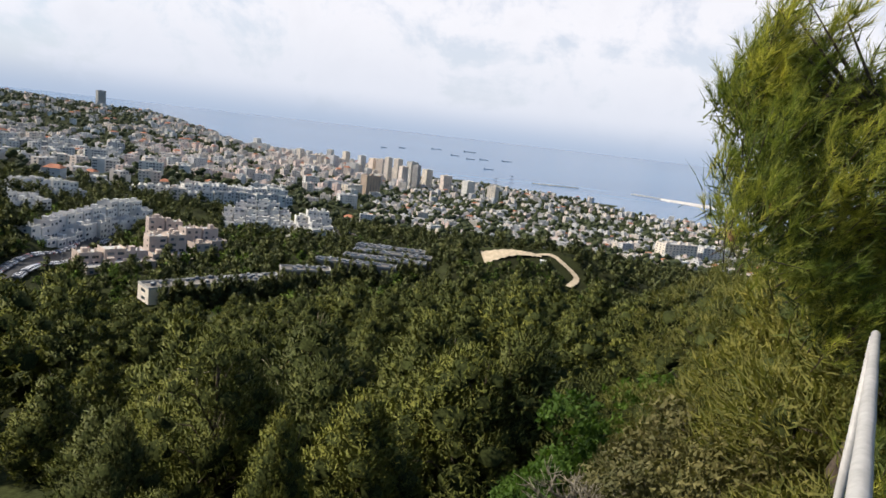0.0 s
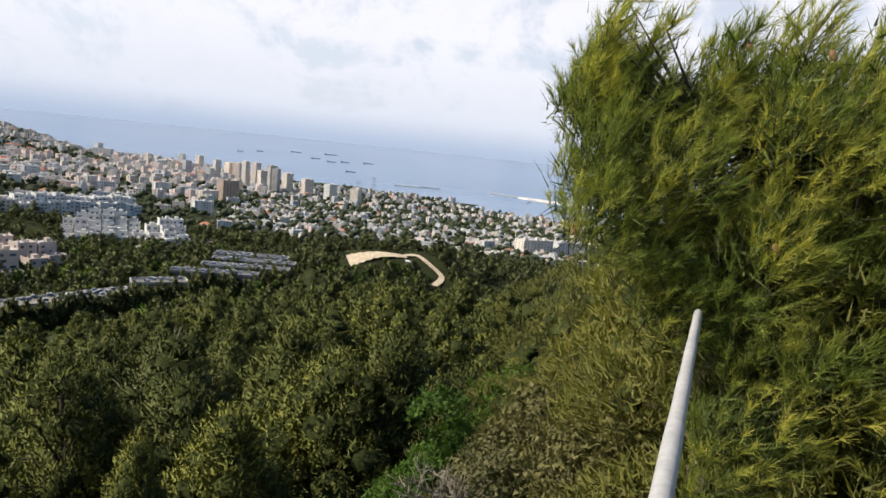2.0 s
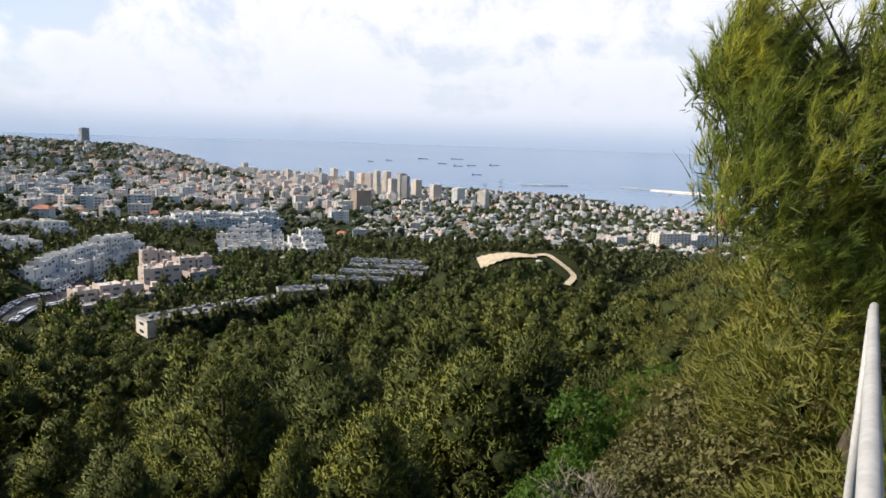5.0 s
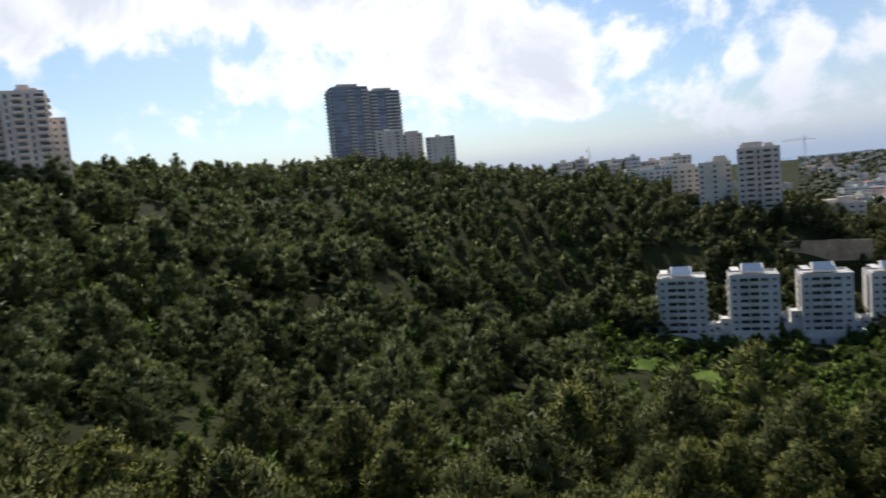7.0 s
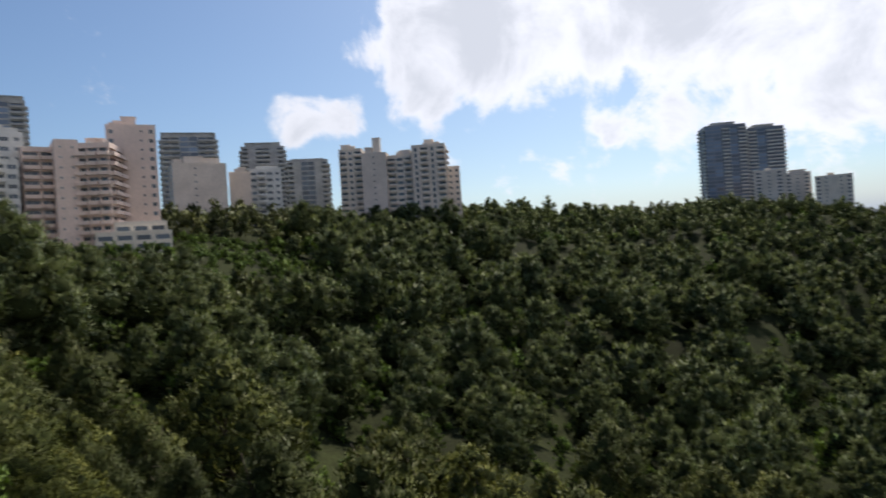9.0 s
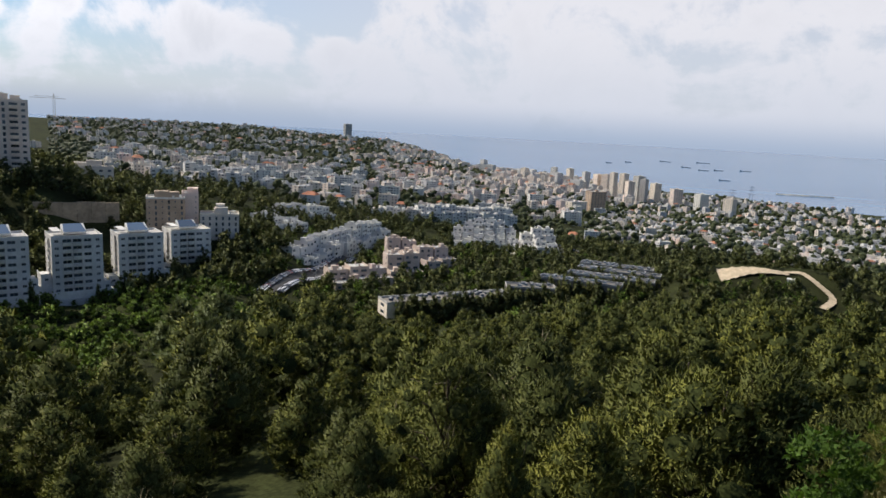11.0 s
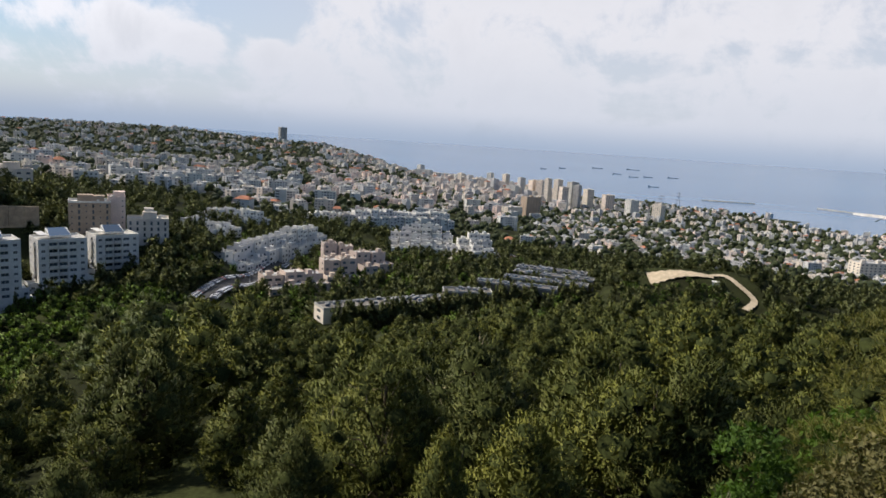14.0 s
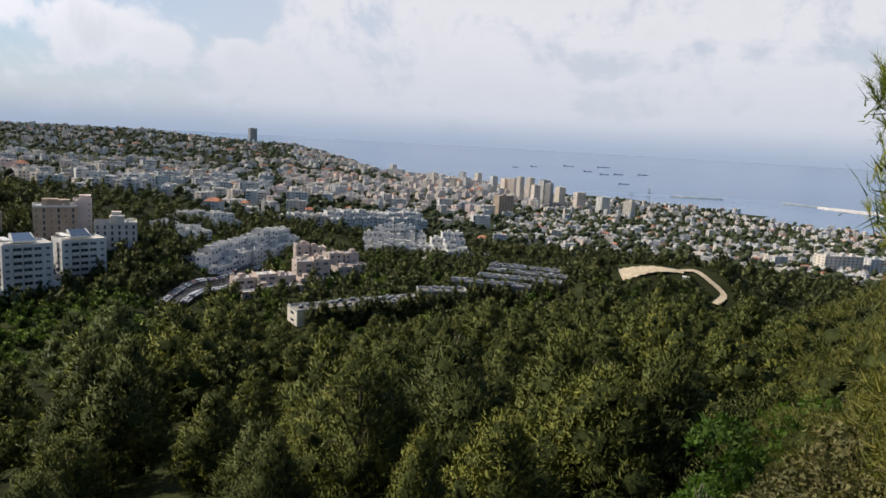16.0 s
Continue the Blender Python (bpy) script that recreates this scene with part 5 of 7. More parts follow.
def leaf_mesh(name, model, mat):
    """A mesh of triangles; a third array gives the way each leaf's clump faces."""
    v, f = model[:2]
    me = bpy.data.meshes.new(name)
    me.vertices.add(len(v))
    me.vertices.foreach_set("co", np.ascontiguousarray(v, dtype=np.float32).ravel())
    n = len(f)
    me.loops.add(n * 3)
    me.loops.foreach_set("vertex_index", np.ascontiguousarray(f, dtype=np.int32).ravel())
    me.polygons.add(n)
    me.polygons.foreach_set("loop_start", np.arange(0, n * 3, 3, dtype=np.int32))
    me.polygons.foreach_set("use_smooth", np.ones(n, dtype=bool))
    me.materials.append(mat)
    me.update(calc_edges=True)
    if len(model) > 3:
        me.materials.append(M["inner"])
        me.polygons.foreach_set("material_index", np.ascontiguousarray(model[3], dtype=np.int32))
    if len(model) > 2:
        me.normals_split_custom_set_from_vertices(np.ascontiguousarray(model[2], dtype=np.float32))
    return me


def unit(a):
    return a / (np.linalg.norm(a, axis=-1, keepdims=True) + 1e-9)


def crown_pads(rng, h, spread, n, point=1.6, low=0.16):
    """Branch pads of a crown: rings of foliage under an envelope that swells low down and narrows to the top. point: 1 for a cone, 2.5 for a dome."""
    out = [(0, 0, h * 0.42, spread * 0.55), (0, 0, h * 0.68, spread * 0.34)]
    lean = rng.normal(size=2) * 0.10 * spread
    for i in range(n):
        f = low + (0.97 - low) * ((i + 0.5) / n) ** 0.85
        wide = 0.62 + 0.38 * min(1, (f - low) / 0.2) if f < 0.36 else max(1 - ((f - 0.36) / 0.64) ** point, 0.02) ** 0.8
        r = spread * (0.40 - 0.20 * f) * rng.uniform(0.75, 1.25)
        reach = max(spread * wide * rng.uniform(0.72, 1.08) - r * 0.6, 0)
        a = i * 2.4 + rng.uniform(-0.5, 0.5)
        out.append((math.cos(a) * reach + lean[0] * f, math.sin(a) * reach + lean[1] * f, f * h - r * 0.4, r))
    return out


def crown(rng, pads, count, per, length, wide, lift=0.75, fan=0.34, swell=0.74, wind=(0.18, 0.05, 0), keep=None, fine=False, inside=0.8):
    """A crown: a lumpy body in each pad, coloured dark for the shade inside, and brushes of needles over the outside of
    them all. Verts, triangles, facing.
    """
    pads = np.asarray(pads, float)
    mid = np.array([0, 0, pads[:, 2].mean() * 0.75])
    body = sorted(range(len(pads)), key=lambda i: -pads[i, 3])[:keep or len(pads)]
    v0, f0 = sphere(fine)
    vs, fs, ns, off = [], [], [], 0
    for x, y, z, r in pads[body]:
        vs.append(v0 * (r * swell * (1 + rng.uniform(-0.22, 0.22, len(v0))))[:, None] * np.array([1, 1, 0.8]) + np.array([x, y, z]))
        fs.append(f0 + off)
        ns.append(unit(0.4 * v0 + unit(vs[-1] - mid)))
        off += len(v0)
    k = rng.choice(len(pads), count * 3, p=pads[:, 3] ** 2 / (pads[:, 3] ** 2).sum())
    out = unit(rng.normal(size=(len(k), 3)) + np.array([0, 0, 0.35]))
    at = pads[k, :3] + out * (pads[k, 3] * rng.uniform(inside, 1.02, len(k)))[:, None] * np.array([1, 1, 0.8])
    deep = ((np.linalg.norm((at[:, None, :] - pads[None, :, :3]) / np.array([1, 1, 0.8]), axis=2) < pads[None, :, 3] * (inside - 0.02)).sum(1)) > 0
    pick = np.where(~deep)[0][:count]
    at, out = at[pick], out[pick]
    n = len(at)
    way = unit(out * 0.65 + unit(at - mid) * 0.35 + np.array([0, 0, lift]) + np.asarray(wind) + rng.normal(size=(n, 3)) * 0.18)
    face = unit(0.55 * out + unit(at - mid) + rng.normal(size=(n, 3)) * 0.12)
    at, way, face = np.repeat(at, per, 0), np.repeat(way, per, 0), np.repeat(face, per, 0)
    n = len(at)
    size = (0.65 + 0.7 * rng.random(n))[:, None]
    d = unit(way + rng.normal(size=(n, 3)) * fan)
    p = at + rng.normal(size=(n, 3)) * length * 0.28 - d * length * 0.3
    side = unit(np.cross(d, rng.normal(size=(n, 3)))) * wide * size / 2
    tris = np.stack([p - side, p + side, p + d * length * size], 1)
    vs.append(tris.reshape(-1, 3))
    fs.append(np.arange(n * 3).reshape(-1, 3) + off)
    ns.append(np.repeat(face, 3, 0))
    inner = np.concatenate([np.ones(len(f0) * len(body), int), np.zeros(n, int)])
    return np.concatenate(vs), np.concatenate(fs), np.concatenate(ns), inner


def smaller(models, k):
    return [(v * k, f, n, i) for v, f, n, i in models]


def round_lobes(rng, h, spread):
    out = []
    for i in range(9):
        a, f = i * 2.4 + rng.random(), rng.random()
        reach = spread * 0.55 * math.sqrt(rng.random())
        out.append((math.cos(a) * reach, math.sin(a) * reach, h * (0.40 + 0.35 * f), spread * (0.32 + 0.18 * rng.random())))
    return out


def tube(points, radii, sides=6):
    """Verts and faces of a tapering tube along points."""
    v, f = [], []
    for i, (p, r) in enumerate(zip(points, radii)):
        p = Vector(p)
        way = (Vector(points[min(i + 1, len(points) - 1)]) - Vector(points[max(i - 1, 0)])).normalized()
        u = way.orthogonal().normalized()
        w = way.cross(u)
        for k in range(sides):
            a = 2 * math.pi * k / sides
            v.append(tuple(p + (u * math.cos(a) + w * math.sin(a)) * r))
    for i in range(len(points) - 1):
        for k in range(sides):
            a, b = i * sides + k, i * sides + (k + 1) % sides
            f.append((a, b, b + sides, a + sides))
    f.append(tuple(range(sides))[::-1])
    f.append(tuple((len(points) - 1) * sides + k for k in range(sides)))
    return v, f


def trunk_mesh(rng, lobes, h, thick):
    """A tapered trunk with a limb to each lobe."""
    bend = rng.normal(size=2) * 0.05 * h
    stem = [(bend[0] * t * t, bend[1] * t * t, h * 0.92 * t - 0.5 * (t == 0)) for t in (0, 0.2, 0.45, 0.7, 1.0)]
    v, f = tube(stem, [thick, thick * 0.85, thick * 0.6, thick * 0.4, thick * 0.12])
    for x, y, z, r in lobes:
        t = max(0.12, z / h * 0.75)
        a = Vector((bend[0] * t * t, bend[1] * t * t, h * 0.92 * t))
        b = Vector((x, y, z))
        tv, tf = tube([a, (a + b) / 2 + Vector((0, 0, 0.06 * h)), b], [thick * 0.3, thick * 0.2, thick * 0.06], 4)
        off = len(v)
        v += tv
        f += [tuple(i + off for i in q) for q in tf]
    return mesh_from("trunk", v, f, [M["bark"]], smooth=True)


def tufts(rng, lobes, count, per, reach, length, wide, lift=0.55, wind=(0.18, 0.06, 0.05), body=0.6):
    """Tufted foliage: sprays that sit on the lobes. A share of the leaves lies over the lobe like shingles, the rest sticks out."""
    lobes = np.asarray(lobes, float)
    weight = lobes[:, 3] ** 2
    k = rng.choice(len(lobes), count, p=weight / weight.sum())
    d = rng.normal(size=(count, 3))
    d /= np.linalg.norm(d, axis=1)[:, None]
    d[d[:, 2] < -0.5, 2] *= -1
    at = lobes[k, :3] + d * (lobes[k, 3] * (0.62 + 0.42 * rng.random(count) ** 0.7))[:, None] * np.array([1, 1, 0.8])
    n = count * per
    at, out = np.repeat(at, per, 0), np.repeat(d, per, 0)
    flat = rng.random(n) < body
    way = out * 0.8 + np.array([0, 0, lift]) + np.asarray(wind) + rng.normal(size=(n, 3)) * 0.55
    along = np.cross(out, rng.normal(size=(n, 3))) + np.array([0, 0, 0.8]) + np.asarray(wind)
    along -= out * ((along * out).sum(1) - 0.35)[:, None]
    way[flat] = along[flat]
    way /= np.linalg.norm(way, axis=1)[:, None] + 1e-9
    p = at + rng.normal(size=(n, 3)) * reach * 0.45
    side = np.cross(way, np.where(flat[:, None], out + rng.normal(size=(n, 3)) * 0.3, rng.normal(size=(n, 3))))
    side /= np.linalg.norm(side, axis=1)[:, None] + 1e-9
    size = (0.6 + 0.8 * rng.random(n))[:, None]
    w = np.where(flat, wide * 1.7, wide)[:, None] * size / 2
    return np.stack([p - side * w, p + side * w, p + way * length * size], 1)


NRNG = np.random.default_rng(5)
PINES = []
for k in range(8):
    h, spread = 10.5 + 0.45 * k, 4.9 + 0.45 * (k % 3)
    lobes = crown_pads(NRNG, h, spread, 34 + k, (1.0, 1.5, 2.0, 1.2)[k % 4])
    fine_crown = leaf_mesh("crown", crown(NRNG, lobes, 4600, 5, 0.30, 0.068, lift=0.8, fan=0.5, swell=0.46, inside=0.6), M["pine"])
    near_crown = leaf_mesh("crown", crown(NRNG, lobes, 1750, 4, 0.46, 0.120, lift=0.8, fan=0.5, swell=0.50, inside=0.65), M["pine"])
    dv, df = [], []
    for x, y, z, r in (lobes[q] for q in NRNG.integers(2, len(lobes), size=12)):
        p = Vector((x, y, z))
        for _ in range(3):
            w = Vector(NRNG.normal(size=3)).normalized()
            tv, tf = tube([p + w * r * 0.4, p + w * r * 0.85 + Vector((0, 0, 0.05)), p + w * r * 1.12], [0.03, 0.022, 0.012], 3)
            o = len(dv)
            dv += tv
            df += [tuple(i + o for i in q) for q in tf]
    PINES.append((trunk_mesh(NRNG, lobes[2::2], h, 0.24), near_crown, fine_crown, h, mesh_from("dead_wood", dv, df, [M["dry"]])))


def free_of(xs, ys, rad):
    t = np.array(TAKEN)
    ok = np.ones(len(xs), bool)
    for i in range(0, len(t), 200):
        q = t[i:i + 200]
        ok &= ((xs[:, None] - q[None, :, 0]) ** 2 + (ys[:, None] - q[None, :, 1]) ** 2 > (q[None, :, 2] + rad) ** 2).all(1)
    return ok


def scatter(rng, az0, az1, r0, r1, gap, jitter=0.45):
    """Plan points on a loose grid inside a sector."""
    n = int(2 * r1 / gap) + 1
    g = (np.arange(n) - n / 2) * gap
    x, y = np.meshgrid(g, g)
    x = x + rng.uniform(-jitter, jitter, x.shape) * gap + (np.arange(n)[:, None] % 2) * gap / 2
    y = y + rng.uniform(-jitter, jitter, y.shape) * gap
    x, y = x.ravel(), y.ravel()
    r, az = np.hypot(x, y), np.degrees(np.arctan2(x, y))
    ok = (r >= r0) & (r < r1) & (az >= az0) & (az < az1)
    return x[ok], y[ok]


def grow_pines():
    rng = np.random.default_rng(11)
    made = 0
    for az0, az1, r0, r1, gap, close in ((-146, 30, 24, 52, 9.6, True), (-146, 44, 52, 100, 11.6, False)):
        x, y = scatter(rng, az0, az1, r0, r1, gap)
        ok = free_of(x, y, -1.0)
        for a, b in zip(x[ok], y[ok]):
            trunk, near_crown, fine_crown, h, dead = PINES[int(rng.integers(len(PINES)))]
            az, r = math.degrees(math.atan2(a, b)), math.hypot(a, b)
            if (2 < az < 13 and r < 48) or (-18 < az < -8 and r < 44) or (-50 < az < -40 and 28 < r < 40):
                continue
            ob = new("pine_tree")
            size = rng.uniform(0.62, 1.15) if r0 < 50 else rng.uniform(0.8, 1.45)
            if math.degrees(math.atan2(a, b)) < -126:
                size *= 0.68
            ob.matrix_world = Matrix.Translation((a, b, floor_at(a, b) - 0.2)) @ pose(0, 0, 0, rng.normal() * 3, rng.normal() * 3, rng.uniform(0, 360)) @ Matrix.Diagonal((size, size, size * rng.uniform(0.9, 1.1), 1))
            tagged(ob, "olive-green Aleppo pine on the steep slope", "tree", "pines below the lookout")
            child("trunk", trunk, ob)
            child("crown", fine_crown if close else near_crown, ob)
            if made % 2:
                tagged(child("dead_wood", dead, ob, "pale dead twigs in the crown"), "pale dead twigs in the crown", kind="stuff")
            made += 1
    return made


grow_pines()


def woods(name, zones, kinds, mat, label, seed, patchy=0.0):
    """Far trees as one body: crowns of loose leaves with their stems, uneven in size."""
    rng = np.random.default_rng(seed)
    verts, faces, ways, inner, off = [], [], [], [], 0
    for az0, az1, r0, r1, gap, keep in zones:
        x, y = scatter(rng, az0, az1, r0, r1, gap)
        patch = np.sin(x * 0.031 + 2 * np.sin(y * 0.017)) * np.sin(y * 0.036 + 1.5 * np.sin(x * 0.021)) if patchy else 0.0
        ok = free_of(x, y, 0.0) & (rng.random(len(x)) < keep + patchy * patch)
        x, y = x[ok], y[ok]
        z = ground(x, y)
        ok = z > SEA + 3
        x, y, z = x[ok], y[ok], z[ok]
        pick, size, turn = rng.integers(len(kinds), size=len(x)), rng.uniform(0.55, 1.3, len(x)), rng.uniform(0, 6.28, len(x))
        for k, model in enumerate(kinds):
            for i in np.where(pick == k)[0]:
                c, s = math.cos(turn[i]) * size[i], math.sin(turn[i]) * size[i]
                m = np.array([[c, -s, 0], [s, c, 0], [0, 0, size[i]]])
                verts.append(model[0] @ m.T + np.array([x[i], y[i], z[i] - 0.3]))
                faces.append(model[1] + off)
                ways.append(unit(model[2] @ m.T))
                inner.append(model[3])
                off += len(model[0])
    tagged(new(name, leaf_mesh(name, (np.concatenate(verts), np.concatenate(faces), np.concatenate(ways), np.concatenate(inner)), M[mat])), label, "woods", kind="stuff")


FR = np.random.default_rng(21)
CREST, MIDP, MIDQ, HILLP, FARP, HILLR, TOWN, SPOT = [], [], [], [], [], [], [], []
for k in range(10):
    h, point = 9.5 + 0.5 * k, (1.1, 1.7, 2.3, 1.4, 2.8)[k % 5]
    MIDP.append(crown(FR, crown_pads(FR, h * 1.3, 6.2, 18, point), 640, 4, 0.72, 0.21, lift=0.7, fan=0.5, swell=0.66))
    MIDQ.append(crown(FR, crown_pads(FR, h, 5.2, 12, point), 260, 4, 1.0, 0.32, lift=0.7))
    HILLP.append(crown(FR, crown_pads(FR, h * 1.32, 6.8 + 0.16 * k, 13, point + 0.6), 340, 4, 1.25, 0.42, lift=0.5))
    CREST.append(crown(FR, crown_pads(FR, h * 0.85, 4.3, 8, point), 180, 3, 1.15, 0.60, lift=0.5, swell=0.62))
    FARP.append(crown(FR, crown_pads(FR, h * 0.78, 4.2, 5, point), 62, 3, 1.25, 0.85, lift=0.5, swell=0.7, keep=2))
    h = 4.4 + 0.3 * k
    HILLR.append(crown(FR, crown_pads(FR, h, 3.6, 6, 3.0, 0.1), 80, 3, 0.9, 0.6, lift=0.3, wind=(0, 0, 0), keep=4))
    TOWN.append(clumps(FR, round_lobes(FR, 6 + 0.5 * k, 4.6), 2, 1.5))
    SPOT.append(clumps(FR, round_lobes(FR, 5.5 + 0.4 * k, 5.2), 1, 2.0))
VALLEY = [(*polar(az, r).xy, 8.5) for az in np.arange(-65, -44, 1.9) for r in (168, 184, 200, 216, 232, 248, 264, 280, 296)]
TAKEN += VALLEY
woods("lower_pine_wood", ((-28, 0, 100, 170, 9.6, 0.93),), smaller(MIDP, 0.72), "pine", "olive-green pine wood above the terraces", 39)
woods("pine_wood", ((-62, -28, 100, 170, 12.6, 0.9), (0, 44, 100, 170, 12.6, 0.88)), MIDP, "pine", "olive-green pine wood on the slope", 31)
woods("spur_pine_wood", ((-27, -11, 170, 215, 8.4, 0.93),), smaller(MIDQ, 0.62), "pine", "low pine wood above the terraces", 40)
woods("valley_pine_wood", ((-36, -27, 170, 238, 10.4, 0.93), (-11, -8, 170, 238, 10.4, 0.93), (-8, 44, 170, 300, 10.4, 0.86)), MIDQ, "pine", "olive-green pine wood on the spur", 37)
woods("slope_pine_wood", ((-146, -62, 100, 170, 13.4, 0.9),), MIDP, "pine_hill_hazed", "green pine wood in the hollow below the towers", 43)
woods("hill_pine_wood", ((-120, -60, 165, 330, 14.2, 0.93), (-60, -36, 165, 235, 12.5, 0.95), (-142, -120, 155, 168, 11.0, 0.9)), HILLP, "pine_hill_hazed", "dark pine wood covering valley and hill", 32)
woods("crest_pine_wood", ((-120, -60, 330, 490, 9.6, 0.95),), CREST, "pine_hill_hazed", "dark pine wood on the crest of the hill", 41)
woods("far_pine_wood", ((-30, 44, 300, 660, 10.0, 0.95), (-60, -30, 315, 640, 11.0, 0.85), (-62, -44, 330, 470, 7.6, 0.95), (-97, -50, 490, 700, 12, 0.85), (-142, -120, 166, 188, 8.0, 0.95), (-129, -117, 264, 335, 8.0, 0.95), (-36, -8, 238, 300, 9.5, 0.85), (-43, -33.5, 318, 420, 6.6, 0.95), (-64, -50, 335, 372, 6.2, 0.95)), FARP, "pine_far_hazed", "dark pine wood beyond the valley", 35)
for disc in VALLEY:
    TAKEN.remove(disc)
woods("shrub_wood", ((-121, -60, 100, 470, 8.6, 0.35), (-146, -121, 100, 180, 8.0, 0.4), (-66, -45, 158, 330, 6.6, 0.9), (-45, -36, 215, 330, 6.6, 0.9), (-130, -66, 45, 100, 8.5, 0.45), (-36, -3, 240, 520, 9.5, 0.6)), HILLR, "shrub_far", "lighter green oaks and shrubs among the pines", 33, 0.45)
woods("understory", ((-128, -60, 48, 175, 6.6, 0.8),), smaller(HILLR, 0.62), "shrub_far", "low green shrubs under the pines", 44)
for disc in FRONT:
    TAKEN.remove(disc)
woods("bush_bank", ((-146, -119, 178, 262, 4.2, 0.95), (0.5, 10.5, 330, 376, 4.0, 0.95), (7, 14, 296, 372, 4.6, 0.95)), smaller(HILLR, 0.5), "shrub_far", "low bushes on the bank below the apartment blocks", 38)
NEARR = []
for k in range(4):
    NEARR.append(crown(FR, crown_pads(FR, 2.0 + 0.3 * k, 1.5, 9, 3.0, 0.1), 300, 7, 0.22, 0.09, lift=0.3, fan=0.6, wind=(0, 0, 0)))
woods("near_bushes", ((-157, -128, 15, 62, 4.6, 0.92), (-56, -34, 19, 44, 3.4, 0.92)), NEARR, "shrub_far", "low green bushes under the pines", 42)
woods("slope_bushes", ((-44, -24, 13, 34, 2.8, 0.95),), smaller(NEARR, 0.55), "shrub_far", "low green bushes on the slope under the pines", 45)
woods("town_trees", ((-50, -6, 640, 1050, 14, 0.8), (-8, 30, 620, 1050, 13, 0.85)), TOWN, "town_leaf", "dark green garden and street trees in the town", 34)
woods("distant_trees", ((-50, -6, 1050, 1500, 15, 0.8), (-8, 30, 1050, 1500, 14.5, 0.85), (-50, 26, 1500, 2400, 23, 0.85), (-50, -20, 2400, 3250, 27, 0.85)), SPOT, "town_leaf", "dark trees among the far houses", 36)


# pines in front of the tall tower's foot
def tower_pines():
    rng = np.random.default_rng(15)
    for az, r, top in ((-157.2, 62, 2.2), (-155.0, 66, 0.5), (-153.0, 60, 0.3), (-151.6, 70, 1.1), (-149.8, 66, -1.9), (-147.2, 64, -2.0), (-144.4, 66, -2.2), (-158.6, 48, 0.3),
                       (-156.0, 44, -1.2), (-153.8, 47, -2.0), (-151.0, 45, -3.4), (-148.4, 48, -4.2), (-145.8, 44, -4.6), (-150.2, 88, -0.4), (-147.6, 92, -1.0), (-145.4, 84, -1.6),
                       (-154.6, 33, -4.6), (-151.8, 31, -6.0), (-148.8, 33, -7.0), (-146.2, 30, -8.0), (-156.6, 30, -3.0), (-141.5, 40, -9), (-139.4, 47, -9.5), (-137.4, 38, -12), (-142.6, 56, -5.5), (-138.6, 61, -7.5), (-136.0, 53, -9.5), (-134.4, 42, -12), (-140.5, 33, -12), (-132.5, 55, -10),
                       (7.3, 43, -15.3), (3.2, 40, -17.5), (-13.4, 29, -23.4), (-6.2, 33, -21.5), (-9.5, 41, -19.5), (11.6, 40, -20.5), (-0.5, 46, -15.2), (-16.6, 46, -18.6)):
        trunk, near_crown, fine_crown, h, dead = PINES[int(rng.integers(len(PINES)))]
        p = polar(az, r)
        z = floor_at(p.x, p.y) - 0.2
        high = (EYE + r * math.tan(radians(top)) - z) / h
        ob = new("pine_tree")
        fat = max(high, 0.55) if az < -20 else high * (0.62 if az == -13.4 else 0.95)
        ob.matrix_world = Matrix.Translation((p.x, p.y, z)) @ pose(0, 0, 0, 0, 0, rng.uniform(0, 360)) @ Matrix.Diagonal((fat, fat, high, 1))
        tagged(ob, "olive-green Aleppo pine on the steep slope", "tree", "pines below the lookout")
        child("trunk", trunk, ob)
        child("crown", fine_crown if r < 47 else near_crown, ob)


tower_pines()


def cypress(az, r, tall, seed):
    """A slender dark cypress."""
    rng = np.random.default_rng(seed)
    p = polar(az, r)
    ob = thing("cypress_tree", (p.x, p.y, floor_at(p.x, p.y) - 0.3), rng.uniform(0, 360), "slender dark green cypress beside the flats", "tree", "cypresses among the flats")
    pads = [(0.12 * math.sin(k * 2.4), 0.12 * math.cos(k * 2.4), tall * (0.10 + 0.85 * k / 11), tall * (0.115 - 0.085 * (k / 11) ** 1.6)) for k in range(12)]
    child("crown", leaf_mesh("crown", crown(rng, pads, 260, 4, 0.7, 0.24, lift=1.6, swell=0.85, wind=(0, 0, 0)), M["pine_far_hazed"]), ob)
    v, f = tube([(0, 0, -0.3), (0, 0, tall * 0.5)], [0.22, 0.12], 6)
    child("trunk", mesh_from("trunk", v, f, [M["bark"]], smooth=True), ob)


for k, (az, r, tall) in enumerate(((-51.6, 306, 13), (-43.4, 328, 12), (-47.2, 316, 9), (-36.4, 424, 13), (-35.6, 418, 11), (-33.8, 404, 12), (-38.8, 410, 10), (-34.9, 440, 12), (-21.2, 398, 10), (-18.6, 420, 12), (-17.9, 430, 11),
                                   (-15.6, 455, 10), (-25.9, 560, 11), (-23.8, 610, 12), (-27.8, 520, 11), (-14.8, 470, 9), (-20.4, 400, 9))):
    cypress(az, r, tall, 300 + k)


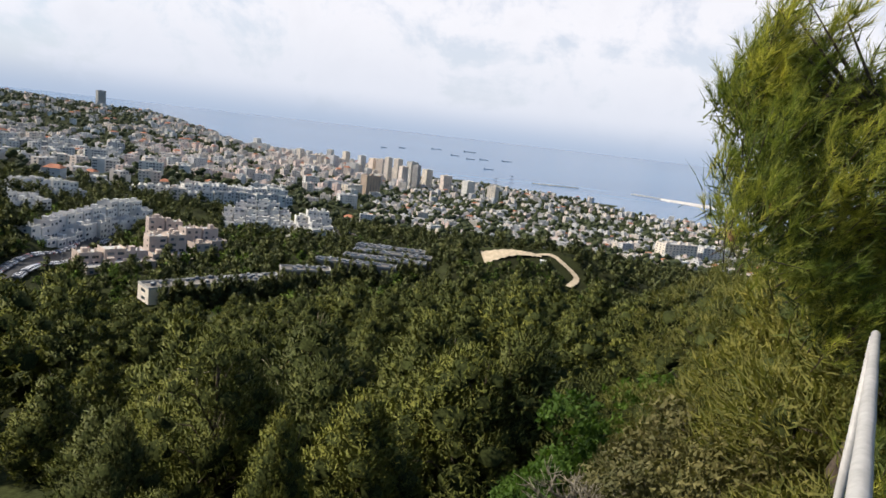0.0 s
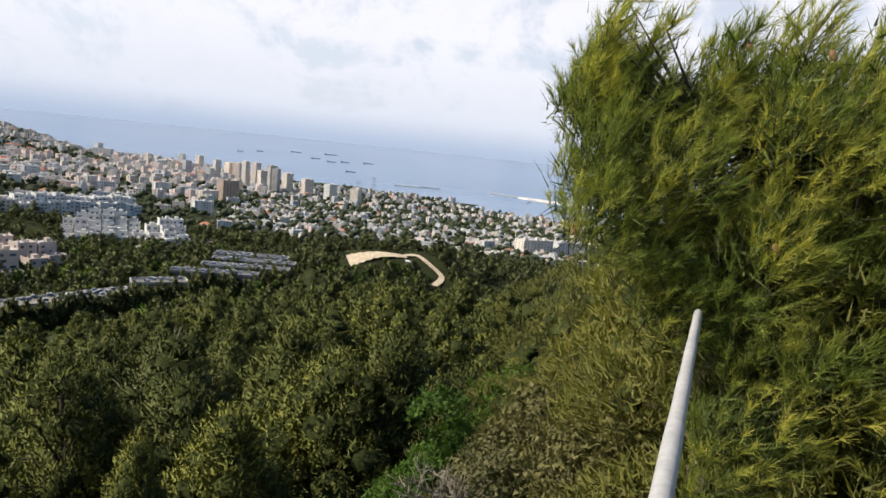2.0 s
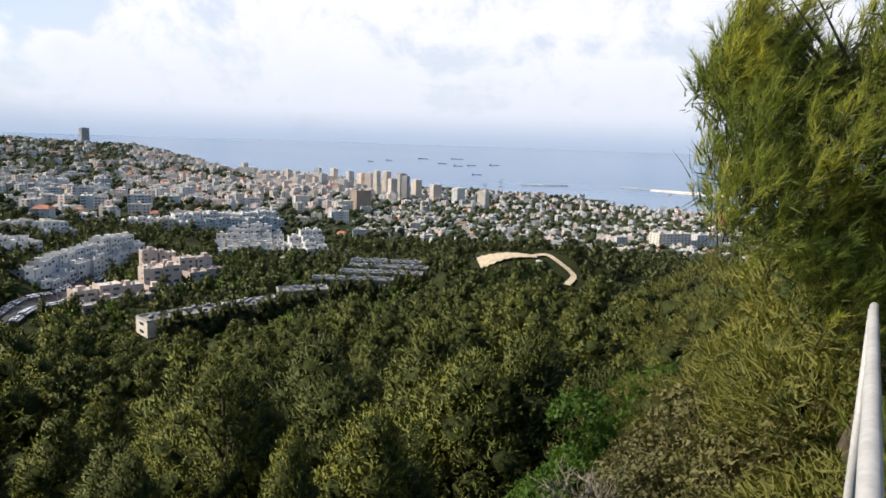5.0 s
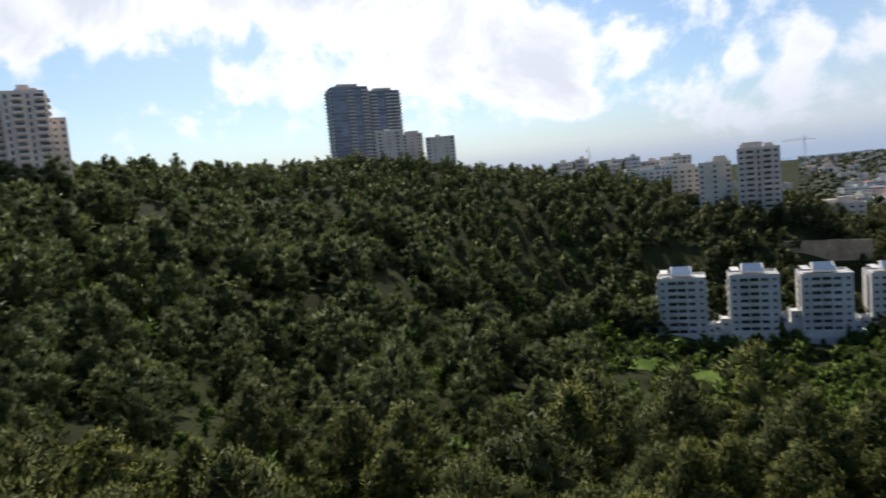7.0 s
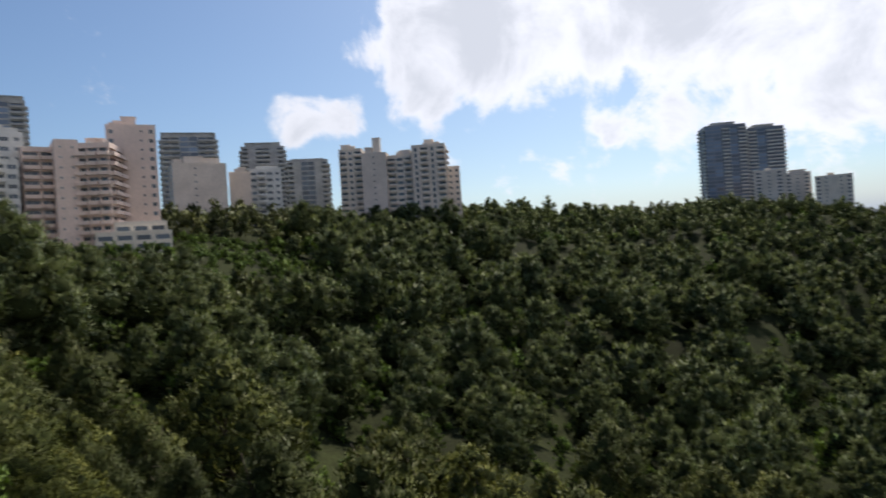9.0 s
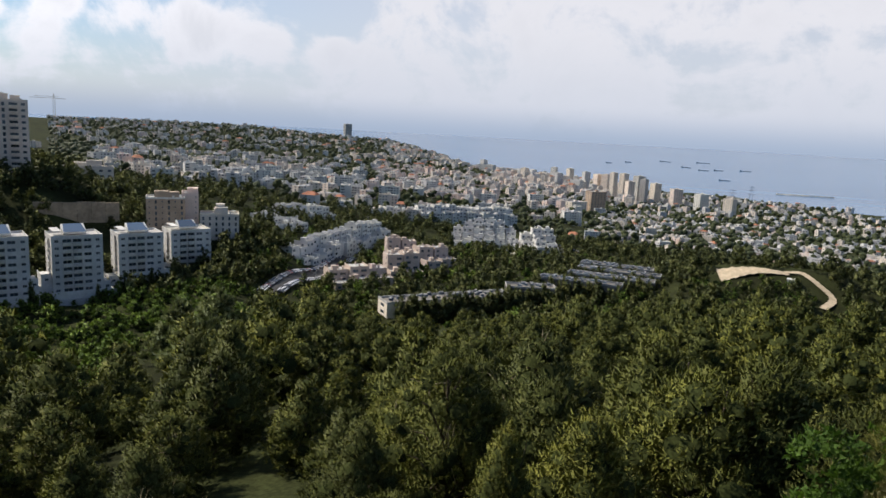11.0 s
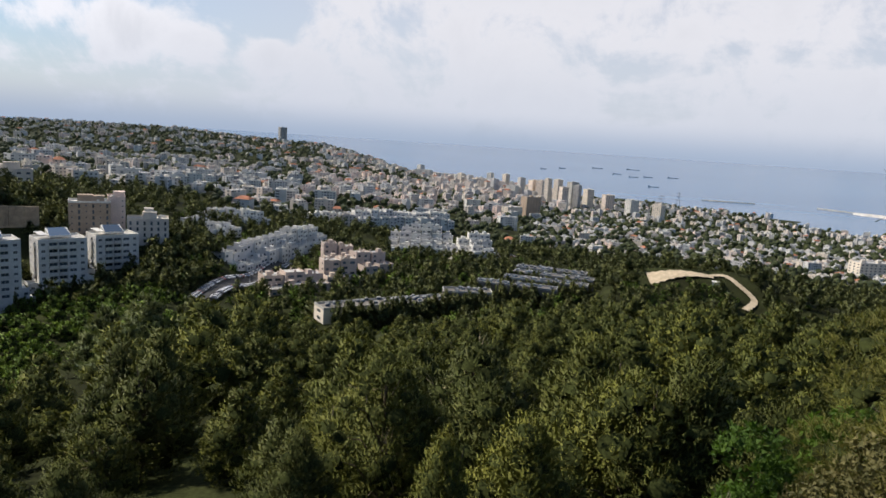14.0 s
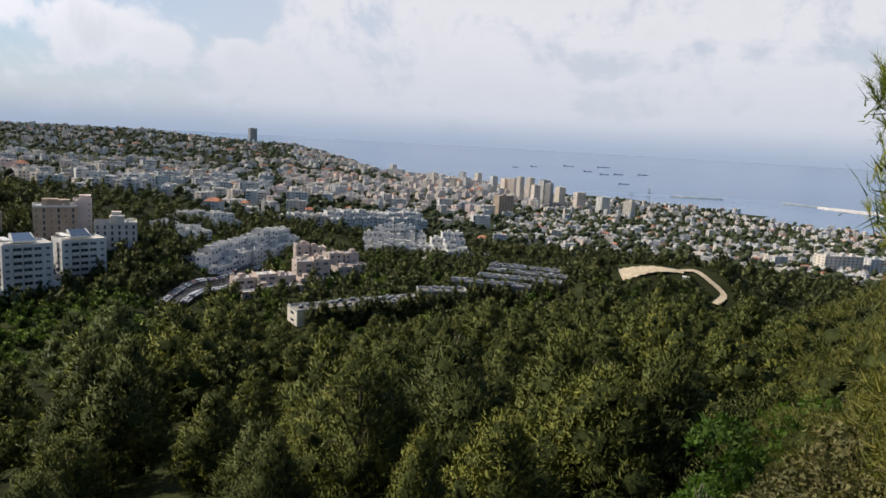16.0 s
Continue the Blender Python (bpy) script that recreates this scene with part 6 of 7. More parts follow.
def terrace_hedges():
    """Low trees along the fronts of the flat-roofed terraces."""
    rng = np.random.default_rng(16)
    verts, faces, ways, inner, off = [], [], [], [], 0
    for az, r, w, d, top, extra in ROWS:
        m = Matrix.Translation(polar(az, r)) @ Matrix.Rotation(radians(-az + extra), 4, "Z")
        for x in np.arange(-w / 2 + 5 * (d > 10), w / 2, 2.2 if d > 10 else 3.4):
            q = m @ Vector((x + rng.normal(), -d / 2 - 4.5 + rng.normal() * 0.8, 0))
            z = floor_at(q.x, q.y) - 0.3
            v, f, way, dark = CREST[int(rng.integers(len(CREST)))]
            tall = (top + (2.0 if d > 10 else 0.3) + rng.normal() * 0.9 - z) / (0.78 * v[:, 2].max())
            verts.append(v * np.array([0.85, 0.85, max(tall, 0.3)]) + np.array([q.x, q.y, z]))
            faces.append(f + off)
            ways.append(way)
            inner.append(dark)
            off += len(v)
    tagged(new("terrace_trees", leaf_mesh("terrace_trees", (np.concatenate(verts), np.concatenate(faces), np.concatenate(ways), np.concatenate(inner)), M["pine_far_hazed"])), "low trees in front of the flat-roofed terraces", "woods", kind="stuff")


terrace_hedges()

# ---------------------------------------------------------------- rail
def rail_line():
    """Straight to the pine, a slight bend at the lookout, straight again beside the grass."""
    far, near = Vector((2.29, 3.64, EYE - 0.81)), Vector((0.07, 0.02, EYE - 0.49))
    near2 = polar(-157.6, 0.12) + polar(-67.6, 0.056)
    near2.z = EYE - 0.170
    far2 = polar(-158.2, 7.5, EYE + 0.02)
    pts = [far2.lerp(near2, t) for t in (0, 0.2, 0.4, 0.6, 0.8, 0.97, 1.0)]
    return pts + [Vector((-0.02, -0.05, EYE - 0.32))] + [near.lerp(far, t) for t in (0, 0.2, 0.4, 0.6, 0.8, 1.0)]


def build_rail():
    p = rail_line()
    line = []
    for i in range(len(p) - 1):
        a, b, c, d = p[max(i - 1, 0)], p[i], p[i + 1], p[min(i + 2, len(p) - 1)]
        for k in range(12):
            t = k / 12
            line.append(0.5 * ((2 * b) + (c - a) * t + (2 * a - 5 * b + 4 * c - d) * t * t + (3 * b - a - 3 * c + d) * t ** 3))
    line.append(p[-1])
    rng = random.Random(4)
    dented = []
    for i, q in enumerate(line):
        r = math.hypot(q.x, q.y)
        left = q.y < 0 and r > 0.7
        dented.append(q + (polar(-69, 0.003 * math.sin(r * 3.1) + 0.002 * math.sin(r * 7.3 + 1)) if left else Vector((0, 0, 0.002 * rng.random()))))
    v, f = tube(dented, [(0.022 if q.y > -0.1 else 0.006 + 0.008 * min(max(math.hypot(q.x, q.y) - 2.4, 0), 1.0)) * (1 + 0.03 * math.sin(i * 0.7 + 1)) for i, q in enumerate(dented)], 16)
    ob = thing("guard_rail", (0, 0, 0), 0, "dented grey metal pipe rail along the lookout's edge", "railing")
    child("top_pipe", mesh_from("top_pipe", v, f, [M["rail"]], smooth=True), ob)
    q = p[-1]
    v, f = tube([(q.x, q.y, floor_at(q.x, q.y) - 0.3), (q.x, q.y, q.z - 0.02)], [0.026, 0.026], 10)
    child("post", mesh_from("post", v, f, [M["rail"]], smooth=True), ob)
    # grey sheets under the pipe beside the grass
    for k in range(3, 6):
        a, b = p[k], p[k + 1]
        g = polar(-68.3, 0.012)
        s = Solid()
        foot = [Vector((q.x, q.y, q.z - 0.23)) for q in (a, b)]
        top = [q - Vector((0, 0, 0.008)) for q in (a, b)]
        q = [foot[0] - g, foot[1] - g, foot[1], foot[0]]
        s.v = [tuple(x) for x in q] + [tuple(x) for x in (top[0] - g, top[1] - g, top[1], top[0])]
        s.f = [(3, 2, 1, 0), (4, 5, 6, 7), (0, 1, 5, 4), (1, 2, 6, 5), (2, 3, 7, 6), (3, 0, 4, 7)]
        s.m = [0] * 6
        child("panel", s.mesh("panel", [M["sheet"]]), ob, "grey sheet panel below the pipe")
    a, b = Vector((0.26, 0.40, EYE - 0.74)), Vector((0.66, 1.06, EYE - 0.79))
    g = Vector((-0.05, 0.03, 0))
    s = Solid()
    for z0, z1 in ((0, 0.05),):
        s.v = [tuple(x) for x in (a, b, b + g, a + g)] + [tuple(x + Vector((0, 0, z1))) for x in (a, b, b + g, a + g)]
        s.f = [(3, 2, 1, 0), (4, 5, 6, 7), (0, 1, 5, 4), (1, 2, 6, 5), (2, 3, 7, 6), (3, 0, 4, 7)]
        s.m = [0] * 6
    child("lower_board", s.mesh("lower_board", [M["sand"]]), ob, "yellowish weathered board below the pipe")


build_rail()


# ---------------------------------------------------------------- near plants
M["needle_near"] = leafage("pine_needles_near", (0.155, 0.190, 0.045), (0.74, 0.66, 0.165), island=0.4, light=0.42, thing=0.12, grain=9, relief=0.2, patch=1.5, depth=((0.40, 0.55, 0.50), (1.2, 1.16, 1.0)))
# darker copy of the near needles, painting the shade inside the crown
M["needle_inner_shaded"] = leafage("pine_needles_inner_shaded", (0.040, 0.060, 0.018), (0.14, 0.165, 0.045), light=0.18, thing=0.12, grain=9, relief=0.2)
M["needle_low"] = leafage("pine_needles_low", (0.088, 0.102, 0.030), (0.260, 0.230, 0.072), light=0.3, thing=0.15, grain=9, relief=0.2)
M["lentisk"] = leafage("lentisk_leaves", (0.092, 0.090, 0.034), (0.27, 0.225, 0.10), light=0.22)
M["fresh"] = leafage("fresh_green_leaves", (0.055, 0.105, 0.020), (0.14, 0.215, 0.045), light=0.33)
M["judas"] = leafage("yellowing_leaves", (0.085, 0.105, 0.026), (0.33, 0.31, 0.075), light=0.45)
M["pods"] = leafage("red_brown_pods", (0.15, 0.060, 0.048), (0.34, 0.155, 0.12), light=0.3)
M["grass"] = leafage("grass_blades", (0.170, 0.165, 0.052), (0.50, 0.42, 0.18), light=0.4, grain=1.1)
M["weed"] = leafage("weed_leaves", (0.055, 0.085, 0.022), (0.17, 0.20, 0.055), light=0.3, grain=2.0)
M["cone"] = surface("pine_cone_scales", (0.22, 0.12, 0.06), 0.8, spread=0.3, grain=0.4, grain_size=40, patch_size=8)


def plumes(rng, at, axis, long, n, needle, half, fan=0.42):
    """Brushes of needles: round each short shoot a fan of needles that points along it. (n * shoots, 3, 3)"""
    k = len(at)
    at, ax, ln = np.repeat(at, n, 0), np.repeat(axis, n, 0), np.repeat(long, n)
    u = rng.random(k * n) ** 0.8
    p = at + ax * (ln * u)[:, None]
    d = ax + rng.normal(size=(k * n, 3)) * fan
    d /= np.linalg.norm(d, axis=1)[:, None]
    side = np.cross(d, rng.normal(size=(k * n, 3)))
    side /= np.linalg.norm(side, axis=1)[:, None] + 1e-9
    L = (needle * (0.75 + 0.5 * rng.random(k * n)))[:, None]
    return np.stack([p - side * half, p + side * half, p + d * L], 1)


def hero_pine():
    """The windswept pine that the rail runs into: trunk, limbs, brushes of needles, cones."""
    rng = np.random.default_rng(8)
    base = Vector((3.45, 5.35, 0))
    base.z = floor_at(base.x, base.y) - 0.3
    ob = thing("pine_tree", base, 0, "windswept Aleppo pine with dense yellow-green needles", "tree")
    right, away = Vector((0.843, -0.538, 0)), Vector((0.538, 0.843, 0))
    eye = EYE - base.z
    stem = [Vector((0, 0, 0)), right * -0.1 + Vector((0, 0, eye * 0.45)), right * 0.3 + Vector((0, 0, eye * 0.8)), right * 0.1 + Vector((0, 0, eye + 0.15)), right * -0.6 + Vector((0, 0, eye + 0.75))]
    v, f = tube(stem, [0.12, 0.10, 0.085, 0.05, 0.012], 10)
    child("trunk", mesh_from("trunk", v, f, [M["bark"]], smooth=True), ob)
    edge = ((-2.9, 0.05), (-2.35, -0.05), (-1.8, -0.02), (-1.3, -0.15), (-0.85, -1.0), (-0.55, -1.22), (-0.25, -1.36), (0.05, -1.42), (0.35, -1.35))
    lobes = []
    for z, left in edge:
        for deep in (-0.7, 0.5):
            x = left + 0.36
            while x < 3.4:
                r = rng.uniform(0.34, 0.54)
                if rng.random() > (0.30 if deep < 0 and x > left + 0.7 else 0.0):
                    lobes.append((x + rng.normal() * 0.10, deep - 0.16 * max(x, 0) + rng.normal() * 0.2, z + rng.normal() * 0.12 + 0.06 * max(x, 0) * (z > 0.5), r))
                x += r * 1.5
    # loose fingers of the windswept top
    for x, tip in ((-1.40, 0.75), (-1.32, 1.15), (-1.16, 1.32), (-0.98, 1.15), (-0.62, 0.95), (-0.42, 1.22), (-0.2, 1.05), (0.05, 1.2), (0.3, 1.38), (0.6, 1.2), (0.85, 1.35), (1.1, 1.2), (1.35, 1.5), (1.65, 1.3), (2.0, 1.55), (2.4, 1.5), (2.8, 1.7)):
        deep, bend = rng.uniform(-0.6, 0.3), rng.uniform(0.15, 0.4)
        for u in np.linspace(0, 1, 7):
            lobes.append((x + bend * u * u, deep - 0.16 * max(x, 0), 0.45 + (tip - 0.45) * u, 0.19 - 0.15 * u))
    lobes = [(*(right * x + away * y + Vector((0, 0, eye + z))), r) for x, y, z, r in lobes]
    lv, lf = [], []
    for x, y, z, r in lobes:
        t = min(max((z - 0.45) / (eye + 0.8), 0.12), 0.85)
        i = min(int(t * 4), 3)
        s = stem[i].lerp(stem[i + 1], t * 4 - i)
        e = Vector((x, y, z))
        if z > eye + 0.4 and e.dot(right) > 0.8:
            s = e - Vector((0, 0, 0.7))
        tv, tf = tube([s, s.lerp(e, 0.5) - Vector((0, 0, 0.10)), e], [0.024, 0.016, 0.007], 5)
        o = len(lv)
        lv += tv
        lf += [tuple(q + o for q in m) for m in tf]
    count = 7000
    arr = np.array(lobes)
    front = (np.array([(Vector(q[:3]).dot(away) < 0.1) for q in arr]) * 2.0 + 1.0) * arr[:, 3] ** 1.3
    k = rng.choice(len(arr), count, p=front / front.sum())
    out = rng.normal(size=(count, 3)) + np.array(away) * -0.5
    out /= np.linalg.norm(out, axis=1)[:, None]
    at = arr[k, :3] + out * (arr[k, 3] * (0.62 + 0.38 * rng.random(count)))[:, None]
    axis = out * 0.6 + np.array([0, 0, 0.8]) + np.array(right) * 0.5 + rng.normal(size=(count, 3)) * 0.22
    axis /= np.linalg.norm(axis, axis=1)[:, None]
    long = rng.uniform(0.12, 0.30, count)
    for p, w, ln in zip(at[::4], axis[::4], long[::4]):
        tv, tf = tube([tuple(p - w * 0.12), tuple(p + w * ln)], [0.005, 0.003], 3)
        o = len(lv)
        lv += tv
        lf += [tuple(q + o for q in m) for m in tf]
    child("branchwork", mesh_from("branchwork", lv, lf, [M["bark"]], smooth=True), ob)
    tris = plumes(rng, at, axis, long, 46, 0.115, 0.0024, 0.40)
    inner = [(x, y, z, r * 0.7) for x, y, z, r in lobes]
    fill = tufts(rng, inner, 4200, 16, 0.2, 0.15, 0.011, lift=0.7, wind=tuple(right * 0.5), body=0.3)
    child("needles", tri_mesh("needles", tris, M["needle_near"]), ob)
    child("inner_foliage", tri_mesh("inner_foliage", fill, M["needle_inner_shaded"]), ob, "needles inside the crown, darkened for the shade there")
    cv, cf = tube([(0, 0, -0.045), (0, 0, -0.025), (0, 0, 0.01), (0, 0, 0.04), (0, 0, 0.055)], [0.008, 0.024, 0.03, 0.018, 0.004], 9)
    cone = mesh_from("cone", cv, cf, [M["cone"]], smooth=False)
    for p, w in zip(at[7::110], axis[7::110]):
        child("cone", cone, ob).matrix_local = Matrix.Translation(Vector(p + w * 0.1)) @ pose(0, 0, 0, 150, 20, 40)


hero_pine()


def shrub(name, az, r, wide, high, mat, label, n, leaf, seed, lift=0.2, category="shrub", sink=0.2, twigs=True, top=None):
    """A dense shrub: stems and many small leaves on uneven lobes."""
    rng = np.random.default_rng(seed)
    p = polar(az, r)
    z = floor_at(p.x, p.y) - sink
    high = high if top is None else EYE + r * math.tan(radians(top)) - z
    ob = thing(name, (p.x, p.y, z), rng.uniform(0, 360), label, category)
    lobes = []
    for k in range(16):
        a, f = k * 2.4 + rng.random(), rng.random()
        reach = wide * 0.62 * math.sqrt((k + 0.5) / 16)
        lobes.append((math.cos(a) * reach, math.sin(a) * reach, high * (0.30 + 0.55 * f * (1.1 - reach / wide)), wide * (0.24 + 0.12 * rng.random())))
    tri = tufts(rng, lobes, n // 12, 12, 0.16, leaf, leaf * 0.5, lift=lift, wind=(0, 0, 0), body=0.55)
    child("foliage", tri_mesh("foliage", tri, M[mat]), ob)
    v, f = [], []
    for x, y, h, rad in lobes:
        tv, tf = tube([(x * 0.1, y * 0.1, 0), (x * 0.6, y * 0.6, h * 0.6), (x, y, h + rad * 0.5)], [0.03, 0.02, 0.005], 5)
        o = len(v)
        v += tv
        f += [tuple(i + o for i in q) for q in tf]
    child("branchwork", mesh_from("branchwork", v, f, [M["bark"]], smooth=True), ob)
    return ob


LEN = "dense brownish-green lentisk shrub on the slope"
shrub("lentisk_shrub", 22.5, 9.0, 1.7, 4.4, "lentisk", LEN, 15000, 0.075, 1, top=-16.5)
shrub("lentisk_shrub", 29.5, 7.6, 1.6, 3.6, "lentisk", LEN, 12000, 0.07, 2, top=-15)
shrub("lentisk_shrub", 17.6, 9.4, 1.25, 3.5, "lentisk", LEN, 11000, 0.07, 3, top=-20.5)
shrub("lentisk_shrub", 24, 11.5, 1.7, 4.8, "lentisk", LEN, 11000, 0.085, 4, top=-14.5)
shrub("lentisk_shrub", 12.6, 10.0, 1.0, 2.6, "lentisk", LEN, 8000, 0.075, 8, top=-25.5)
shrub("lentisk_shrub", 8.6, 9.4, 0.9, 2.2, "lentisk", LEN, 7000, 0.075, 10, top=-28.5)
OAK = "fresh bright-green young oak on the slope"
shrub("young_oak", 14.2, 17, 2.3, 4.6, "fresh", OAK, 12000, 0.14, 5, top=-15.0)
shrub("young_oak", 11.3, 16, 1.7, 3.6, "fresh", OAK, 9000, 0.14, 6, top=-19.5)
shrub("young_oak", 17.5, 22, 2.6, 5.0, "fresh", OAK, 9000, 0.17, 7, top=-13.5)
shrub("young_oak", 8.8, 18, 1.5, 3.0, "fresh", OAK, 7000, 0.14, 9, top=-24)


def low_pine(az, r, size, seed, yellow=True):
    """A near pine crown below the rail."""
    rng = np.random.default_rng(seed)
    p = polar(az, r)
    ob = thing("pine_tree", (p.x, p.y, floor_at(p.x, p.y) - 0.3), rng.uniform(0, 360), "yellow-green young pine below the rail", "tree")
    lobes = crown_pads(rng, size, size * 0.42, 30, 1.7)
    child("trunk", trunk_mesh(rng, lobes[2::2], size, 0.10), ob)
    child("crown", leaf_mesh("crown", crown(rng, lobes, 3600, 11, 0.18, 0.019, lift=0.7, fan=0.5, swell=0.32), M["needle_low"]), ob)


for k, (az, r, size) in enumerate(((24.5, 19.5, 9.6), (28.5, 15, 7.6), (33, 9.5, 5.6), (39, 7.0, 4.6), (44, 10, 7.0), (36, 13, 7.4), (48, 6.5, 4.6))):
    low_pine(az, r, size, 40 + k)


def judas_tree(az, r):
    """The leaning shrub by the path: stems, yellowing leaves and red-brown pods."""
    rng = np.random.default_rng(77)
    p = polar(az, r)
    ob = thing("judas_tree", (p.x, p.y, floor_at(p.x, p.y) - 0.1), 0, "leaning Judas tree with yellowing leaves and red-brown pods", "tree")
    right, away = polar(az + 90, 1), polar(az, 1)
    v, f, leaf, pod = [], [], [], []
    for k in range(64):
        side, deep = rng.uniform(-1, 1), rng.uniform(-1, 1)
        lean = right * side * (1.12 if side > 0 else 1.45) + away * deep * 1.0
        tall = (0.95 + 1.15 * rng.random()) * (0.88 + 0.32 * abs(side))
        if k < 5:
            lean, tall = right * (-0.1 - 0.3 * k) * 0.8, 2.95 - 0.2 * k
        elif k < 11:
            lean, tall = right * (0.6 + 0.2 * (k - 5)) + away * deep * 0.4, 2.35 - 0.13 * (k - 5)
        pts = [lean * 0.08 * s + lean * s * s * 0.92 + Vector((0, 0, tall * s ** 0.8)) + Vector(rng.normal(size=3)) * 0.03 for s in np.linspace(0, 1, 7)]
        tv, tf = tube(pts, list(np.linspace(0.022, 0.004, 7)), 5)
        o = len(v)
        v += tv
        f += [tuple(i + o for i in q) for q in tf]
        n = 780 if k >= 11 else 340
        s = (0.5 if side > 0.35 and k >= 11 else 0.18) + (0.5 if side > 0.35 and k >= 11 else 0.82) * rng.random(n)
        i = np.minimum((s * 6).astype(int), 5)
        arr = np.array([tuple(q) for q in pts])
        c = arr[i] + (arr[i + 1] - arr[i]) * (s * 6 - i)[:, None] + rng.normal(size=(n, 3)) * (0.15 if k >= 11 else 0.075)
        d = rng.normal(size=(n, 3)) + np.array([0, 0, -0.1])
        d /= np.linalg.norm(d, axis=1)[:, None]
        sd = np.cross(d, rng.normal(size=(n, 3)))
        sd /= np.linalg.norm(sd, axis=1)[:, None]
        w = (0.015 + 0.016 * rng.random(n))[:, None]
        t1 = np.stack([c - sd * w, c + sd * w, c + d * w * 2.2], 1)
        t2 = np.stack([c + sd * w, c - sd * w, c - d * w * 1.2], 1)
        is_pod = rng.random(n) < (0.38 if k >= 11 else 0.6)
        leaf += [t1[~is_pod], t2[~is_pod]]
        cp, wp = c[is_pod], w[is_pod]
        hang = sd[is_pod] * 0.3 + np.array([0, 0, -1.0])
        pod.append(np.stack([cp - d[is_pod] * 0.018, cp + d[is_pod] * 0.018, cp + hang * wp * 3.2], 1))
    child("branchwork", mesh_from("branchwork", v, f, [M["bark"]], smooth=True), ob)
    child("foliage", tri_mesh("foliage", np.concatenate(leaf), M["judas"]), ob)
    tagged(child("podding", tri_mesh("podding", np.concatenate(pod), M["pods"]), ob, "hanging red-brown seed pods"), "hanging red-brown seed pods", kind="stuff")


judas_tree(-160.9, 9.3)


def grass(name, az0, az1, r0, r1, n, length, seed, mat="grass"):
    rng = np.random.default_rng(seed)
    az, r = np.radians(rng.uniform(az0, az1, n)), np.sqrt(rng.uniform(r0 * r0, r1 * r1, n))
    on = (np.degrees(az) > -166.8) | (r < 6.4)
    az, r = az[on], r[on]
    n = len(r)
    x, y = r * np.sin(az), r * np.cos(az)
    c = np.stack([x, y, ground(x, y) - 0.02], 1)
    d = rng.normal(size=(n, 3)) * 0.45 + np.array([0, 0, 1.0])
    sd = np.stack([np.cos(az * 40), np.sin(az * 40), np.zeros(n)], 1)
    L = length * (0.4 + 0.9 * rng.random(n))[:, None]
    w = 0.006 + 0.0012 * r[:, None]
    tagged(new(name, tri_mesh(name, np.stack([c - sd * w, c + sd * w, c + d * L], 1), M[mat])), "wild green and straw-coloured grass beside the path", "grass", kind="stuff")


def verge():
    """A skin of turf over the ground beside the rail."""
    az, r = np.radians(np.linspace(-250, -158.0, 120)), np.concatenate([np.linspace(0.5, 12, 50), np.linspace(12.5, 34, 24)])
    rr, aa = np.meshgrid(r, az, indexing="ij")
    x, y = rr * np.sin(aa), rr * np.cos(aa)
    z = ground(x.ravel(), y.ravel()) + 0.03
    n = len(az)
    k = np.arange(len(r) - 1)[:, None] * n + np.arange(n - 1)[None, :]
    me = mesh_from("verge", np.stack([x.ravel(), y.ravel(), z], 1), np.stack([k, k + 1, k + n + 1, k + n], -1).reshape(-1, 4)[:, ::-1], [M["turf"]], smooth=True)
    tagged(new("verge", me), "grassy verge beside the rail", "verge", kind="structure")


verge()
grass("grass", -182 + 2, -158.2, 1.2, 9, 90000, 0.09, 3)
grass("grass_beyond", -166, -157, 9, 28, 16000, 0.28, 4)


def weeds(count, seed):
    """Low broad-leaved weeds scattered over the verge, thickest along the rail."""
    rng = np.random.default_rng(seed)
    leaves = []
    for _ in range(count):
        r = rng.uniform(1.3, 9.0)
        az = -159.2 - min(abs(rng.normal()) * 5, 20)
        p = polar(az, r)
        z = floor_at(p.x, p.y)
        n, tall = 90, rng.uniform(0.06, 0.22)
        c = np.array([p.x, p.y, z]) + np.stack([rng.normal(size=n) * 0.10, rng.normal(size=n) * 0.10, rng.random(n) * tall], 1)
        d = unit(rng.normal(size=(n, 3)) + np.array([0, 0, 0.5]))
        sd = unit(np.cross(d, rng.normal(size=(n, 3)))) * 0.011
        leaves.append(np.stack([c - sd, c + sd, c + d * 0.05], 1))
    tagged(new("weeds", tri_mesh("weeds", np.concatenate(leaves), M["weed"])), "low dark green weeds in the grass by the rail", "weeds", kind="stuff")


weeds(420, 6)


# ---------------------------------------------------------------- pavilion, path and street by the towers
def pavilion():
    c = polar(-156.6, 100)
    ob = thing("entrance_pavilion", (c.x, c.y, 1.5), 156.6 - 12, "white canopy over a cream entrance pavilion", "building")
    s = Solid()
    s.box(-2.6, -2.2, 0, 1.6, 3.0, 5.6)
    child("wall", s.mesh("wall", [M["cream"]]), ob)
    s = Solid()
    s.box(-3.6, -3.6, 5.6, 3.4, 4.0, 8.4)
    child("canopy", s.mesh("canopy", [M["white"]]), ob)
    s = Solid()
    s.box(1.62, -1.6, 0.3, 2.6, 2.6, 5.5)
    child("doorway", s.mesh("doorway", [M["dark_glass"]]), ob)


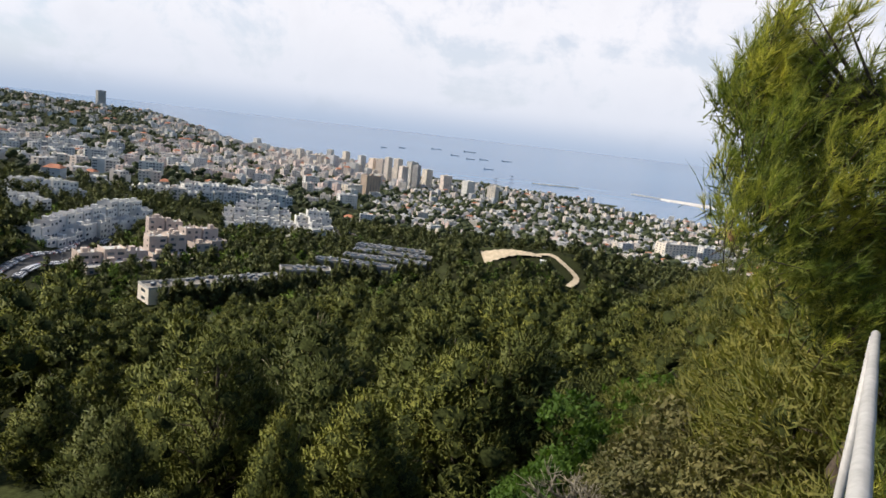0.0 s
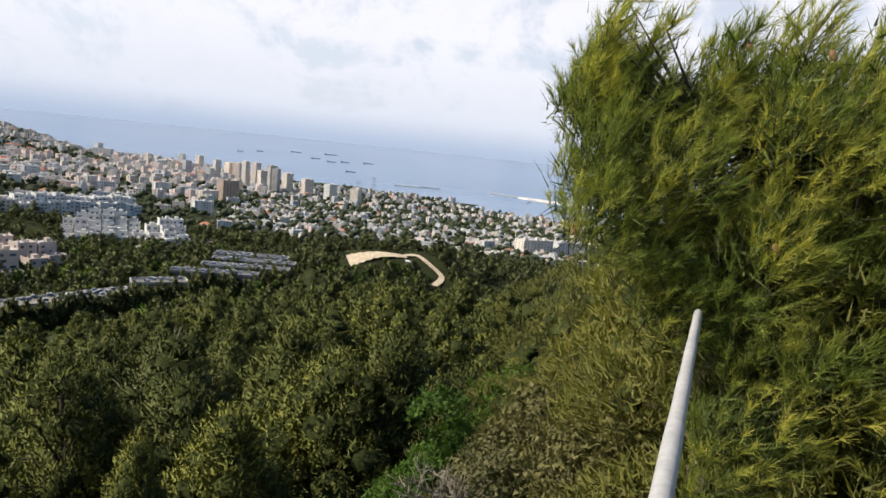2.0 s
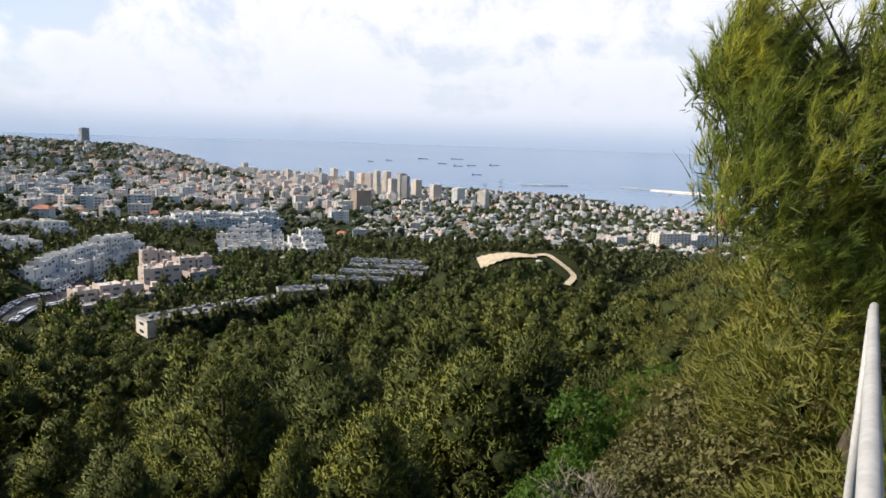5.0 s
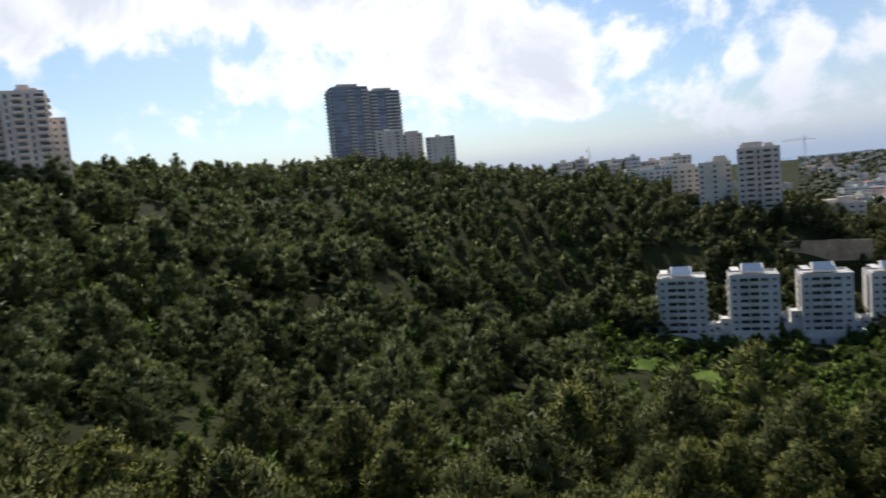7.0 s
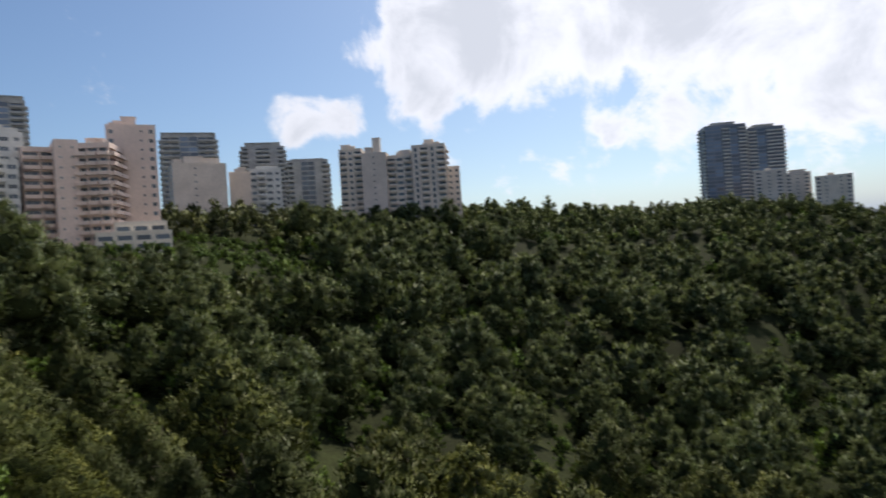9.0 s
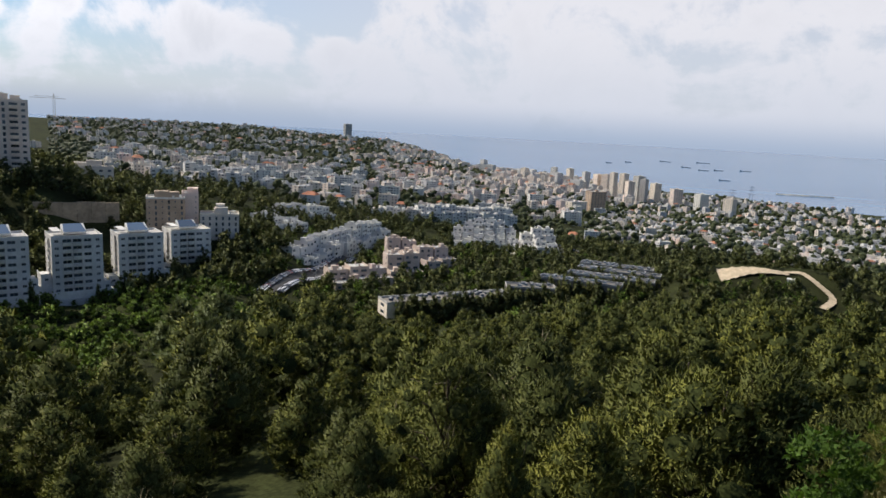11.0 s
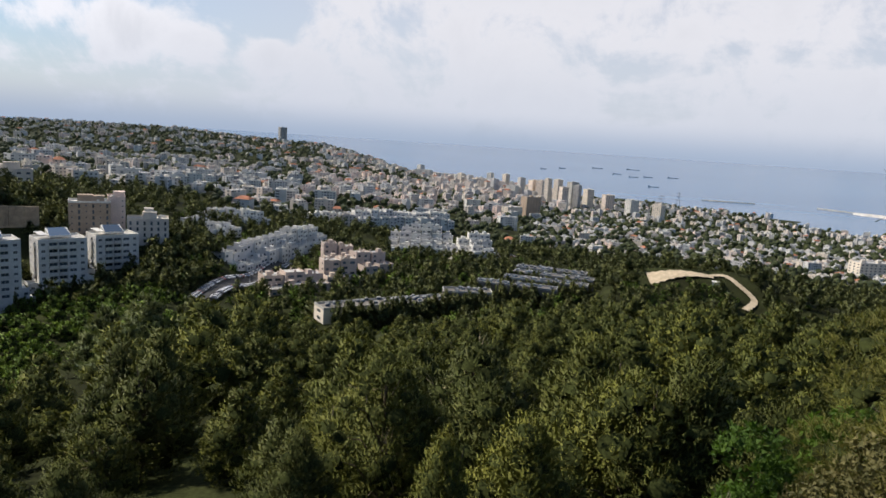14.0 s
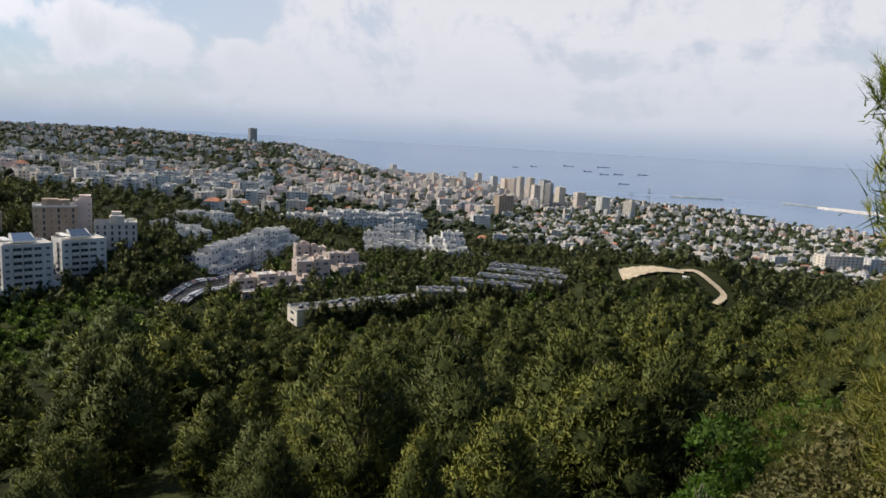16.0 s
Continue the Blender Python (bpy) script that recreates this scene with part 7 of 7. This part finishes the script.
pavilion()
M["paving"] = surface("red_brown_paving", (0.175, 0.125, 0.098), 0.9, spread=0.15, grain=0.2, grain_size=4, patch_size=0.6)
M["line"] = surface("kerb_paint", (0.62, 0.60, 0.55), 0.8, spread=0.08, grain=0.1, grain_size=3)
M["fin"] = surface("white_fins", (0.72, 0.74, 0.76), 0.6, spread=0.05, grain=0.05, grain_size=3)
ribbon("pavement", ((-185, 6.0), (-173, 7.4), (-169.2, 10.5), (-167.9, 16), (-167.4, 28), (-167.0, 45), (-166.7, 75)), 1.9, "paving", 0.10, "red-brown paved footpath climbing beside the road", "pavement")
ribbon("kerb", ((-190, 7.4), (-178, 9.2), (-172.4, 12.6), (-169.9, 18), (-168.7, 29), (-168.0, 46), (-167.4, 76)), 0.14, "line", 0.14, "pale kerb edging between path and verge", "kerb")
ribbon("road", ((-200, 14), (-188, 18), (-178, 30), (-171.8, 60), (-168.0, 95), (-163.5, 128)), 9, "asphalt", 0.08, "asphalt road beside the footpath", "road")


def office():
    c = polar(-168.5, 150)
    base = floor_at(c.x, c.y) - 1
    ob = thing("office_building", (c.x, c.y, base), 168.5, "grey glass office building behind white vertical fins", "building")
    h = 30.5 - base
    s = Solid()
    s.box(-16, 0, 0, 16, 18, h - 7)
    s.box(-15.5, 0.5, h - 7, 15.5, 17, h, 1)
    child("body", s.mesh("body", [M["grey"], M["curtain"]]), ob)
    s = Solid()
    s.box(-0.09, -0.55, h - 7.5, 0.09, -0.02, h + 0.8)
    fin = s.mesh("fin", [M["fin"]])
    for k in range(32):
        f = child("fin", fin, ob)
        f.location = (-15.6 + k, 0.45, 0)


office()


def traffic_light(az, r):
    p = polar(az, r)
    ob = thing("traffic_light", (p.x, p.y, floor_at(p.x, p.y)), -az, "traffic light on a dark pole showing green", "traffic light")
    v, f = tube([(0, 0, -0.2), (0, 0, 3.4)], [0.06, 0.05], 10)
    child("pole", mesh_from("pole", v, f, [M["dark_clad"]], smooth=True), ob)
    s = Solid()
    s.box(-0.16, -0.14, 2.7, 0.16, 0.1, 3.7)
    child("housing", s.mesh("housing", [M["dark_clad"]]), ob)
    for k, col in enumerate(((0.02, 0.9, 0.45), (0.12, 0.08, 0.02), (0.12, 0.02, 0.02))):
        m = bpy.data.materials.new("signal")
        m.use_nodes = True
        b = m.node_tree.nodes["Principled BSDF"]
        b.inputs["Base Color"].default_value = (*col, 1)
        if k == 0:
            b.inputs["Emission Color"].default_value, b.inputs["Emission Strength"].default_value = (*col, 1), 1.6
        v, f = tube([(0, -0.18, 2.86 + 0.32 * k), (0, -0.142, 2.86 + 0.32 * k)], [0.11, 0.11], 12)
        child("lens", mesh_from("lens", v, f, [m], smooth=False), ob)


traffic_light(-168.9, 46)
for k, (az, r) in enumerate(((-171.0, 26), (-170.2, 31))):
    shrub("clipped_hedge", az, r, 1.3, 1.3, "weed", "clipped dark green hedge between road and path", 9000, 0.08, 60 + k, category="hedge")


# ---------------------------------------------------------------- street things
def car_models():
    out = []
    for k, col in enumerate(((0.75, 0.75, 0.75), (0.55, 0.56, 0.58), (0.08, 0.08, 0.09), (0.30, 0.05, 0.05), (0.10, 0.16, 0.32))):
        paint = surface("car_paint", col, 0.3, 0.2, spread=0.03, spec=0.6)
        s = Solid()
        prof = ((-2.15, 0.35), (-2.2, 0.75), (-1.9, 0.95), (-1.2, 1.0), (1.0, 1.0), (1.9, 0.85), (2.15, 0.6), (2.1, 0.35))
        s.v = [(x, y, z) for y in (-0.85, 0.85) for x, z in prof]
        n = len(prof)
        s.f = [tuple(range(n)), tuple(range(2 * n - 1, n - 1, -1))] + [(i, (i + 1) % n, n + (i + 1) % n, n + i)[::-1] for i in range(n)]
        s.m = [0] * len(s.f)
        body = s.mesh("body", [paint])
        s = Solid()
        prof = ((-1.75, 0.97), (-1.2, 1.45), (0.35, 1.48), (1.1, 0.99))
        s.v = [(x, y * (0.78 if z < 1.2 else 0.66), z) for y in (-1, 1) for x, z in prof]
        s.f = [(0, 1, 2, 3), (7, 6, 5, 4), (0, 4, 5, 1), (2, 6, 7, 3)]
        s.m = [0] * 4
        s.f.append((1, 5, 6, 2))
        s.m.append(1)
        cabin = s.mesh("cabin", [M["dark_glass"], paint])
        v, f = tube([(0, -0.1, 0), (0, 0.1, 0)], [0.32, 0.32], 10)
        wheel = mesh_from("wheel", v, f, [M["asphalt"]])
        v, f = tube([(0, -0.115, 0), (0, 0.115, 0)], [0.2, 0.2], 8)
        rim = mesh_from("rim", v, f, [M["grey"]])
        ob = thing("car", (0, 0, -500), 0, ("white", "silver", "black", "dark red", "blue")[k] + " car parked along the street", "car", "parked cars")
        child("body", body, ob)
        child("cabin", cabin, ob)
        for x in (-1.35, 1.35):
            for y in (-0.78, 0.78):
                tyre = child("wheel", wheel, ob)
                tyre.location = (x, y, 0.32)
                child("rim", rim, tyre, "grey metal rim")
        out.append(ob)
    return out


CARS = car_models()


def park(line, offsets, step, seed, lift=0.8, cross=True):
    rng = random.Random(seed)
    for i in range(1, len(line) - 1, step):
        q = line[i]
        ahead = (line[i + 1] - line[i - 1]).normalized()
        side = Vector((-ahead.y, ahead.x, 0))
        for o in offsets:
            if rng.random() < 0.15:
                continue
            p = q + side * o
            yaw = math.degrees(math.atan2(ahead.y, ahead.x)) + (90 if cross else 0) + rng.uniform(-4, 4)
            copy_thing(CARS[rng.choices(range(5), (3, 4, 3, 1, 1))[0]], Matrix.Translation((p.x, p.y, floor_at(p.x, p.y) + lift)) @ pose(0, 0, 0, 0, 0, yaw))


park(street, (-4.6, 4.4), 1, 1)
park(avenue, (-5, 5), 2, 2)
for k, az, r, yaw in ((0, -166.6, 103, 20), (1, -165.2, 112, 25), (4, -164.4, 121, 25), (2, -168.6, 92, 15)):
    p = polar(az, r)
    copy_thing(CARS[k], Matrix.Translation((p.x, p.y, floor_at(p.x, p.y) + 0.1)) @ pose(0, 0, 0, 0, 0, yaw))
for ob in CARS:
    for o in list(ob.children_recursive) + [ob]:
        bpy.data.objects.remove(o)


def hut(az, r, w, h, up):
    c = polar(az, r)
    z = floor_at(c.x, c.y)
    ob = thing("white_hut", (c.x, c.y, z), -az, "small white hut half hidden in the wood", "hut")
    s = Solid()
    s.box(-w / 2, -2, -1, w / 2, 2, up + h, 0)
    child("wall", s.mesh("wall", [M["white"]]), ob)
    s = Solid()
    s.box(-w / 2 - 0.3, -2.3, up + h, w / 2 + 0.3, 2.3, up + h + 0.2)
    child("roof", s.mesh("roof", [M["white"]]), ob)


hut(14.6, 272, 5.6, 2.6, 0.2)
hut(17.8, 270, 5.0, 2.2, 0.2)
hut(7.5, 369, 4.5, 2.4, 0.0)


def street_lamp(az, r):
    p = polar(az, r)
    ob = thing("street_lamp", (p.x, p.y, floor_at(p.x, p.y)), -az, "tall double-armed street lamp", "street lamp")
    v, f = tube([(0, 0, -0.2), (0, 0, 11)], [0.12, 0.07], 8)
    child("pole", mesh_from("pole", v, f, [M["grey"]], smooth=True), ob)
    for sx in (-1, 1):
        v, f = tube([(0, 0, 10.6), (sx * 0.9, 0, 11.2), (sx * 1.8, 0, 11.25)], [0.06, 0.05, 0.05], 6)
        child("arm", mesh_from("arm", v, f, [M["grey"]], smooth=True), ob)


street_lamp(-30.6, 352)
street_lamp(-26.4, 560)


def tower_crane(az, r, z0, high, jib):
    c = polar(az, r)
    ob = thing("tower_crane", (c.x, c.y, z0), -az, "distant yellow tower crane over the roofs", "crane")
    m = surface("crane_paint", (0.5, 0.38, 0.2), 0.6, spread=0.05)
    s = Solid()
    for x in (-0.8, 0.6):
        s.box(x, -0.1, 0, x + 0.2, 0.1, high)
    for k in range(int(high // 2)):
        s.box(-0.8, -0.08, k * 2, 0.8, 0.08, k * 2 + 0.18)
    child("mast", s.mesh("mast", [m]), ob)
    s = Solid()
    s.box(-jib, -0.1, high, jib * 0.5, 0.1, high + 0.25)
    s.box(-jib * 0.8, -0.08, high + 1.3, jib * 0.2, 0.08, high + 1.5)
    s.box(-0.2, -0.2, high, 0.2, 0.2, high + 4)
    child("jib", s.mesh("jib", [m]), ob)


tower_crane(-49.6, 620, -45, 54, 16)
tower_crane(-65.2, 640, -5, 22, 3)


def pylon(az, r, high):
    c = polar(az, r)
    ob = thing("lattice_mast", (c.x, c.y, floor_at(c.x, c.y)), -az, "grey steel lattice mast near the shore", "mast")
    for k in range(4):
        s = Solid()
        a = Vector((6 * (1 if k % 2 else -1), 6 * (1 if k > 1 else -1), 0))
        v, f = tube([a, a * 0.3 + Vector((0, 0, high * 0.6)), a * 0.12 + Vector((0, 0, high))], [0.6, 0.5, 0.35], 4)
        child("leg", mesh_from("leg", v, f, [M["dark_clad"]]), ob)
    for z in (0.45, 0.7, 0.9):
        s = Solid()
        s.box(-9, -0.4, high * z, 9, 0.4, high * z + 0.9)
        child("cross_arm", s.mesh("cross_arm", [M["dark_clad"]]), ob)


pylon(3.9, 2250, 48)
pylon(2.6, 2150, 40)


# ---------------------------------------------------------------- sea things
def breakwater(az0, el0, az1, el1, wide, mat, label):
    a, b = out_at_sea(az0, el0), out_at_sea(az1, el1)
    side = Vector((-(b - a).y, (b - a).x, 0)).normalized()
    rng = random.Random(3)
    v, f = [], []
    n = 40
    for i in range(n + 1):
        p = a.lerp(b, i / n)
        w = wide * (0.6 + 0.4 * math.sin(math.pi * min(1, i / n * 1.4 + 0.1))) * rng.uniform(0.85, 1.15)
        for k, h in ((-1, -3), (-0.5, 3.5), (0.5, 3.5), (1, -3)):
            q = p + side * w * k
            v.append((q.x, q.y, p.z + h + rng.uniform(-0.6, 0.6)))
    for i in range(n):
        for k in range(3):
            f.append((i * 4 + k, i * 4 + k + 1, i * 4 + k + 5, i * 4 + k + 4))
    tagged(new("breakwater", mesh_from("breakwater", v, f, [M[mat]])), label, "breakwater", kind="structure")


breakwater(5.6, -3.51, 9.4, -3.43, 8, "grey", "grey stone breakwater across the bay")
breakwater(16.0, -3.45, 30, -3.68, 45, "shingle", "broad pale sandy spit with a stone edge")
breakwater(13.6, -3.36, 16.2, -3.44, 5, "grey", "grey stone mole off the spit")


def ship(az, el, long, seed):
    ob = thing("cargo_ship", out_at_sea(az, el), -az + 4 * (seed % 3), "dark cargo ship at anchor", "ship", "ships at anchor")
    s = Solid()
    L, B = long / 2, long * 0.07
    out = ((-L, -B * 0.7), (-L * 0.9, -B), (L * 0.75, -B), (L, 0), (L * 0.75, B), (-L * 0.9, B), (-L, B * 0.7))
    n = len(out)
    s.v = [(x * 0.96, y * 0.8, -2) for x, y in out] + [(x, y, 2.0) for x, y in out]
    s.f = [tuple(range(n, 2 * n))] + [(i, (i + 1) % n, n + (i + 1) % n, n + i) for i in range(n)]
    s.m = [0] * len(s.f)
    child("hull", s.mesh("hull", [M["hull"]]), ob)
    s = Solid()
    s.box(-L * 0.92, -B * 0.8, 2.0, -L * 0.75, B * 0.8, 5.5)
    child("bridge", s.mesh("bridge", [M["hull"]]), ob)


for k, (az, el, long) in enumerate(((-2.6, -1.62, 75), (-1.0, -1.97, 60), (0.2, -1.55, 95), (0.3, -2.12, 60), (1.4, -2.05, 60), (3.3, -1.97, 70), (1.9, -2.78, 60), (-6.9, -1.97, 40), (-5.4, -1.83, 45))):
    ship(az, el, long * 0.75, k)


# ---------------------------------------------------------------- bare tree in the wood
def bare_tree(az, r, size, seed):
    rng = np.random.default_rng(seed)
    p = polar(az, r)
    ob = thing("bare_tree", (p.x, p.y, floor_at(p.x, p.y) - 0.3), 0, "leafless pinkish-grey tree among the pines", "tree")
    v, f = [], []

    def grow(a, way, ln, rad, depth):
        b = a + way * ln
        tv, tf = tube([a, (a + b) / 2 + Vector(rng.normal(size=3)) * ln * 0.06, b], [rad, rad * 0.8, rad * 0.6], 4)
        o = len(v)
        v.extend(tv)
        f.extend(tuple(i + o for i in q) for q in tf)
        if depth:
            for _ in range(3 if depth > 2 else 4):
                w = (way + Vector(rng.normal(size=3)) * 0.55 + Vector((0, 0, 0.12))).normalized()
                grow(a.lerp(b, rng.uniform(0.55, 1.0)), w, ln * rng.uniform(0.6, 0.85), rad * 0.55, depth - 1)

    grow(Vector((0, 0, 0)), Vector((0, 0, 1)), size * 0.34, 0.13, 5)
    child("branchwork", mesh_from("branchwork", v, f, [M["dry"]]), ob)


bare_tree(-44.5, 33, 8.5, 1)
bare_tree(-46.5, 35, 7.5, 2)
bare_tree(12, 8.0, 2.6, 3)
